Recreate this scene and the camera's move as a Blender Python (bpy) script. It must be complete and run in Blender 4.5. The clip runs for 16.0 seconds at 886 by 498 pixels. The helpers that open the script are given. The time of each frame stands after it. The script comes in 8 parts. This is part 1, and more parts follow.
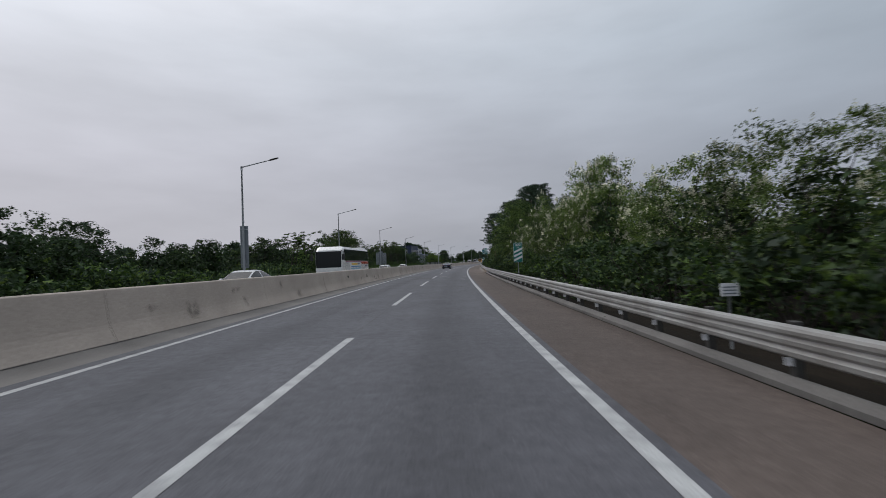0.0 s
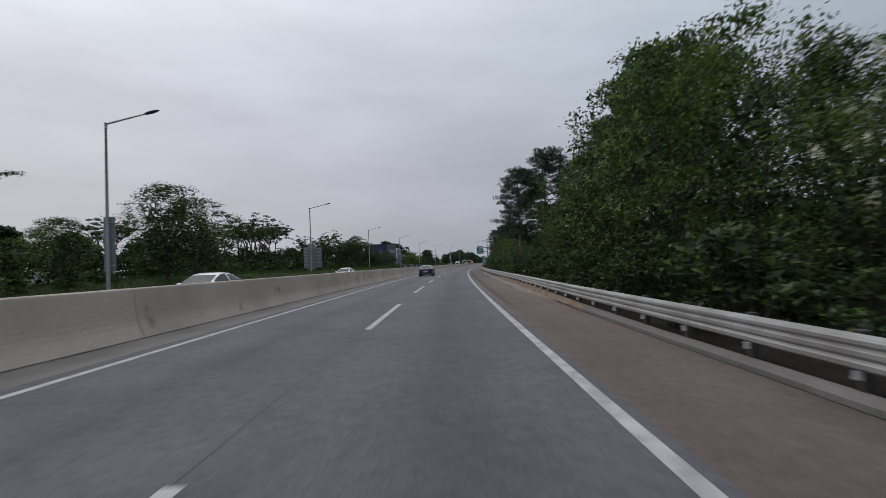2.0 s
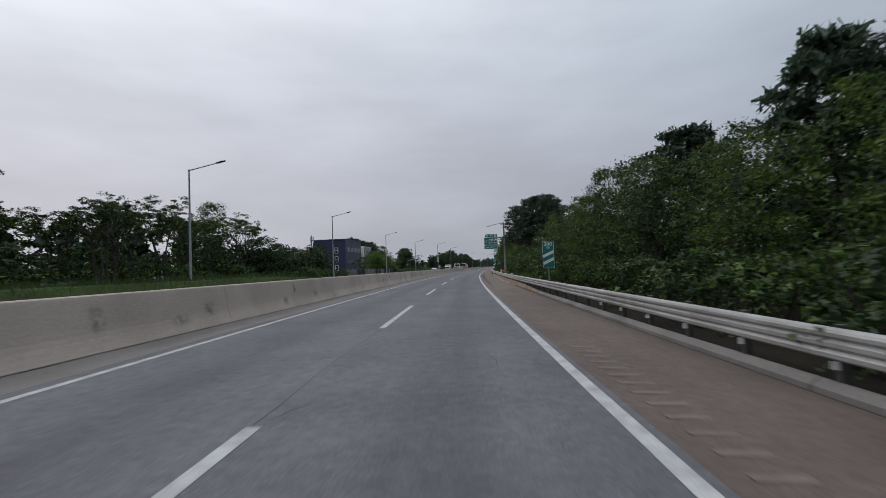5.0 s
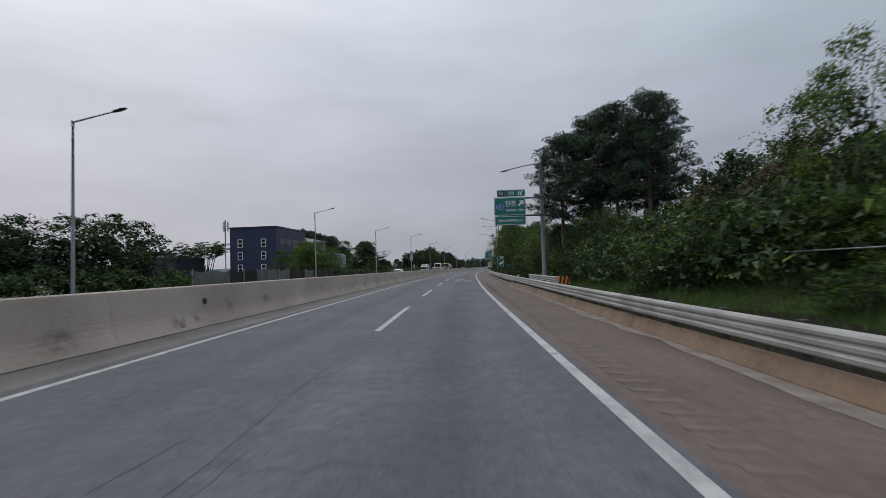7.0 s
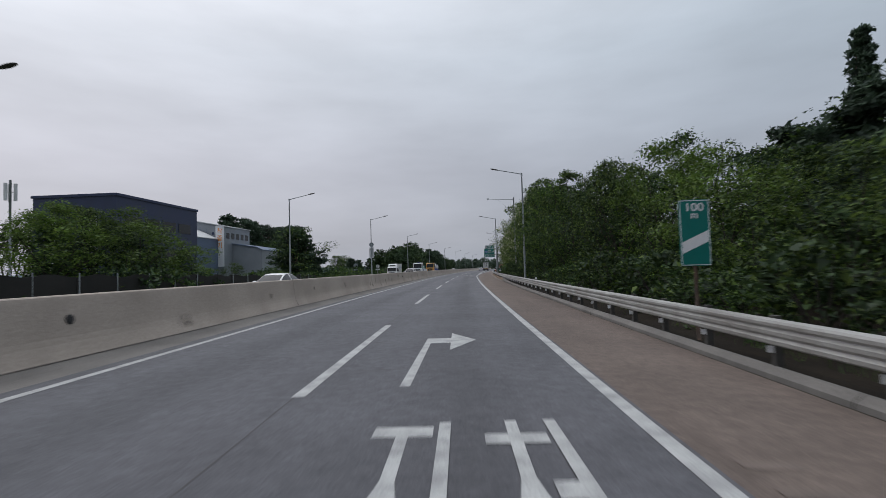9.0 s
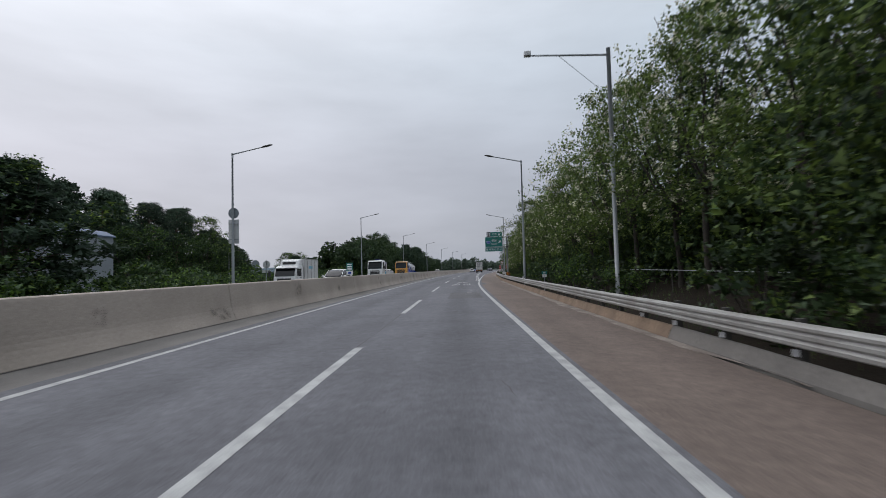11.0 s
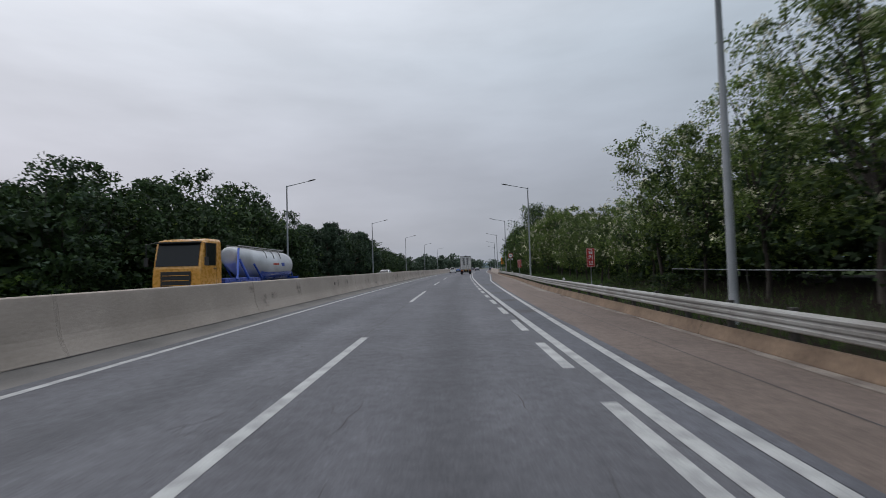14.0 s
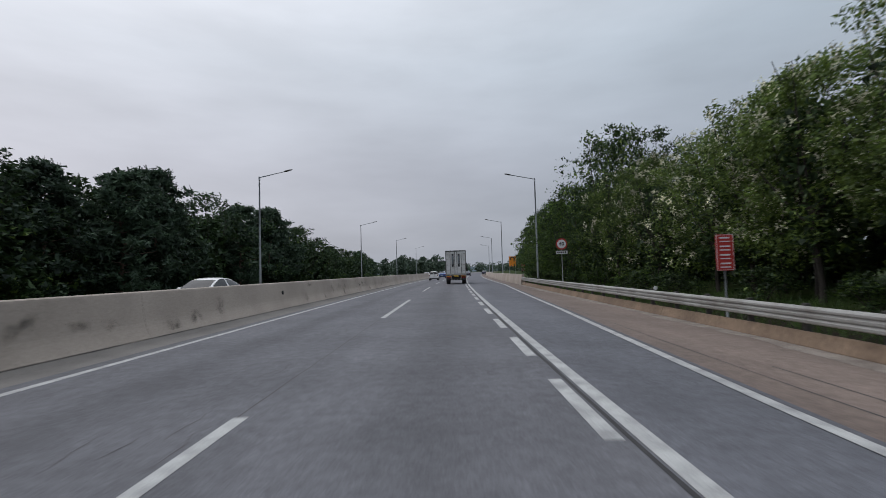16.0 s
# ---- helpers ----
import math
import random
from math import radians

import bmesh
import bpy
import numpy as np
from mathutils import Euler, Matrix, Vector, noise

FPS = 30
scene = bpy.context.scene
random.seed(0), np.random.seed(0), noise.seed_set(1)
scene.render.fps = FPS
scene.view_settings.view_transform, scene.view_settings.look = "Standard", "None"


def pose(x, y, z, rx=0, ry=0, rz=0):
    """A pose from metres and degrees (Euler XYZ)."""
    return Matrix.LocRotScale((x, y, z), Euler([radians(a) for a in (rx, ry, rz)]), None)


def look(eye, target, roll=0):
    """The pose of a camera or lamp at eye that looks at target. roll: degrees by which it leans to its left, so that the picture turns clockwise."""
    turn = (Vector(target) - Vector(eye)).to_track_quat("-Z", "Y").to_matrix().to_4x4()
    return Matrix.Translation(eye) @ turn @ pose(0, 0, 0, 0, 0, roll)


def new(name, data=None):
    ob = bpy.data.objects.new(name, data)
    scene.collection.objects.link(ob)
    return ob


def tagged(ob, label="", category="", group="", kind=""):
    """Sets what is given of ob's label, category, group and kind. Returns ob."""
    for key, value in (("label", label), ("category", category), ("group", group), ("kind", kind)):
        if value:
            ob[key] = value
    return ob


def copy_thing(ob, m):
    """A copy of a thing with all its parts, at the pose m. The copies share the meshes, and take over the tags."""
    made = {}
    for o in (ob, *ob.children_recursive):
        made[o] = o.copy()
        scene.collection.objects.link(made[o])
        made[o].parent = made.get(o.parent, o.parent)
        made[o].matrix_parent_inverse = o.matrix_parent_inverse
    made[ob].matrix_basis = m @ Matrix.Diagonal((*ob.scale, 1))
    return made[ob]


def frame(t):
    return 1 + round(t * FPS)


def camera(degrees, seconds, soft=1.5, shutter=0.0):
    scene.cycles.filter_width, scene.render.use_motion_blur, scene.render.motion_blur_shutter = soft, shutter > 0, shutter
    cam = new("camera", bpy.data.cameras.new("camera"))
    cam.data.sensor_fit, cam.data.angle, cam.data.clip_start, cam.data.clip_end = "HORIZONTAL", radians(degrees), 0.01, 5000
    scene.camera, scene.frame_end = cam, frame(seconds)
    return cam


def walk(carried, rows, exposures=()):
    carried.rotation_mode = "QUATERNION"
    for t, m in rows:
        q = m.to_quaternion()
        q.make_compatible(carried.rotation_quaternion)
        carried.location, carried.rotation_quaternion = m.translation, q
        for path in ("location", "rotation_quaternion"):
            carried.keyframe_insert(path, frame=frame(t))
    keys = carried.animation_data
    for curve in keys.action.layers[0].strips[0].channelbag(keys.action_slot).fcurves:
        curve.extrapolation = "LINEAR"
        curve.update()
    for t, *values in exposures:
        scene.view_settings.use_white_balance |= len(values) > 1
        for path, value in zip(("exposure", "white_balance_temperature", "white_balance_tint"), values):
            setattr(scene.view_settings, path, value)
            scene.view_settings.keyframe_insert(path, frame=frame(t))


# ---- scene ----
# Metres. s runs along the road from the first camera place, lat is the offset to the right of the driving lane's middle.
cam = camera(86.05, 16.0, soft=0.8, shutter=0.13)
PATH = [
    (0.0, 0.184, -1.468, 1.415, 91.65, 2.28, 0.44),
    (0.5, 0.161, 10.294, 1.415, 91.63, 2.39, 0.18),
    (1.0, 0.307, 22.202, 1.415, 91.28, 2.23, 0.04),
    (1.5, 0.515, 34.009, 1.415, 91.55, 2.28, -0.46),
    (2.0, 0.813, 45.801, 1.415, 91.83, 2.21, -1.38),
    (2.5, 1.255, 57.563, 1.415, 92.15, 2.18, -1.18),
    (3.0, 1.856, 69.145, 1.415, 92.22, 2.01, -1.51),
    (3.5, 2.390, 80.668, 1.415, 92.25, 1.91, -2.39),
    (4.0, 3.120, 92.101, 1.415, 92.25, 2.05, -2.38),
    (4.2, 3.401, 96.605, 1.415, 92.40, 2.03, -2.27),
    (6.3, 6.990, 142.781, 1.415, 92.04, 1.84, -4.07),
    (6.5, 7.427, 147.257, 1.415, 92.16, 1.70, -4.37),
    (7.0, 8.575, 158.584, 1.415, 92.28, 1.77, -4.60),
    (7.5, 9.815, 170.121, 1.415, 92.47, 1.40, -4.85),
    (8.0, 11.135, 181.632, 1.415, 92.53, 1.64, -5.20),
    (8.5, 12.585, 193.102, 1.415, 92.70, 1.82, -5.44),
    (9.0, 14.088, 204.342, 1.415, 92.38, 1.69, -5.83),
    (9.2, 14.679, 208.833, 1.415, 92.68, 1.73, -6.24),
    (11.3, 21.733, 255.772, 1.415, 92.40, 1.55, -7.62),
    (11.5, 22.471, 260.300, 1.415, 92.34, 1.69, -7.93),
    (12.0, 24.388, 271.720, 1.415, 92.27, 1.81, -8.37),
    (12.5, 26.263, 283.289, 1.415, 92.22, 1.86, -8.80),
    (13.0, 28.403, 294.762, 1.415, 92.20, 1.67, -9.16),
    (13.5, 30.620, 306.287, 1.415, 92.30, 1.92, -9.59),
    (14.0, 32.825, 317.762, 1.415, 92.32, 1.64, -10.09),
    (14.5, 35.183, 329.206, 1.415, 92.31, 1.84, -10.48),
    (15.0, 37.568, 340.466, 1.415, 92.37, 1.77, -10.85),
    (15.5, 39.925, 351.452, 1.415, 92.47, 1.55, -11.44),
    (16.0, 42.243, 361.958, 1.415, 92.74, 1.60, -11.95),
]
walk(cam, [(t, pose(*p)) for t, *p in PATH], exposures=[(0.0, -0.13), (1.9, -0.10), (2.5, 0.02), (4.2, 0.02), (6.3, -0.1), (7.6, -0.08), (8.5, -0.02), (9.2, 0.02), (11.3, 0.13), (12.5, 0.1), (13.2, 0.08), (14.0, 0.0), (16.0, 0.02)])

# ---------------------------------------------------------------- light
world = bpy.data.worlds.new("world")
scene.world = world
world.use_nodes = True
wn, wl = world.node_tree.nodes, world.node_tree.links
wn.clear()
SUN_EL, SUN_AZ = radians(52), radians(-55)
sky = wn.new("ShaderNodeTexSky")
sky.sky_type, sky.sun_disc = "NISHITA", False
sky.sun_elevation, sky.sun_rotation = SUN_EL, SUN_AZ
sky.air_density, sky.dust_density, sky.ozone_density = 1.0, 6.0, 2.0
co = wn.new("ShaderNodeTexCoord")
sep = wn.new("ShaderNodeSeparateXYZ")
wl.new(co.outputs["Generated"], sep.inputs[0])
ramp = wn.new("ShaderNodeValToRGB")
el = ramp.color_ramp.elements
el[0].position, el[0].color = 0.0, (0.428, 0.44, 0.49, 1)
el[1].position, el[1].color = 1.0, (1.12, 1.17, 1.25, 1)
for pos, col in ((0.06, (0.457, 0.462, 0.512, 1)), (0.2, (0.477, 0.492, 0.552, 1)), (0.4, (0.558, 0.606, 0.675, 1)), (0.52, (0.64, 0.69, 0.76, 1)), (0.7, (0.88, 0.93, 1.0, 1))):
    e = el.new(pos)
    e.color = col
wl.new(sep.outputs["Z"], ramp.inputs[0])
# soft layers of stratus
mp = wn.new("ShaderNodeMapping")
mp.inputs["Scale"].default_value = (1.3, 1.3, 5.0)
wl.new(co.outputs["Generated"], mp.inputs[0])
cl = wn.new("ShaderNodeTexNoise")
cl.inputs["Scale"].default_value, cl.inputs["Detail"].default_value = 2.2, 5.0
wl.new(mp.outputs[0], cl.inputs["Vector"])
cr = wn.new("ShaderNodeMapRange")
cr.inputs["From Min"].default_value, cr.inputs["From Max"].default_value = 0.3, 0.7
cr.inputs["To Min"].default_value, cr.inputs["To Max"].default_value = 0.91, 1.10
wl.new(cl.outputs["Fac"], cr.inputs[0])
# the bright side of the cloud deck lies towards the hidden sun
dt = wn.new("ShaderNodeVectorMath")
dt.operation = "DOT_PRODUCT"
dt.inputs[1].default_value = (math.sin(SUN_AZ) * math.cos(SUN_EL), math.cos(SUN_AZ) * math.cos(SUN_EL), math.sin(SUN_EL))
wl.new(co.outputs["Generated"], dt.inputs[0])
dr = wn.new("ShaderNodeMapRange")
dr.inputs["From Min"].default_value, dr.inputs["From Max"].default_value = 0.2, 1.0
dr.inputs["To Min"].default_value, dr.inputs["To Max"].default_value = 0.80, 1.32
wl.new(dt.outputs["Value"], dr.inputs[0])
m1 = wn.new("ShaderNodeMath")
m1.operation = "MULTIPLY"
wl.new(cr.outputs[0], m1.inputs[0])
wl.new(dr.outputs[0], m1.inputs[1])
tf = wn.new("ShaderNodeMapRange")
tf.inputs["From Min"].default_value, tf.inputs["From Max"].default_value = 0.15, 0.85
wl.new(dt.outputs["Value"], tf.inputs[0])
tint = wn.new("ShaderNodeMix")
tint.data_type = "RGBA"
tint.inputs["A"].default_value, tint.inputs["B"].default_value = (0.94, 1.0, 1.035, 1), (1.04, 1.0, 0.985, 1)
wl.new(tf.outputs[0], tint.inputs["Factor"])
deck = wn.new("ShaderNodeMix")
deck.data_type, deck.blend_type = "RGBA", "MULTIPLY"
deck.inputs["Factor"].default_value = 1.0
wl.new(ramp.outputs[0], deck.inputs["A"])
wl.new(tint.outputs["Result"], deck.inputs["B"])
bg_deck, bg_sky, bg_sum = wn.new("ShaderNodeBackground"), wn.new("ShaderNodeBackground"), wn.new("ShaderNodeAddShader")
wl.new(deck.outputs["Result"], bg_deck.inputs[0])
wl.new(m1.outputs[0], bg_deck.inputs[1])
wl.new(sky.outputs[0], bg_sky.inputs[0])
bg_sky.inputs[1].default_value = 0.006
wl.new(bg_deck.outputs[0], bg_sum.inputs[0])
wl.new(bg_sky.outputs[0], bg_sum.inputs[1])
wo = wn.new("ShaderNodeOutputWorld")
wl.new(bg_sum.outputs[0], wo.inputs[0])
sun = new("sun", bpy.data.lights.new("sun", "SUN"))
sun.data.energy, sun.data.angle, sun.data.color = 0.5, radians(25), (1.0, 0.97, 0.93)
sun.matrix_world = look(Vector(dt.inputs[1].default_value) * 100, (0, 0, 0))

# ---------------------------------------------------------------- the line of the road
BEND_S = [-30 + 60 * n for n in range(14)] + [900, 960]
BEND = [-6.29, -6.37, -6.78, -6.62, -5.52, -4.99, -5.19, -5.25, -4.81, -4.17, -3.41, -2.60, -1.76, -0.92, -0.92, 0.0]
GS = np.arange(-200.0, 3600.0, 5.0)
PSI = np.cumsum(np.interp(GS, BEND_S, BEND) * 1e-4) * 5
PSI -= np.interp(0, GS, PSI)
RX, RY = np.cumsum(-np.sin(PSI)) * 5, np.cumsum(np.cos(PSI)) * 5
RX -= np.interp(0, GS, RX)
RY -= np.interp(0, GS, RY)


def head(s):
    """Degrees by which the road at s points left of +y."""
    return math.degrees(float(np.interp(s, GS, PSI)))


def at(s, lat, z=0.0):
    p = float(np.interp(s, GS, PSI))
    return Vector((float(np.interp(s, GS, RX)) + lat * math.cos(p), float(np.interp(s, GS, RY)) + lat * math.sin(p), z))


def stand(s, lat, z=0.0, turn=0.0):
    """A pose on the road: +y along it, +x to its right."""
    p = at(s, lat, z)
    return pose(p.x, p.y, p.z, 0, 0, head(s) + turn)


def ease(table):
    xs, ys = [a for a, _ in table], [b for _, b in table]
    return lambda s: float(np.interp(s, xs, ys))


RAIL_LAT = ease([(-40, 3.8), (0, 3.9), (60, 4.1), (76, 4.42), (90, 4.42), (104, 4.25), (200, 4.1), (267, 4.45), (310, 4.8), (350, 5.75), (375, 6.9), (412, 7.2), (800, 7.2)])
RAMP_LAT = ease([(-40, 1.575), (20, 1.575), (60, 1.57), (90, 1.6), (192, 1.6), (207, 1.68), (225, 1.66), (262, 1.6), (283, 1.49), (292, 1.54), (299, 1.68), (323, 2.4), (346, 2.95), (369, 3.5), (382, 4.2), (412, 5.4), (800, 5.4)])


def fall(s, lat):
    """Height of the pavement: level lanes, then a shoulder that falls away."""
    return -0.04 * max(0.0, lat - max(1.95, RAMP_LAT(s)))


# ---------------------------------------------------------------- meshes
def mesh_ob(name, bm, material, smooth=False):
    me = bpy.data.meshes.new(name)
    bm.to_mesh(me)
    bm.free()
    if smooth:
        for p in me.polygons:
            p.use_smooth = True
    for m in material if isinstance(material, (list, tuple)) else [material]:
        me.materials.append(m)
    return new(name, me)


def part(name, bm, material, parent, label="", smooth=False):
    ob = mesh_ob(name, bm, material, smooth)
    ob.parent = parent
    if label:
        ob["label"] = label
    return ob


def share(name, source, parent, m, label=""):
    """One more part on the mesh of another."""
    ob = new(name, source.data)
    ob.parent = parent
    ob.matrix_local = m
    if label:
        ob["label"] = label
    return ob


def thing(name, m, label, category, group="", kind=""):
    ob = new(name)
    ob.matrix_world = m
    ob.empty_display_size = 0.3
    return tagged(ob, label, category, group, kind)


def box(bm, x0, x1, y0, y1, z0, z1, bevel=0.0, mat=0):
    r = bmesh.ops.create_cube(bm, size=1.0)
    vs = r["verts"]
    for v in vs:
        v.co = Vector((x0 + (v.co.x + 0.5) * (x1 - x0), y0 + (v.co.y + 0.5) * (y1 - y0), z0 + (v.co.z + 0.5) * (z1 - z0)))
    fs = list({f for v in vs for f in v.link_faces})
    for f in fs:
        f.material_index = mat
    if bevel:
        bmesh.ops.bevel(bm, geom=list({e for v in vs for e in v.link_edges}), offset=bevel, segments=2, affect="EDGES", profile=0.6)
    return bm


def tube(bm, pts, radii, n=8, mat=0, cap=True):
    """A round bar along points."""
    rings, up = [], Vector((0.13, 0.21, 1)).normalized()
    pts = [Vector(p) for p in pts]
    for i, p in enumerate(pts):
        d = (pts[min(i + 1, len(pts) - 1)] - pts[max(i - 1, 0)]).normalized()
        a = d.cross(up if abs(d.dot(up)) < 0.95 else Vector((1, 0, 0))).normalized()
        b = d.cross(a)
        r = radii[i] if isinstance(radii, (list, tuple)) else radii
        rings.append([bm.verts.new(p + r * (math.cos(2 * math.pi * k / n) * a + math.sin(2 * math.pi * k / n) * b)) for k in range(n)])
    for q, w in zip(rings, rings[1:]):
        for k in range(n):
            bm.faces.new((q[k], q[(k + 1) % n], w[(k + 1) % n], w[k])).material_index = mat
    if cap:
        bm.faces.new(rings[0]).material_index = mat
        bm.faces.new(rings[-1][::-1]).material_index = mat
    return bm


def loft(bm, sections, closed=True, mat=0, caps=True):
    rings = [[bm.verts.new(p) for p in sec] for sec in sections]
    n = len(rings[0])
    for q, w in zip(rings, rings[1:]):
        for k in range(n if closed else n - 1):
            bm.faces.new((q[k], q[(k + 1) % n], w[(k + 1) % n], w[k])).material_index = mat
    if caps and closed:
        bm.faces.new(rings[0]).material_index = mat
        bm.faces.new(rings[-1][::-1]).material_index = mat
    bmesh.ops.recalc_face_normals(bm, faces=bm.faces[:])
    return bm


def plate(bm, outline, y, depth, mat=0):
    """A flat shape in x, z at y, with a thickness towards +y."""
    a = [bm.verts.new((x, y, z)) for x, z in outline]
    b = [bm.verts.new((x, y + depth, z)) for x, z in outline]
    bm.faces.new(a).material_index = mat
    bm.faces.new(b[::-1]).material_index = mat
    for k in range(len(a)):
        bm.faces.new((a[k], b[k], b[(k + 1) % len(a)], a[(k + 1) % len(a)])).material_index = mat
    bmesh.ops.recalc_face_normals(bm, faces=bm.faces[:])
    return bm


def ribbon(name, s0, s1, step, lats, heights, material):
    """A long sheet along the road. lats, heights: functions of s (heights also of lat) giving one value a column. UV: lat, s in metres."""
    ss = np.linspace(s0, s1, max(2, int(round((s1 - s0) / step)) + 1))
    cols = len(lats(ss[0]))
    verts, faces, uv = [], [], []
    for s in ss:
        ls = lats(s)
        for k, l in enumerate(ls):
            verts.append(at(s, l, heights(s, ls)[k])[:])
            uv.append((l, s))
    for i in range(len(ss) - 1):
        for k in range(cols - 1):
            a = i * cols + k
            faces.append((a, a + 1, a + cols + 1, a + cols))
    me = bpy.data.meshes.new(name)
    me.from_pydata(verts, [], faces)
    lay = me.uv_layers.new(name="UVMap")
    idx = np.zeros(len(me.loops), int)
    me.loops.foreach_get("vertex_index", idx)
    lay.data.foreach_set("uv", np.array(uv)[idx].ravel())
    me.materials.append(material)
    return new(name, me)


# ---------------------------------------------------------------- materials
def material(name, base, rough=0.6, metal=0.0, var=0.15, scale=3.0, fine=40.0, bump=0.15, tint=None, uv=False, stretch=None, spec=0.5, coat=0.0):
    """A surface with broad stains, fine grain and relief. tint: the colour of the stains."""
    m = bpy.data.materials.new(name)
    m.use_nodes = True
    n, l = m.node_tree.nodes, m.node_tree.links
    b = n["Principled BSDF"]
    tc = n.new("ShaderNodeTexCoord")
    src = tc.outputs["UV" if uv else "Object"]
    if stretch:
        mp = n.new("ShaderNodeMapping")
        mp.inputs["Scale"].default_value = stretch
        l.new(src, mp.inputs[0])
        src = mp.outputs[0]
    broad, grain = n.new("ShaderNodeTexNoise"), n.new("ShaderNodeTexNoise")
    broad.inputs["Scale"].default_value, broad.inputs["Detail"].default_value = scale, 6.0
    grain.inputs["Scale"].default_value, grain.inputs["Detail"].default_value = fine, 3.0
    l.new(src, broad.inputs["Vector"])
    l.new(src, grain.inputs["Vector"])
    dark = tuple(c * (1 - 2 * var) for c in base) if tint is None else tint
    cr = n.new("ShaderNodeValToRGB")
    cr.color_ramp.elements[0].position, cr.color_ramp.elements[0].color = 0.32, (*dark, 1)
    cr.color_ramp.elements[1].position, cr.color_ramp.elements[1].color = 0.62, (*base, 1)
    l.new(broad.outputs["Fac"], cr.inputs[0])
    if stretch and uv:
        l.new(tc.outputs["UV"], grain.inputs["Vector"])
    mix = n.new("ShaderNodeMix")
    mix.data_type, mix.blend_type = "RGBA", "MULTIPLY"
    mix.inputs["Factor"].default_value = min(1.0, var * 3)
    g2 = n.new("ShaderNodeMapRange")
    g2.inputs["From Min"].default_value, g2.inputs["From Max"].default_value = 0.3, 0.7
    g2.inputs["To Min"].default_value, g2.inputs["To Max"].default_value = 0.65, 1.3
    g2.clamp = False
    l.new(grain.outputs["Fac"], g2.inputs[0])
    l.new(cr.outputs[0], mix.inputs["A"])
    l.new(g2.outputs[0], mix.inputs["B"])
    l.new(mix.outputs["Result"], b.inputs["Base Color"])
    rr = n.new("ShaderNodeMapRange")
    rr.inputs["To Min"].default_value, rr.inputs["To Max"].default_value = max(0.03, rough - 0.12), min(1.0, rough + 0.12)
    l.new(broad.outputs["Fac"], rr.inputs[0])
    l.new(rr.outputs[0], b.inputs["Roughness"])
    b.inputs["Metallic"].default_value = metal
    b.inputs["Specular IOR Level"].default_value = spec
    b.inputs["Coat Weight"].default_value = coat
    if bump:
        bp = n.new("ShaderNodeBump")
        bp.inputs["Strength"].default_value, bp.inputs["Distance"].default_value = bump, 0.02
        l.new(grain.outputs["Fac"], bp.inputs["Height"])
        l.new(bp.outputs[0], b.inputs["Normal"])
    return m


def plain(name, base, rough=0.5, metal=0.0, spec=0.5, coat=0.0):
    return material(name, base, rough, metal, 0.04, 6.0, 60.0, 0.0, spec=spec, coat=coat)


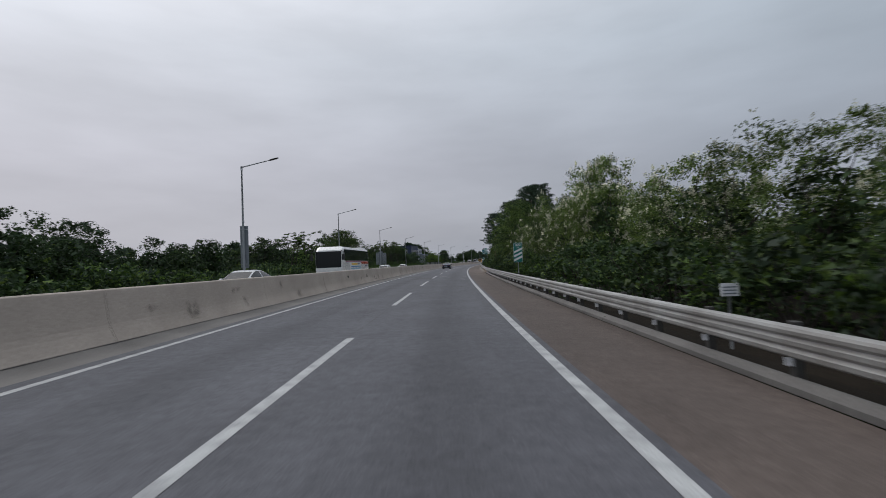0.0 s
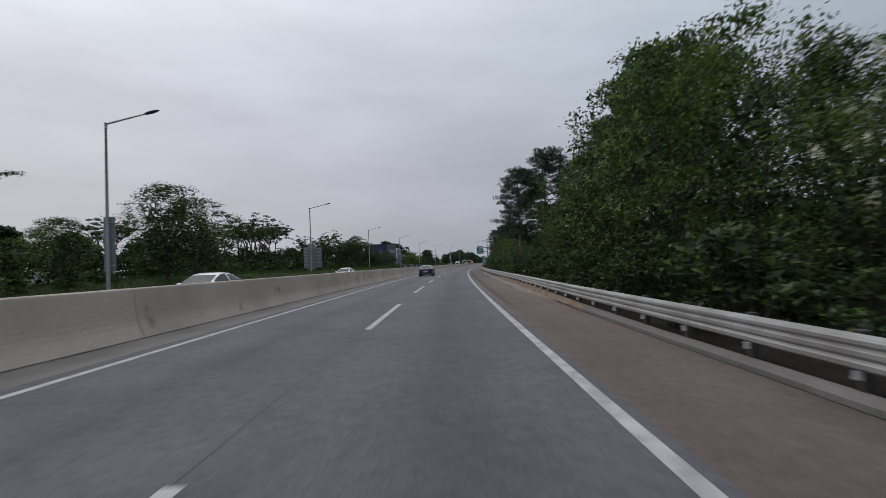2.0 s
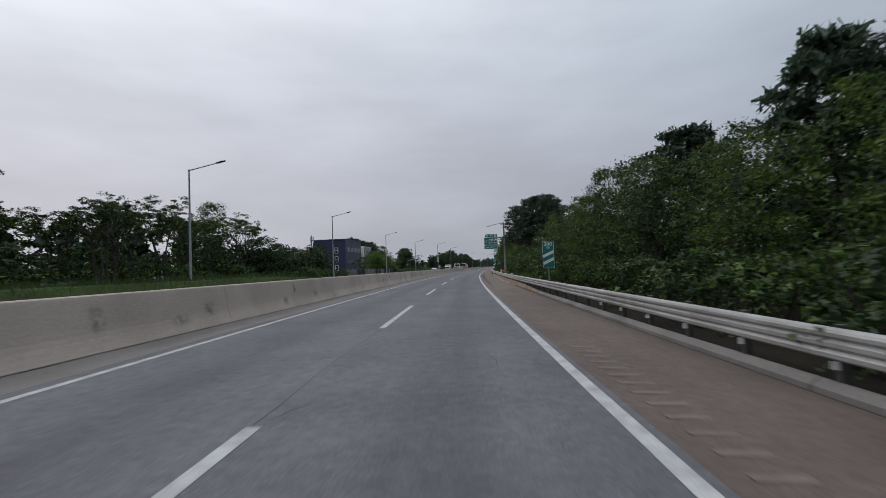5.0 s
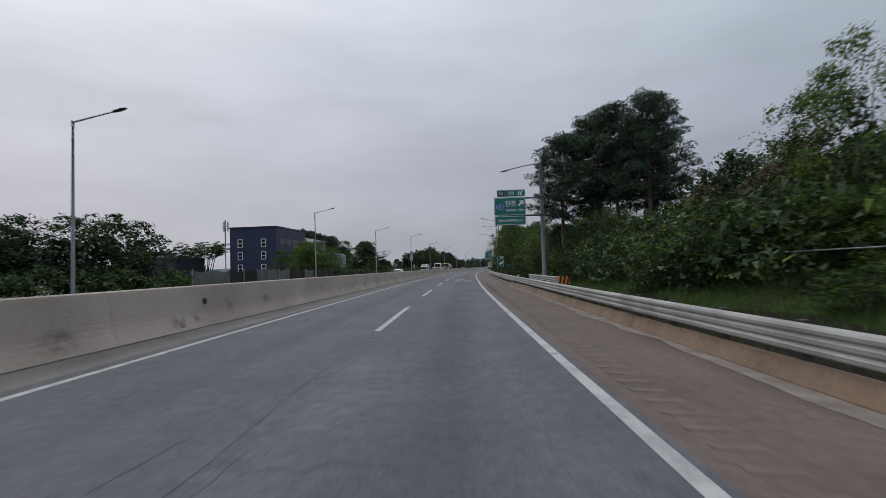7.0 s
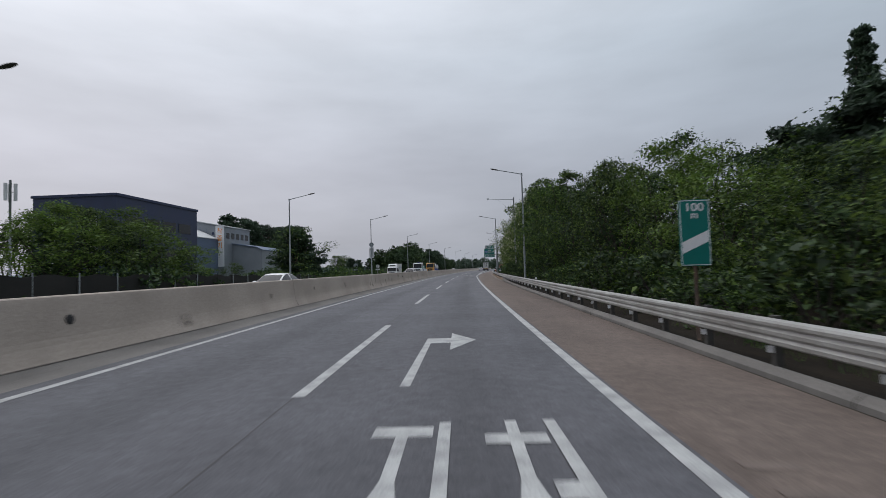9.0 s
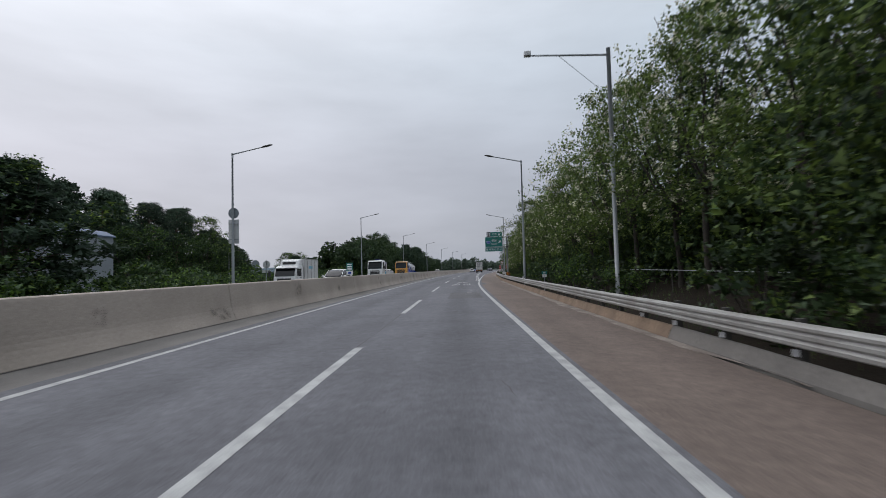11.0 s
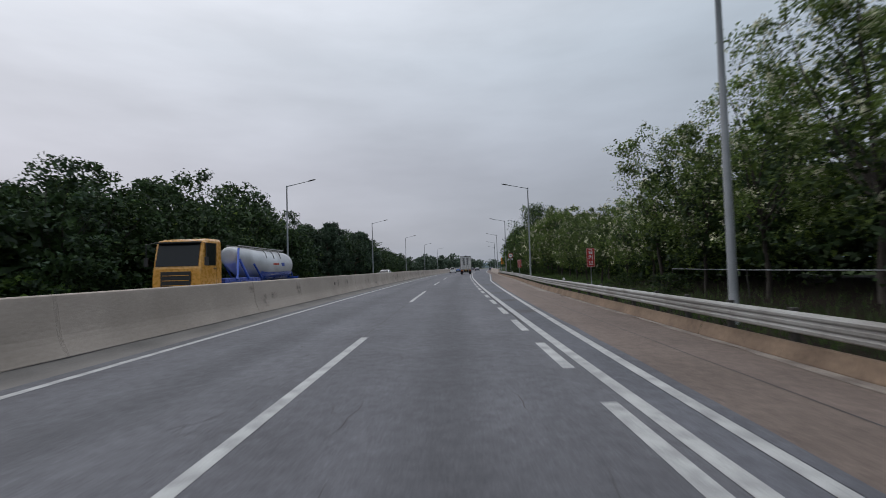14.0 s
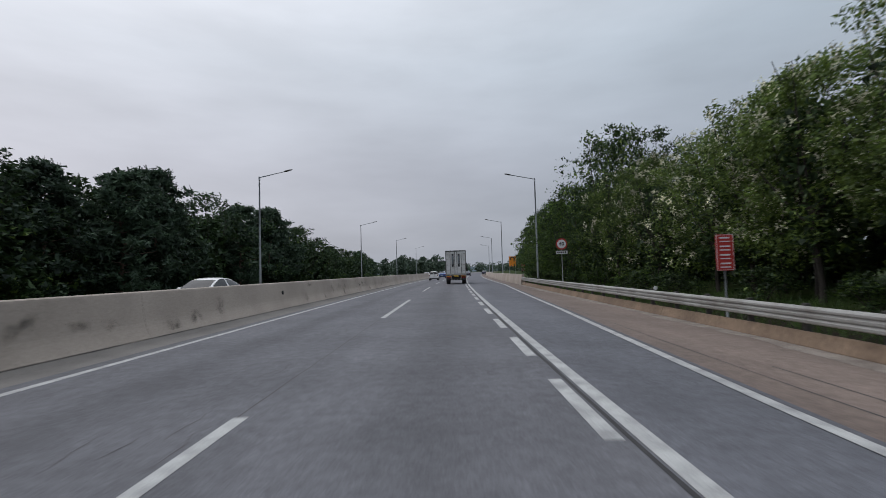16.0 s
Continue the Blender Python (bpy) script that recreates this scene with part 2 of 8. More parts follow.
def asphalt(name, base, dusty, track=0.0, lanes=(), patchy=0.5, tones=None):
    """Worn asphalt: stone grain, long streaks along the way, wheel tracks a shade apart, drip line in the middle."""
    m = material(name, base, 0.82, 0.0, 0.16, 0.35, 28.0, 0.5, tint=dusty, uv=True, stretch=(1.0, 0.16, 1.0), spec=0.3)
    n, l = m.node_tree.nodes, m.node_tree.links
    b = n["Principled BSDF"]
    old = b.inputs["Base Color"].links[0].from_socket
    tc = n.new("ShaderNodeTexCoord")
    speck = n.new("ShaderNodeTexVoronoi")
    speck.inputs["Scale"].default_value = 55.0
    l.new(tc.outputs["UV"], speck.inputs["Vector"])
    sr = n.new("ShaderNodeMapRange")
    sr.inputs["From Min"].default_value, sr.inputs["From Max"].default_value = 0.0, 0.6
    sr.inputs["To Min"].default_value, sr.inputs["To Max"].default_value = 1.25, 0.8
    l.new(speck.outputs["Distance"], sr.inputs[0])
    mx = n.new("ShaderNodeMix")
    mx.data_type, mx.blend_type = "RGBA", "MULTIPLY"
    mx.inputs["Factor"].default_value = 0.8
    l.new(old, mx.inputs["A"])
    l.new(sr.outputs[0], mx.inputs["B"])
    # long faint streaks
    mp = n.new("ShaderNodeMapping")
    mp.inputs["Scale"].default_value = (1.1, 0.05, 1.0)
    l.new(tc.outputs["UV"], mp.inputs[0])
    st = n.new("ShaderNodeTexNoise")
    st.inputs["Scale"].default_value, st.inputs["Detail"].default_value = 1.0, 4.0
    l.new(mp.outputs[0], st.inputs["Vector"])
    s2 = n.new("ShaderNodeMapRange")
    s2.inputs["From Min"].default_value, s2.inputs["From Max"].default_value = 0.3, 0.7
    s2.inputs["To Min"].default_value, s2.inputs["To Max"].default_value = 0.9, 1.1
    l.new(st.outputs["Fac"], s2.inputs[0])
    m2 = n.new("ShaderNodeMix")
    m2.data_type, m2.blend_type = "RGBA", "MULTIPLY"
    m2.inputs["Factor"].default_value = 1.0
    l.new(mx.outputs["Result"], m2.inputs["A"])
    l.new(s2.outputs[0], m2.inputs["B"])
    out = m2.outputs["Result"]
    # patchy wear, broad and at arm's length
    for sc, det, lo, hi in ((0.55, 8.0, 1.0 - 0.26 * patchy, 1.0 + 0.22 * patchy), (6.0, 6.0, 1.0 - 0.32 * patchy, 1.0 + 0.3 * patchy)):
        bl = n.new("ShaderNodeTexNoise")
        bl.inputs["Scale"].default_value, bl.inputs["Detail"].default_value, bl.inputs["Roughness"].default_value = sc, det, 0.65
        l.new(tc.outputs["UV"], bl.inputs["Vector"])
        br = n.new("ShaderNodeMapRange")
        br.inputs["From Min"].default_value, br.inputs["From Max"].default_value = 0.36, 0.64
        br.inputs["To Min"].default_value, br.inputs["To Max"].default_value = lo, hi
        l.new(bl.outputs["Fac"], br.inputs[0])
        bx = n.new("ShaderNodeMix")
        bx.data_type, bx.blend_type = "RGBA", "MULTIPLY"
        bx.inputs["Factor"].default_value = 1.0
        l.new(out, bx.inputs["A"])
        l.new(br.outputs[0], bx.inputs["B"])
        out = bx.outputs["Result"]
    # brightness that differs along the road is put into the colour
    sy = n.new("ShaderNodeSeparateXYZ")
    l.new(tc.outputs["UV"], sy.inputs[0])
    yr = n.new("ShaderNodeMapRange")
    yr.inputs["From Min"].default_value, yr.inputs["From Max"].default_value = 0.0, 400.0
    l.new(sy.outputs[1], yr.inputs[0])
    tone_ramp = n.new("ShaderNodeValToRGB")
    ae = tone_ramp.color_ramp.elements
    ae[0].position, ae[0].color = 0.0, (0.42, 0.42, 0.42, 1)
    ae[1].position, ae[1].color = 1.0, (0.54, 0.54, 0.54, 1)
    for pos, v in tones or ((0.12, 0.43), (0.2, 0.51), (0.36, 0.5), (0.42, 0.46), (0.48, 0.51), (0.53, 0.46), (0.64, 0.56), (0.72, 0.56), (0.77, 0.49), (0.85, 0.53)):
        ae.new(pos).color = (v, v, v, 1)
    l.new(yr.outputs[0], tone_ramp.inputs[0])
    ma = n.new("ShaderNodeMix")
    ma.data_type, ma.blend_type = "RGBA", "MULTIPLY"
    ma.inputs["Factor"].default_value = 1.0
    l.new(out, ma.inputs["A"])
    l.new(tone_ramp.outputs[0], ma.inputs["B"])
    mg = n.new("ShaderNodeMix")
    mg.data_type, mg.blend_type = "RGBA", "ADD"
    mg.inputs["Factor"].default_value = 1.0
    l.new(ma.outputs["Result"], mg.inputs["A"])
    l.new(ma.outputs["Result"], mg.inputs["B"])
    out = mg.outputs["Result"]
    if lanes:
        # oil line worn into the middle of each lane
        sp = n.new("ShaderNodeSeparateXYZ")
        l.new(tc.outputs["UV"], sp.inputs[0])
        for mid in lanes:
            sub = n.new("ShaderNodeMath")
            sub.operation = "SUBTRACT"
            l.new(sp.outputs[0], sub.inputs[0])
            sub.inputs[1].default_value = mid
            ab = n.new("ShaderNodeMath")
            ab.operation = "ABSOLUTE"
            l.new(sub.outputs[0], ab.inputs[0])
            rg = n.new("ShaderNodeMapRange")
            rg.interpolation_type = "SMOOTHSTEP"
            rg.inputs["From Min"].default_value, rg.inputs["From Max"].default_value = 0.05, 0.75
            rg.inputs["To Min"].default_value, rg.inputs["To Max"].default_value = 1.0 - track, 1.0
            l.new(ab.outputs[0], rg.inputs[0])
            m3 = n.new("ShaderNodeMix")
            m3.data_type, m3.blend_type = "RGBA", "MULTIPLY"
            m3.inputs["Factor"].default_value = 1.0
            l.new(out, m3.inputs["A"])
            l.new(rg.outputs[0], m3.inputs["B"])
            out = m3.outputs["Result"]
    l.new(out, b.inputs["Base Color"])
    return m


def leaf(name, base, other, light=0.3):
    """Foliage: each leaf a shade of its own, partly lit through."""
    m = bpy.data.materials.new(name)
    m.use_nodes = True
    n, l = m.node_tree.nodes, m.node_tree.links
    n.remove(n["Principled BSDF"])
    geo, ob = n.new("ShaderNodeNewGeometry"), n.new("ShaderNodeObjectInfo")
    mx = n.new("ShaderNodeMix")
    mx.data_type = "RGBA"
    mx.inputs["A"].default_value, mx.inputs["B"].default_value = (*base, 1), (*other, 1)
    l.new(geo.outputs["Random Per Island"], mx.inputs["Factor"])
    mr = n.new("ShaderNodeMapRange")
    mr.inputs["To Min"].default_value, mr.inputs["To Max"].default_value = 0.72, 1.3
    l.new(ob.outputs["Random"], mr.inputs[0])
    mm = n.new("ShaderNodeMix")
    mm.data_type, mm.blend_type = "RGBA", "MULTIPLY"
    mm.inputs["Factor"].default_value = 1.0
    l.new(mx.outputs["Result"], mm.inputs["A"])
    l.new(mr.outputs[0], mm.inputs["B"])
    d, t, g, a, c = (n.new("ShaderNode" + k) for k in ("BsdfDiffuse", "BsdfTranslucent", "BsdfGlossy", "MixShader", "MixShader"))
    # sprays of older and younger leaves
    ns, sp, ms = n.new("ShaderNodeTexNoise"), n.new("ShaderNodeMapRange"), n.new("ShaderNodeMix")
    ns.inputs["Scale"].default_value, ns.inputs["Detail"].default_value = 1.7, 1.5
    sp.inputs["From Min"].default_value, sp.inputs["From Max"].default_value = 0.34, 0.66
    sp.inputs["To Min"].default_value, sp.inputs["To Max"].default_value = 0.5, 1.55
    ms.data_type, ms.blend_type = "RGBA", "MULTIPLY"
    ms.inputs["Factor"].default_value = 1.0
    l.new(geo.outputs["Position"], ns.inputs["Vector"])
    l.new(ns.outputs["Fac"], sp.inputs[0])
    l.new(mm.outputs["Result"], ms.inputs["A"])
    l.new(sp.outputs[0], ms.inputs["B"])
    l.new(ms.outputs["Result"], d.inputs[0])
    l.new(ms.outputs["Result"], t.inputs[0])
    g.inputs["Roughness"].default_value = 0.5
    g.inputs[0].default_value = (0.8, 0.85, 0.9, 1)
    a.inputs[0].default_value = light
    c.inputs[0].default_value = 0.025
    l.new(d.outputs[0], a.inputs[1])
    l.new(t.outputs[0], a.inputs[2])
    l.new(a.outputs[0], c.inputs[1])
    l.new(g.outputs[0], c.inputs[2])
    l.new(c.outputs[0], n["Material Output"].inputs[0])
    return m


def smudge_paint():
    """Rubber and soot that thin out towards the edge of the smear."""
    m = material("dark rubber smudge", (0.15, 0.135, 0.12), 0.95, 0, 0.15, 4.0, 20, 0.1)
    n, l = m.node_tree.nodes, m.node_tree.links
    tc, sp, ns = n.new("ShaderNodeTexCoord"), n.new("ShaderNodeSeparateXYZ"), n.new("ShaderNodeTexNoise")
    l.new(tc.outputs["UV"], sp.inputs[0])
    ns.inputs["Scale"].default_value, ns.inputs["Detail"].default_value = 5.0, 5.0
    l.new(tc.outputs["Object"], ns.inputs["Vector"])
    last = None
    for k in (0, 1):
        pg = n.new("ShaderNodeMath")
        pg.operation = "PINGPONG"
        pg.inputs[1].default_value = 0.5
        l.new(sp.outputs[k], pg.inputs[0])
        sm = n.new("ShaderNodeMapRange")
        sm.interpolation_type = "SMOOTHSTEP"
        sm.inputs["From Max"].default_value = 0.45
        l.new(pg.outputs[0], sm.inputs[0])
        last = (last, sm.outputs[0])
    mul = n.new("ShaderNodeMath")
    mul.operation = "MULTIPLY"
    l.new(last[0][1], mul.inputs[0])
    l.new(last[1], mul.inputs[1])
    rg = n.new("ShaderNodeMapRange")
    rg.inputs["From Min"].default_value, rg.inputs["From Max"].default_value = 0.38, 0.68
    rg.inputs["To Max"].default_value = 0.6
    l.new(ns.outputs["Fac"], rg.inputs[0])
    mu2 = n.new("ShaderNodeMath")
    mu2.operation = "MULTIPLY"
    l.new(mul.outputs[0], mu2.inputs[0])
    l.new(rg.outputs[0], mu2.inputs[1])
    l.new(mu2.outputs[0], n["Principled BSDF"].inputs["Alpha"])
    return m


M = {}
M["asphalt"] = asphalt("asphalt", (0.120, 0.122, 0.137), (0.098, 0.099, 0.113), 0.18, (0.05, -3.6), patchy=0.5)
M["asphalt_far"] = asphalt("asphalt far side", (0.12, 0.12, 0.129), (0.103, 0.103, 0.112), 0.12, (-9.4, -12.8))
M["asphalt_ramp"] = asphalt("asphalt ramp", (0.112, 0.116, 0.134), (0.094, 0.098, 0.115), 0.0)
M["shoulder"] = asphalt("dusty shoulder", (0.158, 0.125, 0.109), (0.126, 0.098, 0.086), 0.0, tones=((0.015, 0.30), (0.1, 0.32), (0.14, 0.44), (0.17, 0.52), (0.21, 0.48), (0.235, 0.36), (0.3, 0.36), (0.37, 0.43), (0.46, 0.45), (0.54, 0.46), (0.64, 0.50), (0.72, 0.50), (0.8, 0.49), (0.88, 0.60), (0.97, 0.62)))
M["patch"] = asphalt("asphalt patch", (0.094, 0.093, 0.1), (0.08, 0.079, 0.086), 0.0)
M["joint"] = material("weathered joint filler", (0.062, 0.061, 0.064), 0.85, 0, 0.2, 4, 30, 0.2, uv=True)
M["gutter"] = material("gutter concrete", (0.17, 0.16, 0.15), 0.9, 0, 0.18, 0.7, 30, 0.4, tint=(0.115, 0.108, 0.102), uv=True)
M["pale"] = material("pale gutter concrete", (0.24, 0.21, 0.185), 0.9, 0, 0.3, 1.8, 25, 0.5, tint=(0.125, 0.103, 0.09), uv=True)
M["paint"] = material("road paint", (0.41, 0.42, 0.42), 0.75, 0, 0.2, 3.5, 45, 0.3, tint=(0.24, 0.245, 0.25), uv=True)
M["crack"] = material("crack filler", (0.03, 0.03, 0.033), 0.8, 0, 0.2, 4, 30, 0.2, uv=True)
M["curb"] = material("clay-stained curb concrete", (0.235, 0.168, 0.118), 0.92, 0, 0.25, 0.9, 22, 0.6, tint=(0.14, 0.097, 0.067), uv=True)
M["barrier"] = material("barrier concrete", (0.395, 0.343, 0.302), 0.9, 0, 0.12, 0.45, 22, 0.25, tint=(0.305, 0.263, 0.228))
# near black: the shade under rail and trees is put into this colour
M["soil"] = material("soil with painted shade", (0.02, 0.016, 0.012), 0.95, 0, 0.2, 1.2, 14, 0.8, tint=(0.011, 0.009, 0.007), uv=True, spec=0.1)
M["steel"] = material("galvanised steel", (0.36, 0.36, 0.35), 0.5, 0.35, 0.15, 1.2, 45, 0.1, tint=(0.25, 0.24, 0.225))
M["post"] = material("dull post steel", (0.07, 0.067, 0.063), 0.7, 0.2, 0.15, 3, 40, 0.1)
M["pole"] = material("grey pole paint", (0.30, 0.32, 0.34), 0.55, 0.2, 0.08, 1.5, 40, 0.05)
M["white"] = plain("white reflective plate", (0.7, 0.7, 0.72), 0.45)
M["green"] = plain("green sign sheeting", (0.003, 0.15, 0.13), 0.4)
M["signback"] = plain("bare aluminium", (0.42, 0.43, 0.45), 0.45, 0.5)
M["blue"] = plain("blue sign sheeting", (0.02, 0.06, 0.36), 0.4)
M["red"] = plain("red sign sheeting", (0.42, 0.035, 0.03), 0.45)
M["orange"] = plain("orange sign sheeting", (0.75, 0.25, 0.02), 0.45)
M["black"] = plain("black plate", (0.02, 0.02, 0.022), 0.5)
M["yellow"] = plain("yellow sheeting", (0.7, 0.45, 0.03), 0.45)
M["ground"] = material("grassy earth", (0.032, 0.055, 0.015), 0.95, 0, 0.25, 0.25, 4.0, 0.8, tint=(0.028, 0.03, 0.015), spec=0.05)
M["bark"] = material("grey-brown bark", (0.045, 0.038, 0.032), 0.95, 0, 0.2, 3, 25, 0.8)
M["bark_pine"] = material("reddish pine bark", (0.15, 0.10, 0.075), 0.95, 0, 0.25, 3, 18, 0.9, tint=(0.07, 0.055, 0.05))
M["leaf_a"] = leaf("locust leaf", (0.115, 0.165, 0.034), (0.042, 0.07, 0.017), 0.34)
# colour of dark trees, also used to imitate shade in and under crowns
M["leaf_b"] = leaf("dark broad leaf and painted shade", (0.038, 0.066, 0.021), (0.019, 0.037, 0.013), 0.22)
M["leaf_c"] = leaf("bright young leaf", (0.088, 0.146, 0.021), (0.044, 0.082, 0.014), 0.36)
M["flower"] = leaf("cream locust flower", (0.55, 0.53, 0.40), (0.42, 0.43, 0.30), 0.3)
M["needle"] = leaf("pine needle", (0.05, 0.078, 0.045), (0.03, 0.05, 0.032), 0.2)
M["rust"] = leaf("brown dry foliage", (0.12, 0.075, 0.043), (0.06, 0.046, 0.024), 0.2)
M["grass"] = leaf("grass blade", (0.062, 0.105, 0.024), (0.034, 0.062, 0.017), 0.35)
M["groove"] = material("groove asphalt", (0.146, 0.116, 0.101), 0.9, 0, 0.15, 3, 30, 0.2, uv=True)
M["smudge"] = smudge_paint()
M["signgrey"] = material("weathered grey sheet", (0.20, 0.225, 0.25), 0.6, 0.2, 0.1, 1.2, 30, 0.05)
M["rust_stain"] = material("rusty wet dirt", (0.13, 0.075, 0.05), 0.9, 0, 0.2, 6, 30, 0.3, uv=True)
M["worn_paint"] = material("half-worn road paint", (0.27, 0.27, 0.275), 0.8, 0, 0.3, 6.0, 40, 0.3, tint=(0.14, 0.14, 0.145), uv=True)
# blue-grey because the haze is painted into the slope colour
M["hill"] = material("wooded slope with painted haze", (0.12, 0.155, 0.185), 1.0, 0, 0.12, 0.012, 0.1, 0.0, spec=0.0)
# leaf colour paled and greyed to imitate haze over the far woods
M["leaf_far"] = leaf("far leaf with painted haze", (0.075, 0.105, 0.07), (0.045, 0.068, 0.05), 0.25)

# ---------------------------------------------------------------- ground and road
BANK = ease([(-60, 0.2), (60, 0.6), (95, 0.1), (120, 0.1), (145, 1.0), (165, 2.2), (185, 1.5), (200, 0.2), (225, 0.2), (250, 0.8), (300, 1.0), (350, 0.7), (420, 0.7), (600, 0.5)])


LEFT_BANK = ease([(55, 0.0), (80, 1.35), (165, 1.35), (190, 0.0)])


def ground_z(s, lat):
    edge = RAIL_LAT(s) + 0.4
    if lat > edge:
        d = lat - edge
        return -0.16 + BANK(s) * min(1.0, d / 7.0) ** 1.3 + 0.12 * noise.noise((s * 0.11, lat * 0.13, 2)) * min(1, d) - 0.012 * max(0, d - 30)
    if lat < -15.2:
        d = -15.2 - lat
        return -0.2 + 0.25 * noise.noise((s * 0.06, lat * 0.08, 5)) * min(1, d / 3) - 0.008 * max(0, d - 20) + LEFT_BANK(s) * (lambda u: u * u * (3 - 2 * u))(min(1.0, d / 3.8))
    return -0.32


ss = list(np.arange(-200, 0, 25)) + list(np.arange(0, 460, 4.0)) + list(np.arange(460, 1000, 20)) + [1100, 1250, 1450, 1700, 2100, 2600, 3200, 3590]
outs = [-3000, -1500, -700, -350, -200, -130, -90, -65, -50, -40, -33, -28, -24, -21, -18.5, -16.5, -15.2, -14.0, -7.0, 0.0, 3.0]
ins = [0.38, 0.9, 1.6, 2.4, 3.4, 4.6, 6, 8, 11, 15, 20, 28, 40, 60, 100, 180, 320, 600, 1150]
verts, faces = [], []
for s in ss:
    e = RAIL_LAT(s)
    for l in outs + [e + d for d in ins]:
        verts.append(at(s, l, ground_z(s, l + 1e-6) if abs(l) < 400 else -4.0)[:])
cols = len(outs) + len(ins)
for i in range(len(ss) - 1):
    for k in range(cols - 1):
        a = i * cols + k
        faces.append((a, a + 1, a + cols + 1, a + cols))
me = bpy.data.meshes.new("ground")
me.from_pydata(verts, [], faces)
me.materials.append(M["ground"])
tagged(new("ground", me), "grassy earth verge and fields beside the motorway", "ground", kind="structure")


def flat(s, ls):
    return [fall(s, l) for l in ls]


main_edge = ease([(-60, 1.77), (290, 1.77), (297, 1.95), (900, 1.95)])


def road_edge(s):
    return max(main_edge(s), RAMP_LAT(s) + 0.12) if s < 297 else main_edge(s)


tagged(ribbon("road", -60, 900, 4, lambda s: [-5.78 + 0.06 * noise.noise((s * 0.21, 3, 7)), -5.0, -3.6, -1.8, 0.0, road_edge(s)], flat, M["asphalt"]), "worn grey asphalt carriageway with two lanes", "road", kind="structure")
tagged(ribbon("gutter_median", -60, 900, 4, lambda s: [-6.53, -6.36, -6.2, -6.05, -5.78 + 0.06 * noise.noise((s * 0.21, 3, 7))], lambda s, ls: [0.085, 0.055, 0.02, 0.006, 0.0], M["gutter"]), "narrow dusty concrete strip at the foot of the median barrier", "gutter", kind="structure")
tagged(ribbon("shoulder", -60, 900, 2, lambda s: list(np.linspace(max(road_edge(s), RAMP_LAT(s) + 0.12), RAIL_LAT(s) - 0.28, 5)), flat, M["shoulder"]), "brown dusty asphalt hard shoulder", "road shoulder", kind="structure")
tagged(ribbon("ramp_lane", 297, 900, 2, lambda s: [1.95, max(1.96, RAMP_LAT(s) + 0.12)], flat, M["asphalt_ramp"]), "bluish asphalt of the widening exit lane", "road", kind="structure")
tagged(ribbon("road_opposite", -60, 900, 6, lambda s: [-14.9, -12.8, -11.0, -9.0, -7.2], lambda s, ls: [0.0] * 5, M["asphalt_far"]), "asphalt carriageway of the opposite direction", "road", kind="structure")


def mark(name, s0, s1, lat, width, label, parent=None, z=0.004, step=2.0, mat="paint"):
    mid = lat if callable(lat) else (lambda s: lat)
    ob = ribbon(name, s0, s1, step, lambda s: [mid(s) - width / 2, mid(s) + width / 2], lambda s, ls: [fall(s, l) + z for l in ls], M[mat])
    if parent:
        ob.parent = parent
        return ob
    return tagged(ob, label, "road marking", kind="structure")


mark("edge_line_left", -60, 900, -5.4, 0.15, "solid white edge line along the median")
mark("edge_line_right", -60, 900, RAMP_LAT, 0.155, "solid white edge line along the shoulder")
mark("exit_line", 304, 520, lambda s: float(np.interp(s, [304, 312, 520], [1.68, 1.93, 1.93])), 0.17, "solid white line beside the exit lane", z=0.006)
mark("edge_line_opposite", -60, 900, -7.95, 0.15, "solid white line of the opposite carriageway")
mark("edge_line_far", -60, 900, -14.5, 0.15, "solid white line of the opposite carriageway")
starts = [1.1, 15.0, 28.6, 42.2, 56.6, 70.2, 83.2, 97.4, 112.0, 126.0, 140.0, 154.4, 169.9, 183.1, 197.1, 210.4, 224.6, 238.5, 252.2, 265.8, 281.0]
dashes = [(a, 6.8 if a < 280 else 8.8) for a in starts] + [(300.3 + 20 * n, 9.7) for n in range(14)]
lane_line = thing("lane_line", Matrix(), "broken white line between the two lanes", "road marking", kind="structure")
for a, b in dashes:
    mark("dash", a, a + b, -1.8, 0.155, "", lane_line)
far_line = thing("lane_line_opposite", Matrix(), "broken white line of the opposite carriageway", "road marking", kind="structure")
for n in range(40):
    mark("dash", n * 14.0, n * 14.0 + 6.8, -11.2, 0.15, "", far_line, step=4)
exit_line = thing("exit_dashes", Matrix(), "short broad white dashes where the exit lane begins", "road marking", kind="structure")
for n in range(38):
    a = 307.2 + 3.87 * n
    mark("dash", a, a + 2.2, 1.65 if n else 1.54, 0.17, "", exit_line)

# ---------------------------------------------------------------- characters of the built-in font
def glyph(body):
    cu = bpy.data.curves.new("glyph", "FONT")
    cu.body, cu.size, cu.align_y, cu.extrude, cu.offset = body, 1.0, "CENTER", 0.002, 0.016
    tmp = new("tmp", cu)
    bpy.context.view_layer.update()
    me = bpy.data.meshes.new_from_object(tmp.evaluated_get(bpy.context.evaluated_depsgraph_get()))
    bpy.data.objects.remove(tmp)
    bpy.data.curves.remove(cu)
    return me, max((v.co.x for v in me.vertices), default=0.0)


GLYPH, INKED = {" ": (None, 0.3)}, {}
for ch in sorted(set("진천Jincheon꽃동네·충북혁신도시급커브착즙기0123456789m")):
    me, end = glyph(ch)
    GLYPH[ch] = (me, glyph(ch + "l")[1] - glyph("l")[1])

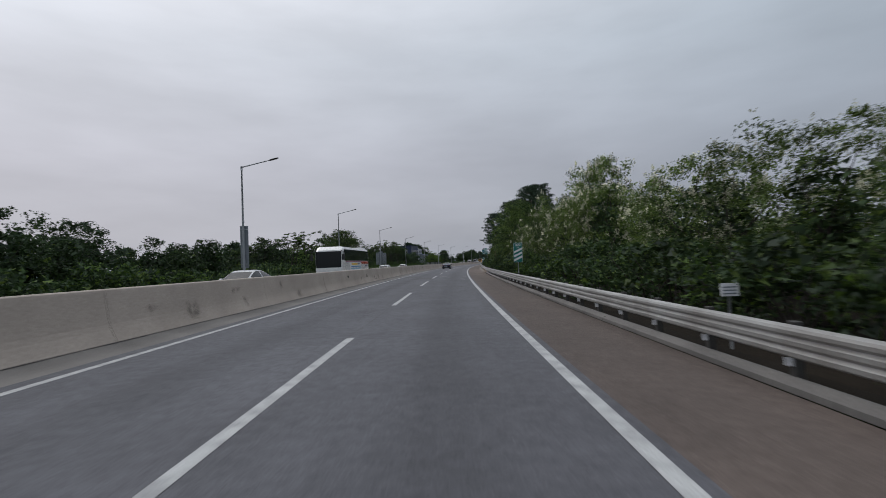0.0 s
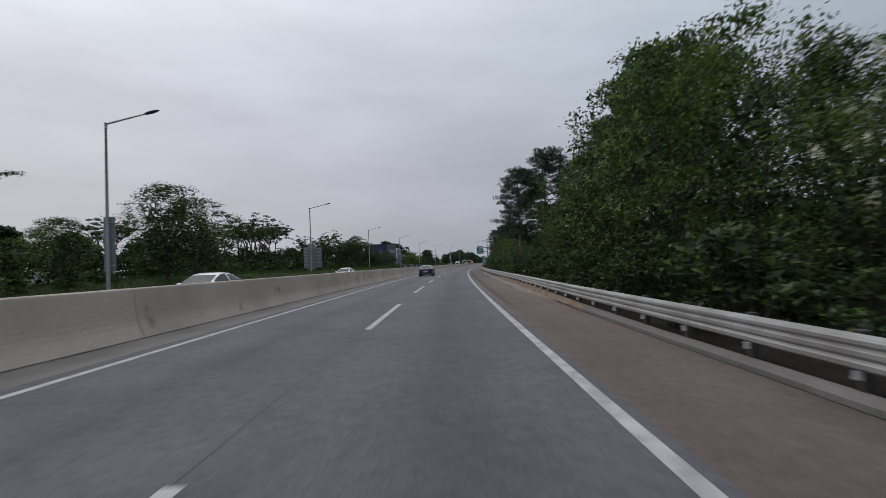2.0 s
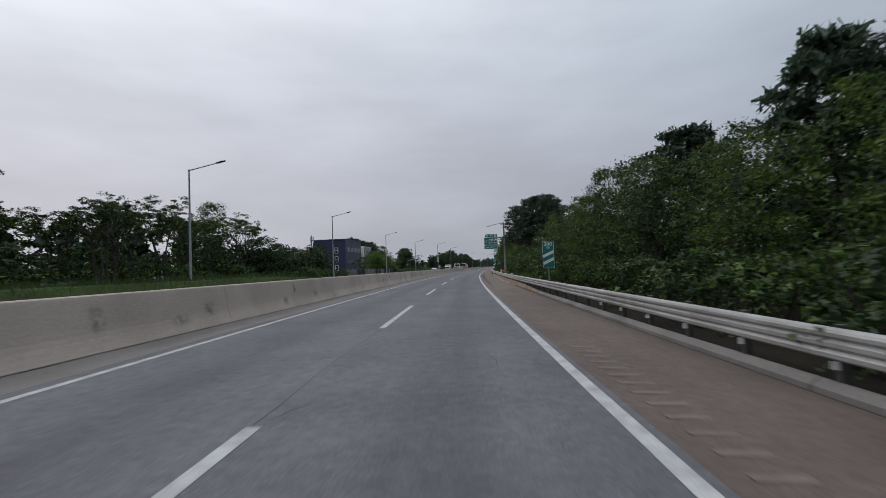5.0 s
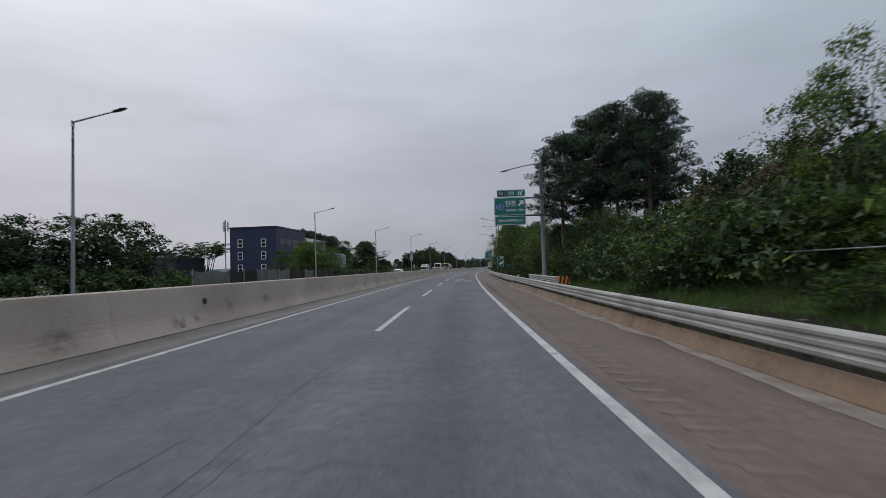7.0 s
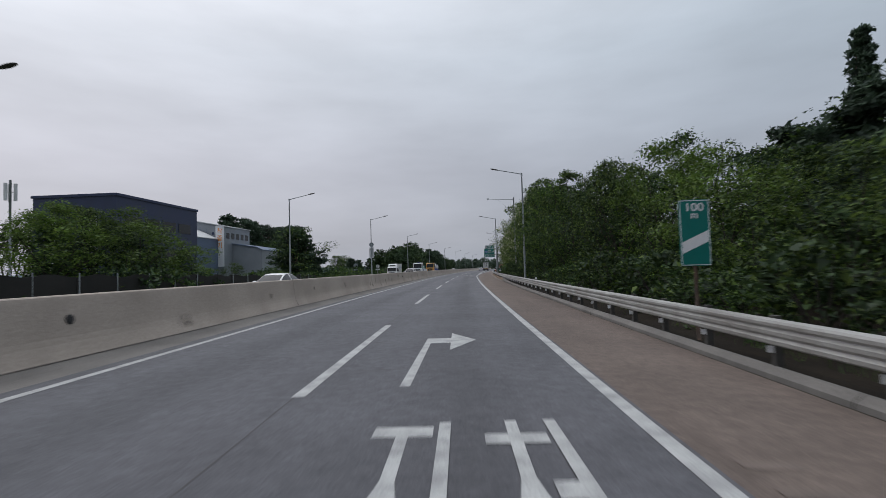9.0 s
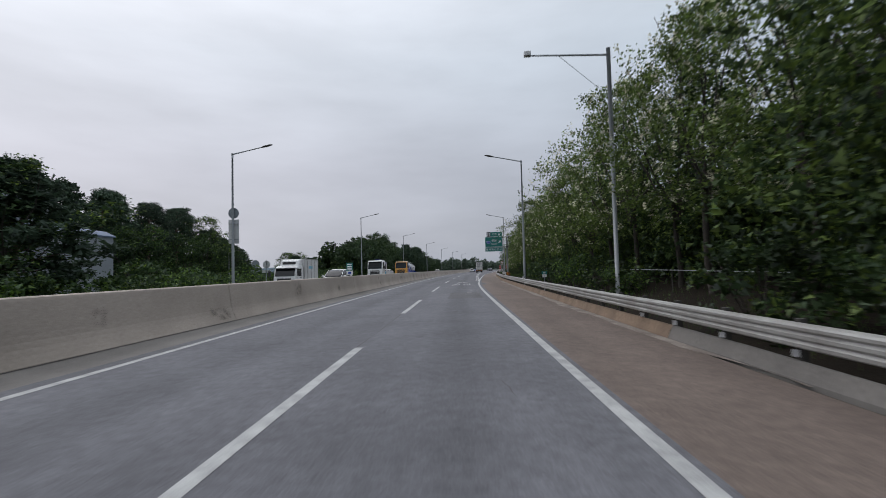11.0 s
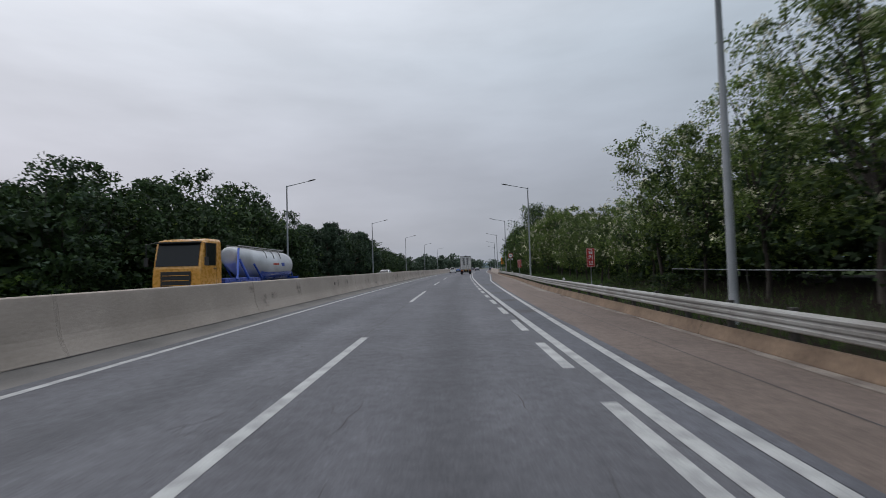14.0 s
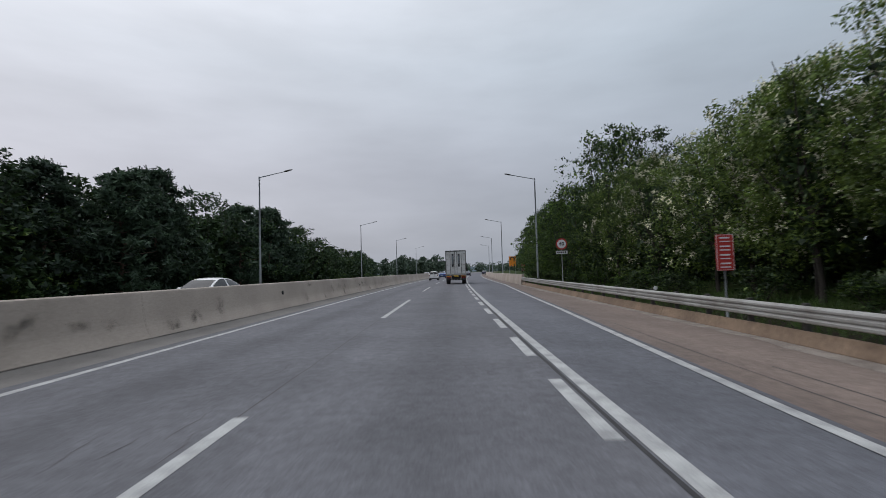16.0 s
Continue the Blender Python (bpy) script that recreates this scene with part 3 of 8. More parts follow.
# ---------------------------------------------------------------- median barrier
toe = [(-6.50, -0.02), (-6.50, 0.10), (-6.515, 0.125), (-6.57, 0.24), (-6.615, 0.35), (-6.645, 0.45), (-6.665, 0.56), (-6.735, 1.09), (-6.745, 1.13), (-6.77, 1.15)]
profile = toe + [(-13.73 - l, z) for l, z in reversed(toe)]
barrier = thing("median_barrier", Matrix(), "weathered beige concrete median barrier with dark smudges", "barrier", kind="structure")
SEG = 8.0
for n in range(72):
    s0 = -24 + n * SEG
    bm = bmesh.new()
    wob = 0.008 * random.uniform(-1, 1)
    loft(bm, [[at(s, l + wob, z) for l, z in profile] for s in np.linspace(s0 + 0.006, s0 + SEG - 0.006, 4)])
    part("barrier_segment", bm, M["barrier"], barrier)
tagged(ribbon("joint_crack", -24, 520, 0.6, lambda s: [-6.5, -6.475 + 0.025 * noise.noise((s * 0.8, 1, 2)) + 0.02 * noise.noise((s * 2.5, 4, 2))], lambda s, ls: [0.086, 0.084], M["joint"]), "dark ragged crack along the foot of the barrier", "road crack", kind="structure")

# ---------------------------------------------------------------- curb and guard rail on the right
def curb_sec(s):
    e, hi = RAIL_LAT(s), float(np.interp(s, [55, 70, 86, 96, 140, 150, 192, 202, 248, 258], [0.09, 0.22, 0.22, 0.1, 0.1, 0.27, 0.27, 0.1, 0.1, 0.26]))
    z = fall(s, e - 0.1)
    return [(e - 0.12, z - 0.05), (e - 0.115, z + 0.02), (e - 0.02, z + hi * 0.92), (e + 0.0, z + hi), (e + 0.03, z + hi), (e + 0.05, z + hi - 0.06)]


curb = thing("curb", Matrix(), "clay-stained concrete curb under the guard rail", "curb", kind="structure")
for n in range(44):
    s0 = -20 + n * 10
    ob = ribbon("curb_stone", s0 + 0.01, s0 + 9.99, 2.5, lambda s: [l for l, _ in curb_sec(s)], lambda s, ls: [z for _, z in curb_sec(s)], M["curb" if 58 < s0 < 88 or 138 < s0 < 196 or s0 > 250 else "gutter"])
    ob.parent = curb
# how far the shade-dark soil reaches in under the trees
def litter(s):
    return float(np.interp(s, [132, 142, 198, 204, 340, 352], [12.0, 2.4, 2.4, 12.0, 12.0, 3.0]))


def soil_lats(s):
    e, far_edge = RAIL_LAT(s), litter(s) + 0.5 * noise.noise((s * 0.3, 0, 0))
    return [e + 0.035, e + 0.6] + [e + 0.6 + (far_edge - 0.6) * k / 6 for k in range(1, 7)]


tagged(ribbon("soil_strip", -20, 420, 2, soil_lats, lambda s, ls: [curb_sec(s)[3][1] - 0.01, ground_z(s, ls[1]) + 0.06] + [ground_z(s, l) + 0.05 for l in ls[2:]], M["soil"]), "bare soil and leaf litter behind the curb, shade painted into the colour", "soil", kind="structure")


def torn(s, k):
    return 0.22 * noise.noise((s * 0.35, k, 1.7)) + 0.14 * noise.noise((s * 1.3, k, 4.1))


for a0, a1, w in ((62, 96, 0.58), (96, 118, 0.36), (150, 196, 0.3), (256, 306, 0.32), (306, 343, 0.2), (343, 412, 0.46)):
    tagged(ribbon("gutter_strip", a0, a1, 0.7, lambda s: [RAIL_LAT(s) - 0.12 - w * min(1.0, (s - a0) / 8 + 0.2) + torn(s, 0), RAIL_LAT(s) - 0.13], lambda s, ls: [fall(s, l) + 0.004 for l in ls], M["pale"]), "pale broken concrete gutter strip along the curb", "gutter", kind="structure")


W_BEAM = [(0.0, -0.158), (-0.045, -0.152), (-0.076, -0.132), (-0.08, -0.09), (-0.05, -0.066), (-0.046, -0.058), (-0.05, -0.05), (-0.08, -0.026), (-0.082, 0.014), (-0.05, 0.036), (-0.046, 0.044), (-0.05, 0.052), (-0.084, 0.076), (-0.086, 0.11), (-0.07, 0.138), (-0.02, 0.152), (0.0, 0.155)]


def w_beam(s0, s1, lat, zc):
    bm = bmesh.new()
    secs = []
    for s in np.linspace(s0, s1, 3):
        tall = float(np.interp(s, [200, 260], [1.12, 1.02]))
        pts = [(lat(s) - 0.06 + a, zc(s) + b * tall) for a, b in W_BEAM]
        back = [(x + 0.006, z) for x, z in pts[::-1]]
        secs.append([at(s, x, z) for x, z in pts + back])
    return loft(bm, secs)


def rail_z(s):
    return fall(s, RAIL_LAT(s)) + float(np.interp(s, [100, 130, 260], [0.505, 0.555, 0.58]))


rail = thing("guard_rail", Matrix(), "galvanised steel w-beam guard rail on short posts", "guard rail", kind="structure")
for n in range(108):
    s0 = -20 + n * 4.0
    part("beam", w_beam(s0 - 0.15, s0 + 4.0, lambda s: RAIL_LAT(s) - (0.004 if n % 2 else 0.0), rail_z), M["steel"], rail, smooth=False)
bm = bmesh.new()
box(bm, -0.05, 0.05, -0.05, 0.05, -0.75, 0.192, 0.008)
post_me = part("post", bm, M["post"], rail)
post_me.matrix_world = stand(-20, RAIL_LAT(-20) + 0.06, rail_z(-20))
bm = bmesh.new()
box(bm, -0.012, 0.012, -0.045, 0.045, -0.045, 0.045, 0.004)
refl = part("reflector", bm, M["white"], rail, "small white reflector on the post")
refl.matrix_world = stand(-20, RAIL_LAT(-20) - 0.1, rail_z(-20) - 0.28, 20)
for n in range(1, 250):
    s = -20.4 + 1.73 * n
    share("post", post_me, rail, stand(s, RAIL_LAT(s) + 0.06, rail_z(s)))
    if s < 130 or 195 < s < 262:
        share("reflector", refl, rail, stand(s, RAIL_LAT(s) - 0.02, rail_z(s) - 0.25, 0) @ pose(0, 0, 0, 0, 0, 70))


def short_rail(s0, s1, lat, name_label, zc=0.62):
    r = thing("guard_rail", stand(s0, lat), name_label, "guard rail", kind="structure")
    inv = r.matrix_world.inverted()
    for k in range(int((s1 - s0) / 4)):
        a = s0 + 4 * k
        ob = part("beam", w_beam(a - 0.1, a + 4, lambda s: lat, lambda s: zc), M["steel"], r)
        ob.matrix_world = Matrix()
    for k in range(int((s1 - s0) / 4) + 1):
        share("post", post_me, r, inv @ stand(s0 + 4 * k, lat + 0.06, zc - 0.02))
    bm = bmesh.new()
    box(bm, -0.42, 0.12, -0.02, 0.02, 0.42, 0.86, 0.01)
    part("hazard_board", bm, M["orange"], r, "orange and black striped hazard board").matrix_local = pose(0, -0.15, 0)
    bm = bmesh.new()
    for k in range(3):
        x = -0.42 + 0.18 * k
        plate(bm, [(x, 0.42), (x + 0.09, 0.42), (x + 0.18, 0.86), (x + 0.09, 0.86)], -0.178, 0.006)
    part("stripe", bm, M["black"], r)
    return r


bpy.context.view_layer.update()
short_rail(181.5, 193.7, 5.15, "short second guard rail in front of a sign post")
short_rail(311, 323.2, 5.75, "short second guard rail in front of a sign post", 0.7)

# concrete end block where the exit barrier begins
bm = bmesh.new()
loft(bm, [[at(s, RAIL_LAT(s) + l, z) for l, z in ((-0.25, -0.3), (-0.2, 0.3), (-0.1, 0.95), (0.12, 0.95), (0.25, 0.3), (0.25, -0.3))] for s in np.linspace(412, 520, 14)])
tagged(mesh_ob("exit_barrier", bm, M["barrier"]), "pale concrete barrier along the exit lane", "barrier", kind="structure")

# far guard rail of the opposite side
rail2 = thing("guard_rail", Matrix(), "low steel guard rail beyond the opposite carriageway", "guard rail", kind="structure")
for n in range(56):
    s0 = -20 + n * 8.0
    part("beam", w_beam(s0 - 0.1, s0 + 8.0, lambda s: -15.05, lambda s: 0.6), M["steel"], rail2)
    share("post", post_me, rail2, stand(s0, -15.15, 0.58))

# ---------------------------------------------------------------- street lamps
def lamp(height, reach):
    t = thing("street_lamp", Matrix(), "tall grey steel motorway lamp with a single raised arm", "street lamp", "street lamps")
    bm = bmesh.new()
    tube(bm, [(0, 0, -0.3), (0, 0, 0.9), (0, 0, height * 0.5), (0, 0, height)], [0.105, 0.1, 0.08, 0.052], 12)
    part("pole", bm, M["pole"], t, smooth=True)
    bm = bmesh.new()
    box(bm, -0.2, 0.2, -0.2, 0.2, -0.02, 0.03, 0.006)
    part("base_plate", bm, M["pole"], t)
    bm = bmesh.new()
    tube(bm, [(-0.05, 0, height - 0.02), (reach * 0.5, 0, height + 0.22), (reach, 0, height + 0.44)], [0.05, 0.042, 0.035], 8)
    tube(bm, [(0, 0, height - 0.25), (0, 0, height + 0.06)], [0.075, 0.075], 10)
    part("arm", bm, M["pole"], t, smooth=True)
    bm = bmesh.new()
    bmesh.ops.create_uvsphere(bm, u_segments=12, v_segments=6, radius=1.0)
    for v in bm.verts:
        v.co = Vector((reach + 0.28 + v.co.x * 0.42, v.co.y * 0.16, height + 0.50 + v.co.x * 0.09 + v.co.z * (0.075 if v.co.z > 0 else 0.05)))
    part("luminaire", bm, M["post"], t, "dark grey lamp head", smooth=True)
    bm = bmesh.new()
    box(bm, -0.05, 0.05, -0.108, -0.08, 0.6, 0.95, 0.008)
    part("access_door", bm, M["pole"], t)
    return t


bpy.context.view_layer.update()
first, tall = lamp(9.45, 2.2), lamp(10.1, 2.2)
side = lamp(6.3, 1.9)
side.matrix_world = stand(345, -49.5, ground_z(345, -49.5))
tagged(side, "thin grey lamp of the side road before the pines", "street lamp", "street lamps")
left_lamps = [(33.9, -15.5), (70.4, -17.9), (108.2, -19.2), (149.1, -20.4), (182.4, -19.6), (223, -20.3), (256, -19.0), (282.6, -15.8), (324, -16.3), (365.8, -16.4), (405, -15.9), (447, -16.2), (488, -16.5), (530, -17)]
right_lamps = [(287.5, 5.0), (331, 6.5), (372.6, 8.1), (410.3, 8.4), (450, 8.4), (492, 8.4), (249, 5.7), (533, 8.4)]
for n, (s, lat) in enumerate(left_lamps):
    m = stand(s, lat, -0.2 if lat < -15.3 else 0)
    if n and s < 270:
        copy_thing(first, m @ Matrix.Diagonal((1, 1, 1.03, 1)) if s > 60 else m)
    elif s > 283:
        copy_thing(tall, m)
    elif n:
        tall.matrix_world = m
    else:
        first.matrix_world = m
for s, lat in right_lamps:
    copy_thing(tall, stand(s, lat, ground_z(s, lat), 180))

# ---------------------------------------------------------------- trees
rng = np.random.default_rng(7)


def leaf_mesh(name, v):
    """A mesh of loose triangles."""
    n = len(v)
    me = bpy.data.meshes.new(name)
    me.vertices.add(n * 3)
    me.vertices.foreach_set("co", np.ascontiguousarray(v, np.float32).ravel())
    me.loops.add(n * 3)
    me.loops.foreach_set("vertex_index", np.arange(n * 3))
    me.polygons.add(n)
    me.polygons.foreach_set("loop_start", np.arange(0, n * 3, 3))
    me.polygons.foreach_set("loop_total", np.full(n, 3))
    return me


def leaves(name, centres, radii, per, size, mats, share_b=0.0, flat_up=0.35, long=1.6, core=0.16, squash=0.75, deep=None, deep_size=0.3):
    """One mesh of small leaves in clumps. share_b: the part of the clumps that takes the second material."""
    n = len(centres) * per
    c = np.repeat(np.array(centres), per, 0)
    r = np.repeat(np.array(radii), per)[:, None]
    d = rng.normal(size=(n, 3))
    d /= np.linalg.norm(d, axis=1, keepdims=True)
    inner = rng.random((n, 1)) < core
    p = c + d * r * np.where(inner, 0.5, rng.uniform(0.25, 1.0, (n, 1)) ** 0.6) * np.array((1, 1, squash))
    nrm = rng.normal(size=(n, 3)) + np.array((0, 0, flat_up * 2))
    nrm /= np.linalg.norm(nrm, axis=1, keepdims=True)
    a = np.cross(nrm, rng.normal(size=(n, 3)))
    a /= np.linalg.norm(a, axis=1, keepdims=True) + 1e-9
    b = np.cross(nrm, a)
    sz = size * np.where(inner, 1.6, 0.85) * rng.uniform(0.6, 1.25, (n, 1))
    pick = (rng.random(n) < share_b) if len(mats) > 1 else np.zeros(n, bool)
    if len(mats) > 1 and mats[1] is M["flower"]:
        sz = np.where(pick[:, None], sz * 0.8, sz)
        # the flowers hang in tight bunches on the outside of a clump
        spots = rng.normal(size=(len(centres), 2, 3))
        spots[..., 2] = np.abs(spots[..., 2]) * 0.6
        spots = np.array(centres)[:, None] + spots / np.linalg.norm(spots, axis=2, keepdims=True) * np.array(radii)[:, None, None]
        own = np.repeat(np.arange(len(centres)), per)[pick]
        p[pick] = spots[own, rng.integers(0, 2, len(own))] + rng.normal(size=(len(own), 3)) * np.array((0.055, 0.055, 0.09))
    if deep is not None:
        # big dark leaves added deep inside the crown to stand in for shade
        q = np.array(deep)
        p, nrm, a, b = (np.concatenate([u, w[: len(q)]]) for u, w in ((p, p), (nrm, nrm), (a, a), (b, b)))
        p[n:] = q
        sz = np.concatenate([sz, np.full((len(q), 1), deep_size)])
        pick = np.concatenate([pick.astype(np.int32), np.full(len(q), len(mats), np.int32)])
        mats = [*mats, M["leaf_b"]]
    tip = a * sz * long * 0.5
    v = np.stack([p - tip * 0.9 - b * sz * 0.48, p + tip + nrm * sz * 0.1, p - tip * 0.8 + b * sz * 0.48], 1)
    me = leaf_mesh(name, v)
    for m in mats:
        me.materials.append(m)
    if len(mats) > 1:
        me.polygons.foreach_set("material_index", pick.astype(np.int32))
    me.update(calc_edges=True)
    return me


def wood(bm, base, top, r0, r1, bends=3, n=7, crook=0.024):
    pts = [Vector(base).lerp(Vector(top), k / bends) + (Vector(rng.normal(size=3) * crook * (Vector(top) - Vector(base)).length) if 0 < k < bends else Vector()) for k in range(bends + 1)]
    tube(bm, pts, [r0 + (r1 - r0) * k / bends for k in range(bends + 1)], n)
    return pts


def broad_tree(label, height, spread, clumps, per, size, mats, flowers=0.0, bare=0.15, bark="bark", name="tree", crown_r=0.16, top_heavy=0.0, core=0.16):
    """A leafy tree that stands on the origin."""
    t = thing(name, Matrix(), label, "tree", "roadside trees")
    bm = bmesh.new()
    fork = height * (bare + 0.12)
    wood(bm, (0, 0, -0.3), (rng.normal() * 0.1, rng.normal() * 0.1, fork), 0.017 * height / 2 + 0.03, 0.012 * height / 2 + 0.02, 3, 8)
    tips, centres, radii = [], [], []
    for k in range(9):
        ang, up = 2.4 * k + rng.uniform(-0.3, 0.3), rng.uniform(0.35, 0.95)
        out = spread * (0.35 + 0.6 * math.sin(math.pi * min(1, up * 0.9))) * rng.uniform(0.5, 0.95)
        tip = (math.cos(ang) * out, math.sin(ang) * out, fork + (height - fork) * up)
        wood(bm, (0, 0, fork * rng.uniform(0.75, 1.0)), tip, 0.009 * height / 2 + 0.01, 0.01, 3, 5)
        tips.append(tip)
    part("trunk", bm, M[bark], t, smooth=True)
    # places of the added dark leaves that imitate shade in the crown
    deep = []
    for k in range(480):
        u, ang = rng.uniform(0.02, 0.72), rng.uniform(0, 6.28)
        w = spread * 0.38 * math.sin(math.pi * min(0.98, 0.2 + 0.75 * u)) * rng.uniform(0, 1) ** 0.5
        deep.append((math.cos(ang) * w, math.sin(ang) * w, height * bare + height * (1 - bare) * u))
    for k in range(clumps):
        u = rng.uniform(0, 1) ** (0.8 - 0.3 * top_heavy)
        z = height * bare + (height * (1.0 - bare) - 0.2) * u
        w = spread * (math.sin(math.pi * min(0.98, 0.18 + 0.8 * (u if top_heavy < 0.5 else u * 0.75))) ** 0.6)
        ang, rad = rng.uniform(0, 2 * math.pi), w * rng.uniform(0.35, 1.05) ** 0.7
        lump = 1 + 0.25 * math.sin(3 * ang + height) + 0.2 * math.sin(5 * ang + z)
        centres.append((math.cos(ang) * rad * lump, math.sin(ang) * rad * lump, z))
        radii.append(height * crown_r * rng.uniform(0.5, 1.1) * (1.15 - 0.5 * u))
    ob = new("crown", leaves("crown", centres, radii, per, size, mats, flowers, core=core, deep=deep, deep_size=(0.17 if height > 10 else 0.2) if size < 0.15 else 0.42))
    ob.parent = t
    return t


def pine_tree(label, height, spread, tiers, per, size, bare=0.45, name="pine_tree", cone=False):
    t = thing(name, Matrix(), label, "tree", "roadside trees")
    bm = bmesh.new()
    wood(bm, (0, 0, -0.3), (rng.normal() * 0.3, rng.normal() * 0.3, height * 0.97), 0.013 * height + 0.03, 0.03, 6, 8, 0.007)
    centres, radii = [], []
    for k in range(tiers):
        u = k / (tiers - 1)
        z = height * (bare + (0.99 - bare) * u)
        reach = spread * ((1 - u) ** 0.9 * (0.75 + 0.25 * math.sin(9 * u)) + 0.03 if cone else (0.55 + 0.45 * math.sin(math.pi * (0.2 + 0.75 * u))) * (1 - 0.45 * u * u))
        for j in range(5 if not cone else 7):
            ang = 2.4 * (k * 5 + j) + rng.uniform(-0.4, 0.4)
            far = reach * rng.uniform(0.55, 1.1)
            tip = Vector((math.cos(ang) * far, math.sin(ang) * far, z + (0.12 * far if not cone else -0.12 * far)))
            if not cone or j % 3 == 0:
                wood(bm, (0, 0, z - 0.15 * far), tip, 0.02 + 0.004 * height * (1 - u), 0.008, 2, 4)
            for q in (0.45, 0.7, 0.9, 1.03):
                if q > 0.5 or cone or rng.random() < 0.5:
                    c = Vector((0, 0, z - 0.15 * far)).lerp(tip, q)
                    centres.append((c.x + rng.normal() * 0.18, c.y + rng.normal() * 0.18, c.z + rng.normal() * 0.1))
                    radii.append((0.26 + 0.035 * height * rng.uniform(0.5, 1)) * (0.95 - 0.7 * u if cone else 1.0))
    part("trunk", bm, M["bark_pine"], t, smooth=True)
    ob = new("crown", leaves("crown", centres, radii, per, size, [M["needle"]], 0, 0.15, 4.8, 0.03, 0.5))
    ob.parent = t
    return t


def airy_tree(label, height, spread, clumps, per, size, mats, mixed=0.0):
    """Thin forked stems under a wide, flat, open crown."""
    t = thing("tree", Matrix(), label, "tree", "roadside trees")
    bm = bmesh.new()
    centres, radii = [], []
    for k in range(4):
        ang = 1.6 * k + rng.uniform(-0.3, 0.3)
        mid = Vector((math.cos(ang) * spread * 0.22, math.sin(ang) * spread * 0.22, height * 0.55))
        wood(bm, (rng.normal() * 0.15, rng.normal() * 0.15, -0.3), mid, 0.09, 0.055, 3, 6)
        for j in range(5):
            a2, out = ang + rng.uniform(-1.3, 1.3), spread * rng.uniform(0.3, 1.0)
            tip = Vector((math.cos(a2) * out, math.sin(a2) * out, height * rng.uniform(0.68, 0.98) - 0.12 * out))
            wood(bm, mid, tip, 0.045, 0.012, 3, 4)
            for q in range(clumps):
                c = mid.lerp(tip, rng.uniform(0.55, 1.1))
                centres.append((c.x + rng.normal() * 0.35, c.y + rng.normal() * 0.35, c.z + abs(rng.normal()) * 0.25))
                radii.append(rng.uniform(0.3, 0.55))
    part("trunk", bm, M["bark"], t, smooth=True)
    ob = new("crown", leaves("crown", centres, radii, per, size, mats, mixed, 0.8, 1.8, squash=0.45))
    ob.parent = t
    return t


def shrub(label, height, spread, clumps, per, size, mats, flowers=0.0):
    t = thing("shrub", Matrix(), label, "shrub", "roadside shrubs")
    bm = bmesh.new()
    centres, radii = [], []
    for k in range(6):
        a = k * 1.05
        tube(bm, [(0, 0, -0.2), (math.cos(a) * spread * 0.3, math.sin(a) * spread * 0.3, height * 0.4), (math.cos(a) * spread * 0.6, math.sin(a) * spread * 0.6, height * 0.8)], [0.03, 0.02, 0.008], 5)
    part("stem", bm, M["bark"], t)
    for k in range(clumps):
        a, u = rng.uniform(0, 6.3), rng.uniform(0.03, 1)
        w = spread * math.sqrt(max(0.05, 1 - (u - 0.25) ** 2 * 1.6)) * rng.uniform(0.3, 1.0)
        centres.append((math.cos(a) * w, math.sin(a) * w, height * u * 0.9))
        radii.append(height * rng.uniform(0.14, 0.26))
    ob = new("foliage", leaves("foliage", centres, radii, per, size, mats, flowers))
    ob.parent = t
    return t


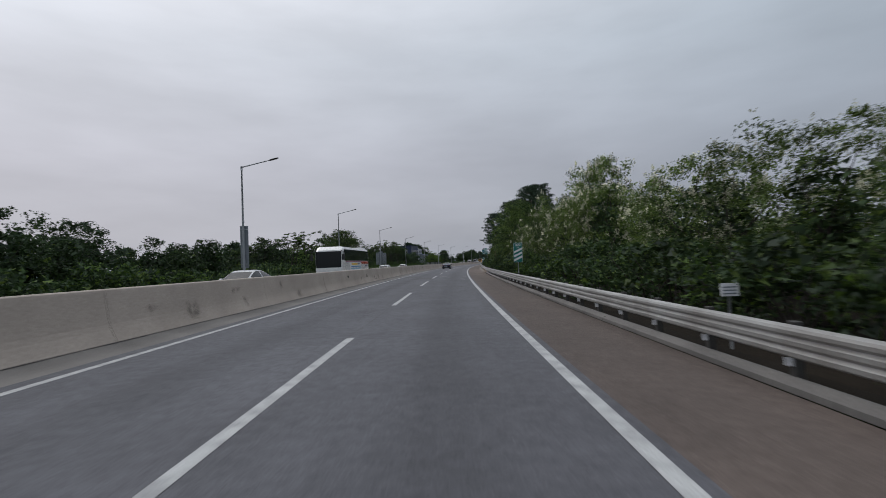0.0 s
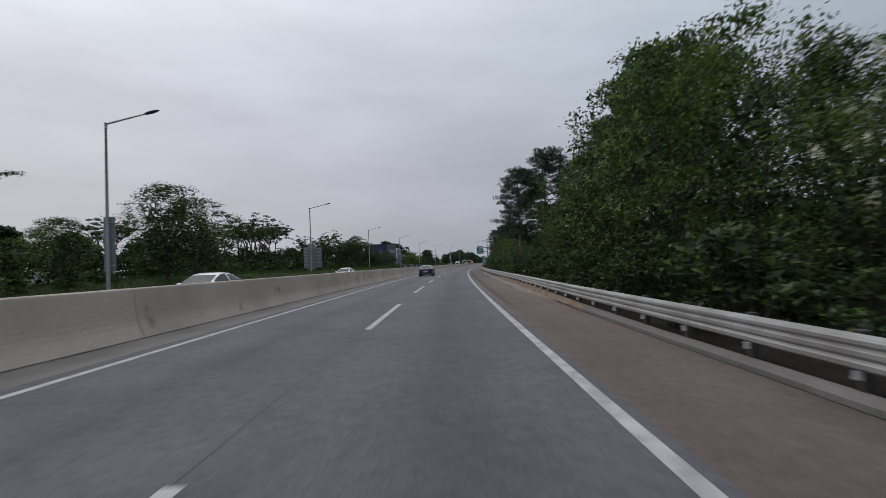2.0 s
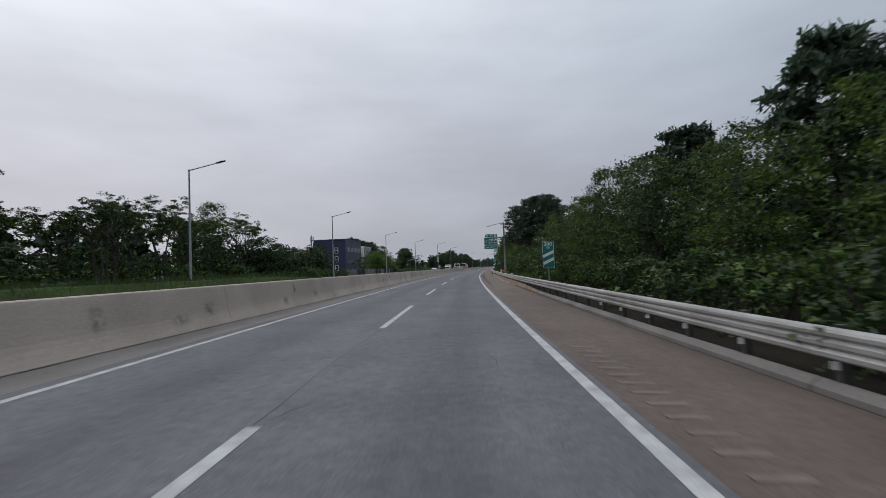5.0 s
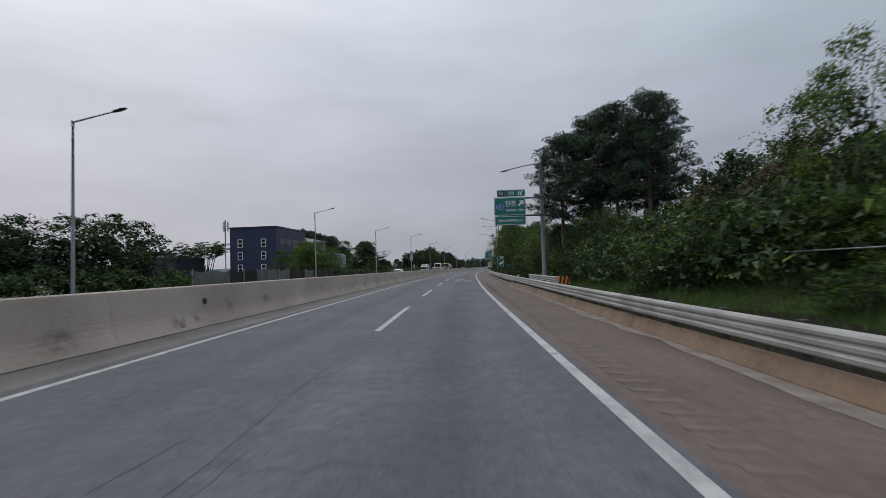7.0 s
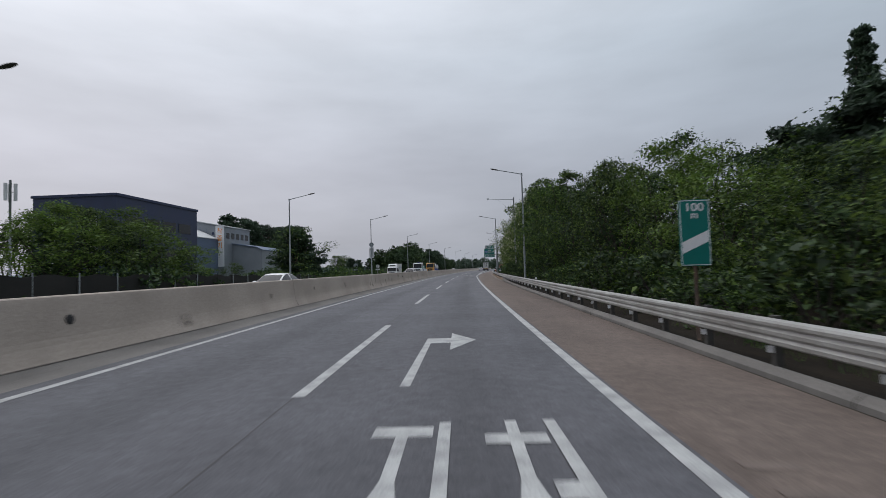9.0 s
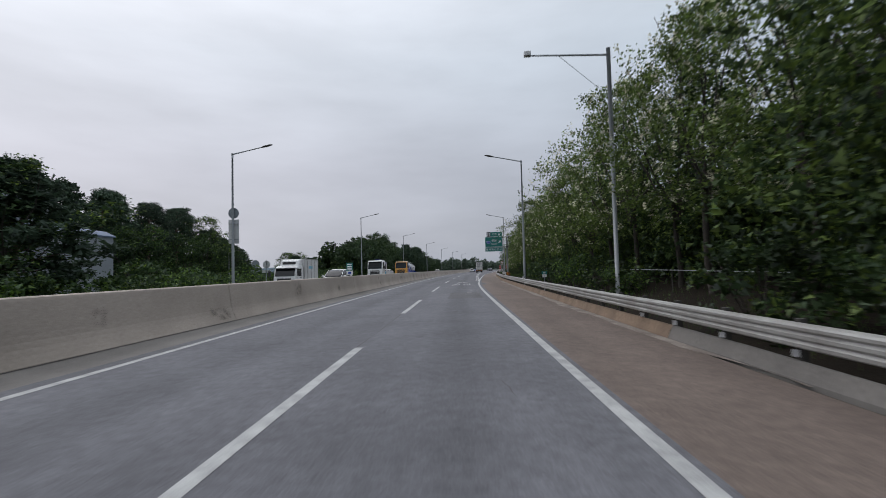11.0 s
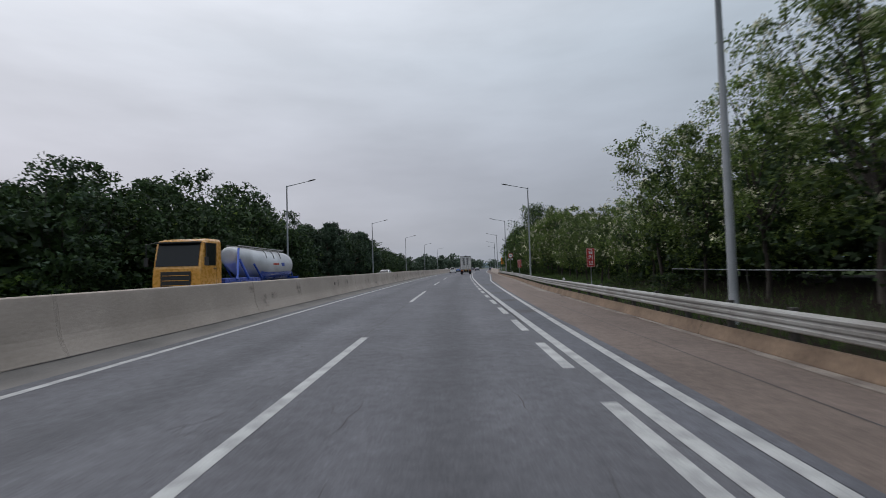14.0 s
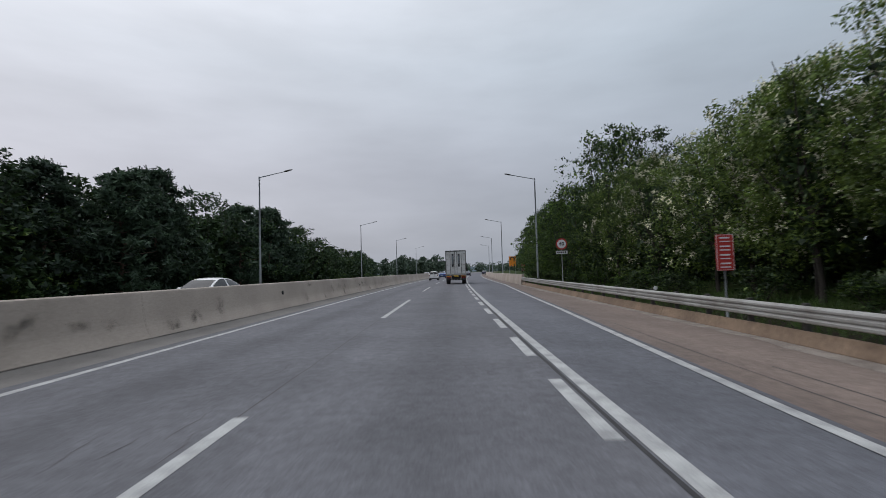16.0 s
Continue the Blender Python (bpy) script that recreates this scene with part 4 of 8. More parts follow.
LOCUST = "leafy green locust tree with clusters of cream flowers"
GREEN = "dense green broadleaf tree on the verge"
DARK = "dark green broadleaf tree in full leaf"
FLAT = "open flat-crowned tree with thin forked stems"
PINE = "tall red pine with a bare trunk and dark crown"
proto = {
    "locust": [broad_tree(LOCUST, 7.0, r, c, 130, 0.092, [M["leaf_a"], M["flower"]], f, b, crown_r=0.115, core=0.0, top_heavy=h) for r, c, f, b, h in ((2.3, 66, 0.13, 0.2, 0), (2.1, 60, 0.10, 0.24, 1.0), (2.5, 66, 0.28, 0.17, 0))],
    "green": [broad_tree(GREEN, 8.0, 2.7, 62, 125, 0.092, [M["leaf_c"], M["leaf_a"]], 0.4, 0.08), broad_tree(GREEN, 8.0, 2.5, 58, 125, 0.092, [M["leaf_a"], M["leaf_b"]], 0.5, 0.10)],
    "green_tall": [broad_tree(GREEN, 11.0, 3.4, 125, 92, 0.118, [M[o], M["leaf_b"]], 0.5, 0.06, crown_r=0.095) for o in ("leaf_c", "leaf_a")],
    "dark": [broad_tree(DARK, 9.0, r, c, 58, 0.19, [M["leaf_b"], M[o]], q, b) for r, c, o, q, b in ((3.4, 56, "leaf_a", 0.1, 0.06), (3.0, 52, "needle", 0.35, 0.08), (3.8, 58, "leaf_a", 0.05, 0.05))],
    "dark_fine": [broad_tree(DARK, 9.0, 3.1, 62, 100, 0.112, [M["leaf_b"], M["leaf_a"]], 0.3, 0.05), broad_tree(DARK, 9.0, 2.8, 58, 100, 0.112, [M["leaf_b"], M["leaf_c"]], 0.25, 0.06)],
    "locust_far": [broad_tree(LOCUST, 7.0, 2.4, 50, 80, 0.135, [M["leaf_a"], M["flower"]], 0.07, 0.10, crown_r=0.13), broad_tree(LOCUST, 7.0, 2.2, 46, 80, 0.135, [M["leaf_a"], M["flower"]], 0.08, 0.14, top_heavy=1.0, crown_r=0.11, core=0.0)],
    "locust_tall": [broad_tree(LOCUST, 11.0, r, c, 104, 0.108, [M["leaf_a"], M["flower"]], f, b, crown_r=0.085, core=0.0) for r, c, f, b in ((3.3, 124, 0.20, 0.26), (3.0, 114, 0.18, 0.24))],
    "pine": [pine_tree(PINE, 13.0, 3.2, 12, 100, 0.07, 0.5), pine_tree(PINE, 13.0, 2.9, 12, 100, 0.07, 0.46)],
    "low_pine": [pine_tree("dense dark pine tree beside the motorway", 9.0, 3.0, 12, 40, 0.16, 0.12)],
    "cone": [pine_tree("slender conical conifer standing above the wood", 14.0, 2.3, 24, 34, 0.12, 0.08, cone=True)],
    "airy": [airy_tree(FLAT, 9.0, 4.0, 7, 60, 0.105, [M["leaf_b"], M["leaf_a"]], 0.35), airy_tree(FLAT, 9.0, 3.3, 6, 60, 0.105, [M["leaf_a"], M["leaf_b"]], 0.5)],
    "rust": [broad_tree("shrubby tree with brown withered foliage", 6.0, 2.2, 44, 110, 0.115, [M["rust"], M["leaf_b"]], 0.4, 0.06)],
    # mostly the dark leaf colour, which imitates shade below the trees
    "shrub": [shrub("green shrub at the foot of the trees", 2.2, w, 34, 58, 0.1, [M["leaf_b"], M["leaf_a"]], q) for w, q in ((1.5, 0.22), (1.7, 0.15))] + [shrub("bright green shrub with small leaves", 2.2, 1.6, 34, 58, 0.1, [M["leaf_c"], M["leaf_b"]], 0.65)],
}
TALL = {"locust": 7.0, "locust_far": 7.0, "locust_tall": 11.0, "green": 8.0, "green_tall": 11.0, "dark": 9.0, "dark_fine": 9.0, "pine": 13.0, "low_pine": 9.0, "cone": 14.0, "airy": 9.0, "rust": 6.0, "shrub": 2.2}
placed = {}


def plant(kind, s, lat, top, wide=1.0, which=None):
    """A tree of a kind with its top at that height over the road."""
    p = proto[kind]
    k = int(rng.integers(len(p))) if which is None else which
    z = ground_z(s, lat)
    f = max(0.2, (top - z) / TALL[kind])
    w = f ** 0.7 * wide * rng.uniform(0.9, 1.15)
    pt = at(s, lat, z - 0.05)
    m = Matrix.LocRotScale(pt, Euler((0, 0, rng.uniform(0, 6.28))), None)
    used = placed.setdefault((kind, k), 0)
    placed[(kind, k)] = 1
    ob = copy_thing(p[k], m) if used else p[k]
    if not used:
        ob.matrix_world = m
    ob.scale = (w, w, f)
    return ob


def thicket(name, label, rows, share_kept=0.6, grow=1.3, only=None):
    """Many far plants joined into one mesh: rows of kind, s, lat, top, width."""
    vs, mi, loops, mats = [], [], [], []
    for kind, s, lat, top, wide in rows:
        src = proto[kind][int(rng.integers(len(proto[kind])))]
        me = [c for c in src.children if c.name.startswith(("crown", "foliage"))][0].data
        n = len(me.vertices)
        co = np.empty(n * 3, np.float32)
        me.vertices.foreach_get("co", co)
        co = co.reshape(-1, 3, 3)
        keep = rng.random(len(co)) < share_kept
        ix = np.empty(len(me.polygons), np.int32)
        me.polygons.foreach_get("material_index", ix)
        co, ix = co[keep], ix[keep]
        mid = co.mean(1, keepdims=True)
        off = (co - mid) * grow
        z = ground_z(s, lat) if abs(lat) < 300 else -3.0
        f = max(0.2, (top - z) / TALL[kind])
        w = f ** 0.7 * wide
        a = rng.uniform(0, 6.28)
        p = at(s, lat, z)
        x = (mid[..., 0] * math.cos(a) - mid[..., 1] * math.sin(a)) * w + p.x
        y = (mid[..., 0] * math.sin(a) + mid[..., 1] * math.cos(a)) * w + p.y
        vs.append((np.stack([x, y, mid[..., 2] * f + p.z], -1) + off).reshape(-1, 3))
        slot = []
        for m in [only] * len(me.materials) if only else me.materials:
            if m not in mats:
                mats.append(m)
            slot.append(mats.index(m))
        mi.append(np.array(slot, np.int32)[ix])
    v, mi = np.concatenate(vs).reshape(-1, 3, 3), np.concatenate(mi)
    me = leaf_mesh(name, v)
    for m in mats:
        me.materials.append(m)
    me.polygons.foreach_set("material_index", mi)
    me.update(calc_edges=True)
    return tagged(new(name, me), label, "vegetation", kind="stuff")


bpy.context.view_layer.update()
RIGHT = ease([(0, 4.2), (8, 4.4), (20, 5.8), (30, 6.2), (40, 6.5), (50, 5.6), (57, 7.4), (62, 9.4), (67, 11.2), (70, 10.8), (74, 8.2), (80, 7.4), (83, 6.6), (86, 5.0), (87.5, 3.0), (106, 3.6), (108, 4.4), (122, 5.0), (133, 6.6), (150, 6.2), (158, 4.9), (163, 4.2), (168, 3.2), (196, 3.6), (199, 5.0), (206, 5.2), (214, 4.6), (219, 4.8), (224, 6.4), (232, 7.6), (240, 8.4), (253, 10.8), (268, 11.2), (283, 10.6), (290, 9.4), (300, 9.3), (313, 10.4), (319, 8), (325, 8.2), (334, 8.9), (339, 8.2), (343, 6.8), (350, 5.4), (360, 5.9), (372, 7.4), (380, 7.6), (387, 8.0), (393, 7.4), (400, 8.0), (407, 9.0), (415, 9.2), (450, 9.0), (600, 9)])


def right_kind(s, row):
    if s < 55 or 262 < s < 400:
        if row == 0 and RIGHT(s) > 8.5:
            return "locust_tall"
        return "locust" if row == 0 else ("locust_far" if rng.random() < 0.6 else "dark_fine")
    if 153 < s < 167 and rng.random() < 0.6:
        return "rust"
    if row:
        return "dark_fine"
    if RIGHT(s) > 8.2:
        return "green_tall"
    return "green" if rng.random() < 0.75 else "dark_fine"


s = 3.0
while s < 440:
    open_gap = 87 < s < 107 or 172 < s < 188 or 199 < s < 212
    step = 2.6 + 0.12 * RIGHT(s)
    if not open_gap:
        plant(right_kind(s, 0), s + rng.uniform(-0.5, 0.5), RAIL_LAT(s) + 4.4 + rng.uniform(-0.6, 0.9), RIGHT(s) * rng.uniform(0.82, 1.04), 1.0, 2 if s < 55 and rng.random() < 0.65 else None)
        if not 163 < s < 199 and (int(s) % 2 == 0 or RIGHT(s) > 7):
            plant(right_kind(s, 1), s + rng.uniform(0, 1.5), RAIL_LAT(s) + 8.6 + rng.uniform(-1, 1.5), RIGHT(s) * (rng.uniform(0.85, 1.02) if 245 < s < 320 or 45 < s < 85 else rng.uniform(0.8, 0.95) if s < 46 else rng.uniform(0.95, 1.2)))
    s += step
for s in np.arange(2, 430, 2.3):
    if 199 < s < 213 or 103.2 < s < 110 or 258 < s < 345 and rng.random() < 0.65 or 345 < s < 395 and rng.random() < 0.8:
        continue
    low = 0.75 if 150 < s < 200 or s > 290 else 1.15
    plant("shrub", s + rng.uniform(-0.6, 0.6), RAIL_LAT(s) + (2.0 if low > 1 else 3.4) + rng.uniform(-0.4, 0.8), ground_z(s, RAIL_LAT(s) + 3) + low * rng.uniform(1.1, 2.0), 1.1)
thicket("undergrowth", "dark tangled undergrowth between the trees", [("shrub", s, RAIL_LAT(s) + 6.6 + rng.uniform(-0.8, 1.0), ground_z(s, RAIL_LAT(s) + 7) + rng.uniform(2.0, 3.4), 1.5) for s in np.arange(4, 430, 3.2) if not 166 < s < 190 and not 198 < s < 214], 0.4, 1.6)
thicket("undergrowth", "dark tangled undergrowth deeper in the wood", [("shrub", s, RAIL_LAT(s) + 11 + rng.uniform(-1.5, 2.0), ground_z(s, RAIL_LAT(s) + 11) + rng.uniform(2.2, 4.0), 2.0) for s in list(np.arange(4, 82, 3.0)) + list(np.arange(130, 166, 3.0)) + list(np.arange(188, 198, 3.0)) + list(np.arange(216, 430, 3.0))], 0.3, 2.1)
# dark foliage added where the wood shows only deep shade
thicket("undergrowth", "dark foliage added to imitate the shade beneath the tall trees", [("dark", s, RAIL_LAT(s) + 8.0 + rng.uniform(-0.8, 1.0), rng.uniform(4.6, 6.4) if s < 346 else rng.uniform(3.2, 4.4), 1.0) for s in np.arange(246, 402, 2.1)], 0.6, 1.0)
thicket("undergrowth", "dark weeds and brambles on the bank under the pines", [("shrub", s, RAIL_LAT(s) + rng.uniform(3.6, 8.6), ground_z(s, RAIL_LAT(s) + 6) + rng.uniform(1.0, 2.3), 1.3) for s in np.arange(158, 199, 0.8)], 0.5, 1.3)
thicket("dry_brush", "brown dry brush on the bank under the pines", [("rust", s, RAIL_LAT(s) + rng.uniform(6.0, 10.5), ground_z(s, RAIL_LAT(s) + 8) + rng.uniform(1.4, 2.6), 1.1) for s in np.arange(163, 196, 0.9)], 0.5, 1.3)
for s, lat, top in ((79, 11.5, 11.0), (71.5, 11.5, 12.4), (75.5, 13.6, 13.2), (95, 7.25, 10.8), (97.5, 10.7, 13.2), (190, 12.8, 12.2), (193, 11.2, 12.4), (195.5, 14.5, 12.0), (197, 8.6, 11.4), (195, 10.4, 12.2), (122, 14.4, 9.0), (119, 14.4, 7.6), (126, 12.0, 7.4)):
    plant("pine", s, lat, top, 1.08 if s > 180 else 1.0)
for s, lat, top in ((212, 13.5, 5.6), (219, 12.5, 6.2), (225, 14, 6.6), (128, 11, 7.4), (138, 11.5, 7.6), (97, 14.8, 8.8)):
    plant("low_pine", s, lat, top)
plant("green", 171.5, 10.6, 7.2, 0.75)
plant("green", 174.0, 11.4, 6.6, 0.7)
plant("cone", 244.0, 32.5, 19.6)
for s, lat, top in ((219.5, 16.0, 8.8), (217.0, 18.5, 8.8), (222.5, 18.0, 9.2), (214.5, 15.5, 8.2), (211.5, 18.0, 7.6), (226.5, 20.0, 9.6)):
    plant("dark_fine" if s > 216 else "green", s, lat, top, 1.2)
for s, lat, top in ((200.5, 15.0, 5.4), (203.5, 18.0, 6.0), (206.0, 21.5, 6.4), (189.0, 9.8, 4.6), (192.5, 8.8, 4.4), (196.0, 10.0, 4.8)):
    plant("dark_fine", s, lat, top, 1.2)
for s, lat in ((201.5, 5.7), (203.2, 5.9), (206.5, 6.2), (209, 6.6), (211.5, 6.2)):
    plant("shrub", s, lat, ground_z(s, lat) + rng.uniform(0.5, 0.95), 1.0)
for s, lat, top in ((158, 11, 6.2), (163, 12, 6.4), (168, 12.5, 6.0), (174, 11.2, 5.2), (177, 12.4, 5.6), (180, 10.8, 4.6), (183, 12.6, 5.2)):
    plant("rust", s, lat, top)
for s, lat in ((214, 17), (206, 22), (210, 26), (110, 26), (100, 30), (118, 34), (190, 21), (194, 20), (198, 19.5), (185, 22), (196, 22), (201, 25), (207, 30), (192, 27), (186, 24), (125, 40), (95, 36), (104, 42), (130, 30), (216, 24)):
    plant("dark", s, lat, (8.6 if 183 < s < 203 else 6.0) + rng.uniform(-1, 1.6))

LEFT = ease([(0, 6), (27, 6.1), (36, 5.5), (47, 4.8), (60, 5.8), (71, 6.4), (80, 6.3), (88, 6.6), (96, 6.0), (102, 5.8), (112, 5.4), (118, 5.4), (122, 5.0), (127, 5.6), (138, 6.2), (150, 7.6), (168, 9.8), (175, 7.0), (180, 5.6), (190, 5.6), (195, 1.8), (207, 1.8), (224, 1.8), (229, 4.8), (232, 6.2), (240, 6.6), (245, 5.6), (249, 3.2), (262, 2.4), (342, 2.4), (344, 8.0), (348, 8.4), (353, 9.0), (359, 10.1), (362, 10.2), (365, 7.6), (367.5, 10.2), (380, 10.6), (383.5, 8.3), (392, 8.6), (397, 9.8), (404, 9.6), (417, 9.4), (432, 9.2), (440, 7.0), (476, 6.2), (520, 7.0), (700, 8)])
s, back = 6.0, []
while s < 470:
    kind = "airy" if (76 < s < 172 and rng.random() < 0.6) or (30 < s < 60 and rng.random() < 0.3) else ("green" if rng.random() < 0.18 else "dark")
    if 392 < s < 425:
        kind = "low_pine" if rng.random() < 0.6 else "dark"
    if 229 < s < 258:
        kind = "green"
    if s > 340 and kind == "green":
        kind = "dark"
    if not 258 < s < 343:
        plant(kind, s, (-27 if s < 340 else -22.0) + rng.uniform(-1.6, 1.2), LEFT(s) * rng.uniform(0.86, 1.05), 1.05)
    if not 190 < s < 343:
        back.append(("dark", s + 2, (-33 if s < 340 else -29) + rng.uniform(-2, 2), LEFT(s) * rng.uniform(0.75, 0.95), 1.0))
    s += (4.2 if s < 340 else 3.0) + 0.1 * LEFT(s)
for s, lat, top, w in ((66.5, -23.6, 7.2, 0.9), (101, -29, 7.8, 1.0), (106, -27.5, 8.2, 1.0), (112.5, -27.2, 7.9, 0.9), (115.5, -31, 9.3, 1.1), (121.5, -30, 9.4, 1.1), (134, -38.5, 12.3, 1.25), (131.5, -28, 7.8, 1.0), (135.8, -25, 8.6, 1.0), (141.8, -21.6, 6.8, 0.9), (146, -24, 7.4, 1.0), (262, -59, 9.8, 1.3), (268, -63, 9.6, 1.2), (255, -62, 8.6, 1.2)):
    plant("airy", s, lat, top, w)
for s, lat, top, w in ((77.6, -19.2, 7.6, 1.4), (84, -21, 7.8, 1.3), (72.0, -21.5, 4.9, 1.1), (88, -22, 6.2, 1.0)):
    plant("green", s, lat, top, w, 1)
for s, lat, top in ((233.5, -25.6, 6.2), (236.5, -26.4, 6.6), (240, -25.4, 6.7), (243.5, -26.2, 6.1), (246, -24.8, 4.6)):
    plant("green", s, lat, top, 1.45)
for s, lat, top in ((176, -27, 6.6), (182, -28, 5.9), (173, -26.5, 6.0)):
    plant("dark", s, lat, top, 1.2)
for s, lat, top in ((187.5, -27.5, 5.6), (192.5, -26, 6.2), (197.2, -26.8, 6.1)):
    plant("dark", s, lat, top, 1.15)
back += [("dark", s, -25.0 + rng.uniform(-1.0, 1.0), LEFT(s) * rng.uniform(0.75, 0.92), 1.0) for s in np.arange(345, 440, 2.2)]
plant("dark_fine", 276, -25.6, 9.0, 1.5)
plant("low_pine", 277.5, -26.6, 8.4, 1.3)
# the pine stand beyond the side road
for s, lat, top in ((317, -60, 15.5), (322, -57, 14.5), (327, -61, 16.2), (331, -56, 14.0), (336, -60, 15.2), (341, -58, 14.6), (346, -61, 15.6), (350, -57, 11.0), (356, -58, 9.6), (361, -60, 9.8), (367, -61, 8.6), (373, -63, 8.2), (378, -64, 6.4)):
    plant("low_pine" if top < 12 or s < 325 else "pine", s, lat, top, 1.25)
for s, lat, top in ((320, -52, 9.5), (326, -52, 10.2), (332, -51, 9.0), (339, -52, 9.6), (344, -54, 13.6), (348, -52, 8.4), (353, -53, 7.6)):
    plant("dark_fine" if s != 344 else "green", s, lat, top, 1.2)
for s, lat, top in ((364, -43, 5.4), (368.5, -45, 5.8), (373, -44, 5.0), (378, -45, 5.4), (383, -42, 6.0)):
    plant("low_pine", s, lat, top, 1.15)
for s, lat, top in ((398, -60, 8.2), (405, -64, 8.6), (412, -62, 8.8), (392, -56, 7.2)):
    plant("green", s, lat, top, 1.3)
thicket("hedge", "dark scrub under the pine stand past the side road", [("dark", s, -63 + rng.uniform(-3, 3), 0.62 * float(np.interp(s, [315, 346, 352, 384], [14, 14, 9.5, 6.0])), 1.2) for s in np.arange(314, 379, 2.6)] + [("shrub", s, -44 + rng.uniform(-4, 3), rng.uniform(1.0, 2.4), 2.0) for s in np.arange(296, 362, 2.4)], 0.4, 1.7)
thicket("wood_edge", "dark green wood behind the roadside trees", back, 0.4, 1.7)
thicket("hedge", "dark tangled scrub under the trees on the far bank", [("shrub", s, -29.0 + rng.uniform(-1.5, 1.0), ground_z(s, -29) + rng.uniform(2.0, 3.4), 1.9) for s in np.arange(58, 180, 2.6)], 0.3, 2.1)
thicket("hedge", "low green scrub beyond the opposite carriageway", [("shrub", s, (-26.0 if 78 < s < 172 else -23.2) + rng.uniform(-1.2, 1.0), rng.uniform(1.3, 2.6) * (1.25 if 78 < s < 172 else 1.0) * (0.55 if 195 < s < 235 else 1.0), 1.5) for s in np.arange(8, 480, 3.0)], 0.3, 1.9)
# woods in the distance, their leaves tinted to imitate haze
far = [("dark", rng.uniform(470, 900), (-1 if rng.random() < 0.55 else 1) * rng.uniform(19, 60), rng.uniform(6.5, 10.5), 1.3) for k in range(110)]
far += [("dark", rng.uniform(820, 1000), rng.uniform(-220, 160), rng.uniform(8, 12), 2.0) for k in range(80)]
thicket("distant_wood", "distant woods along the motorway, greyed by haze in the leaf colour", far, 0.13, 3.8, M["leaf_far"])
# low hills on the horizon, distance haze put into their colour
verts, faces = [], []
for k in range(121):
    a = radians(-75 + 1.25 * k)
    h = 26 + 16 * noise.noise((k * 0.09, 1.5, 0)) + 7 * noise.noise((k * 0.37, 4.5, 0)) + 2.5 * noise.noise((k * 1.3, 7, 0))
    for d, z in ((1750, -6), (1900, h * 0.75), (2050, h), (2300, -6)):
        verts.append((40 + d * math.sin(a), 350 + d * math.cos(a), z))
for k in range(120):
    for q in range(3):
        b = 4 * k + q
        faces.append((b, b + 1, b + 5, b + 4))
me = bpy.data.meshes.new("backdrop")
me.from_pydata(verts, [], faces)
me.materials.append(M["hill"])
tagged(new("backdrop", me), "low wooded hills on the horizon with blue-grey haze in their colour", "hills", kind="structure")
for s, lat, top in ((377.0, 12.0, 8.5), (380.2, 11.8, 8.0), (384.5, 12.6, 8.6)):
    plant("locust", s, lat, top)
plant("dark_fine", 400.5, 12.2, 12.4, 1.0)
plant("dark_fine", 399.0, 14.4, 11.8, 1.05)
plant("dark_fine", 403.0, 13.6, 12.0, 1.05)
for s, out, top in ((24.5, 4.8, 6.9), (27.5, 5.4, 7.3), (31.0, 5.8, 7.3)):
    plant("locust", s, RAIL_LAT(s) + out, top, 0.95, 2)

# ---------------------------------------------------------------- road wear
def wander(s, k):
    return 0.05 * noise.noise((s * 0.09, k, 2.3)) + 0.02 * noise.noise((s * 0.6, k, 6.1))


tagged(ribbon("joint_crack", 332, 430, 0.6, lambda s: [1.795 + wander(s, 1) * 0.4 - 0.022 - 0.03 * max(0.0, noise.noise((s * 0.8, 2, 2))), 1.815 + wander(s, 1) * 0.4 + 0.03 * max(0.0, noise.noise((s * 0.7, 5, 2)))], lambda s, ls: [0.0028, 0.0028], M["crack"]), "wide dark joint beside the solid exit line", "road crack", kind="structure")
tagged(ribbon("shoulder_margin", 298, 470, 1.0, lambda s: [RAMP_LAT(s) + 0.09, RAMP_LAT(s) + 0.22 + 1.6 * wander(s, 4)], lambda s, ls: [fall(s, l) + 0.003 for l in ls], M["asphalt_ramp"]), "strip of grey asphalt outside the edge line", "road shoulder", kind="structure")
for s0, s1, out, k in ((318, 400, 0.9, 12), (338, 372, 1.45, 13)):
    tagged(ribbon("shoulder_crack", s0, s1, 0.6, lambda s: [RAMP_LAT(s) * 0.5 + 0.5 * RAMP_LAT(0.5 * (s0 + s1)) + out + wander(s, k) - 0.012 - 0.012 * noise.noise((s * 1.1, k, 1)), RAMP_LAT(s) * 0.5 + 0.5 * RAMP_LAT(0.5 * (s0 + s1)) + out + wander(s, k) + 0.012 * max(0.1, 0.8 + noise.noise((s * 0.4, k, 3)))], lambda s, ls: [fall(s, l) + 0.0035 for l in ls], M["joint"]), "thin dark seam running along the shoulder", "road crack", kind="structure")


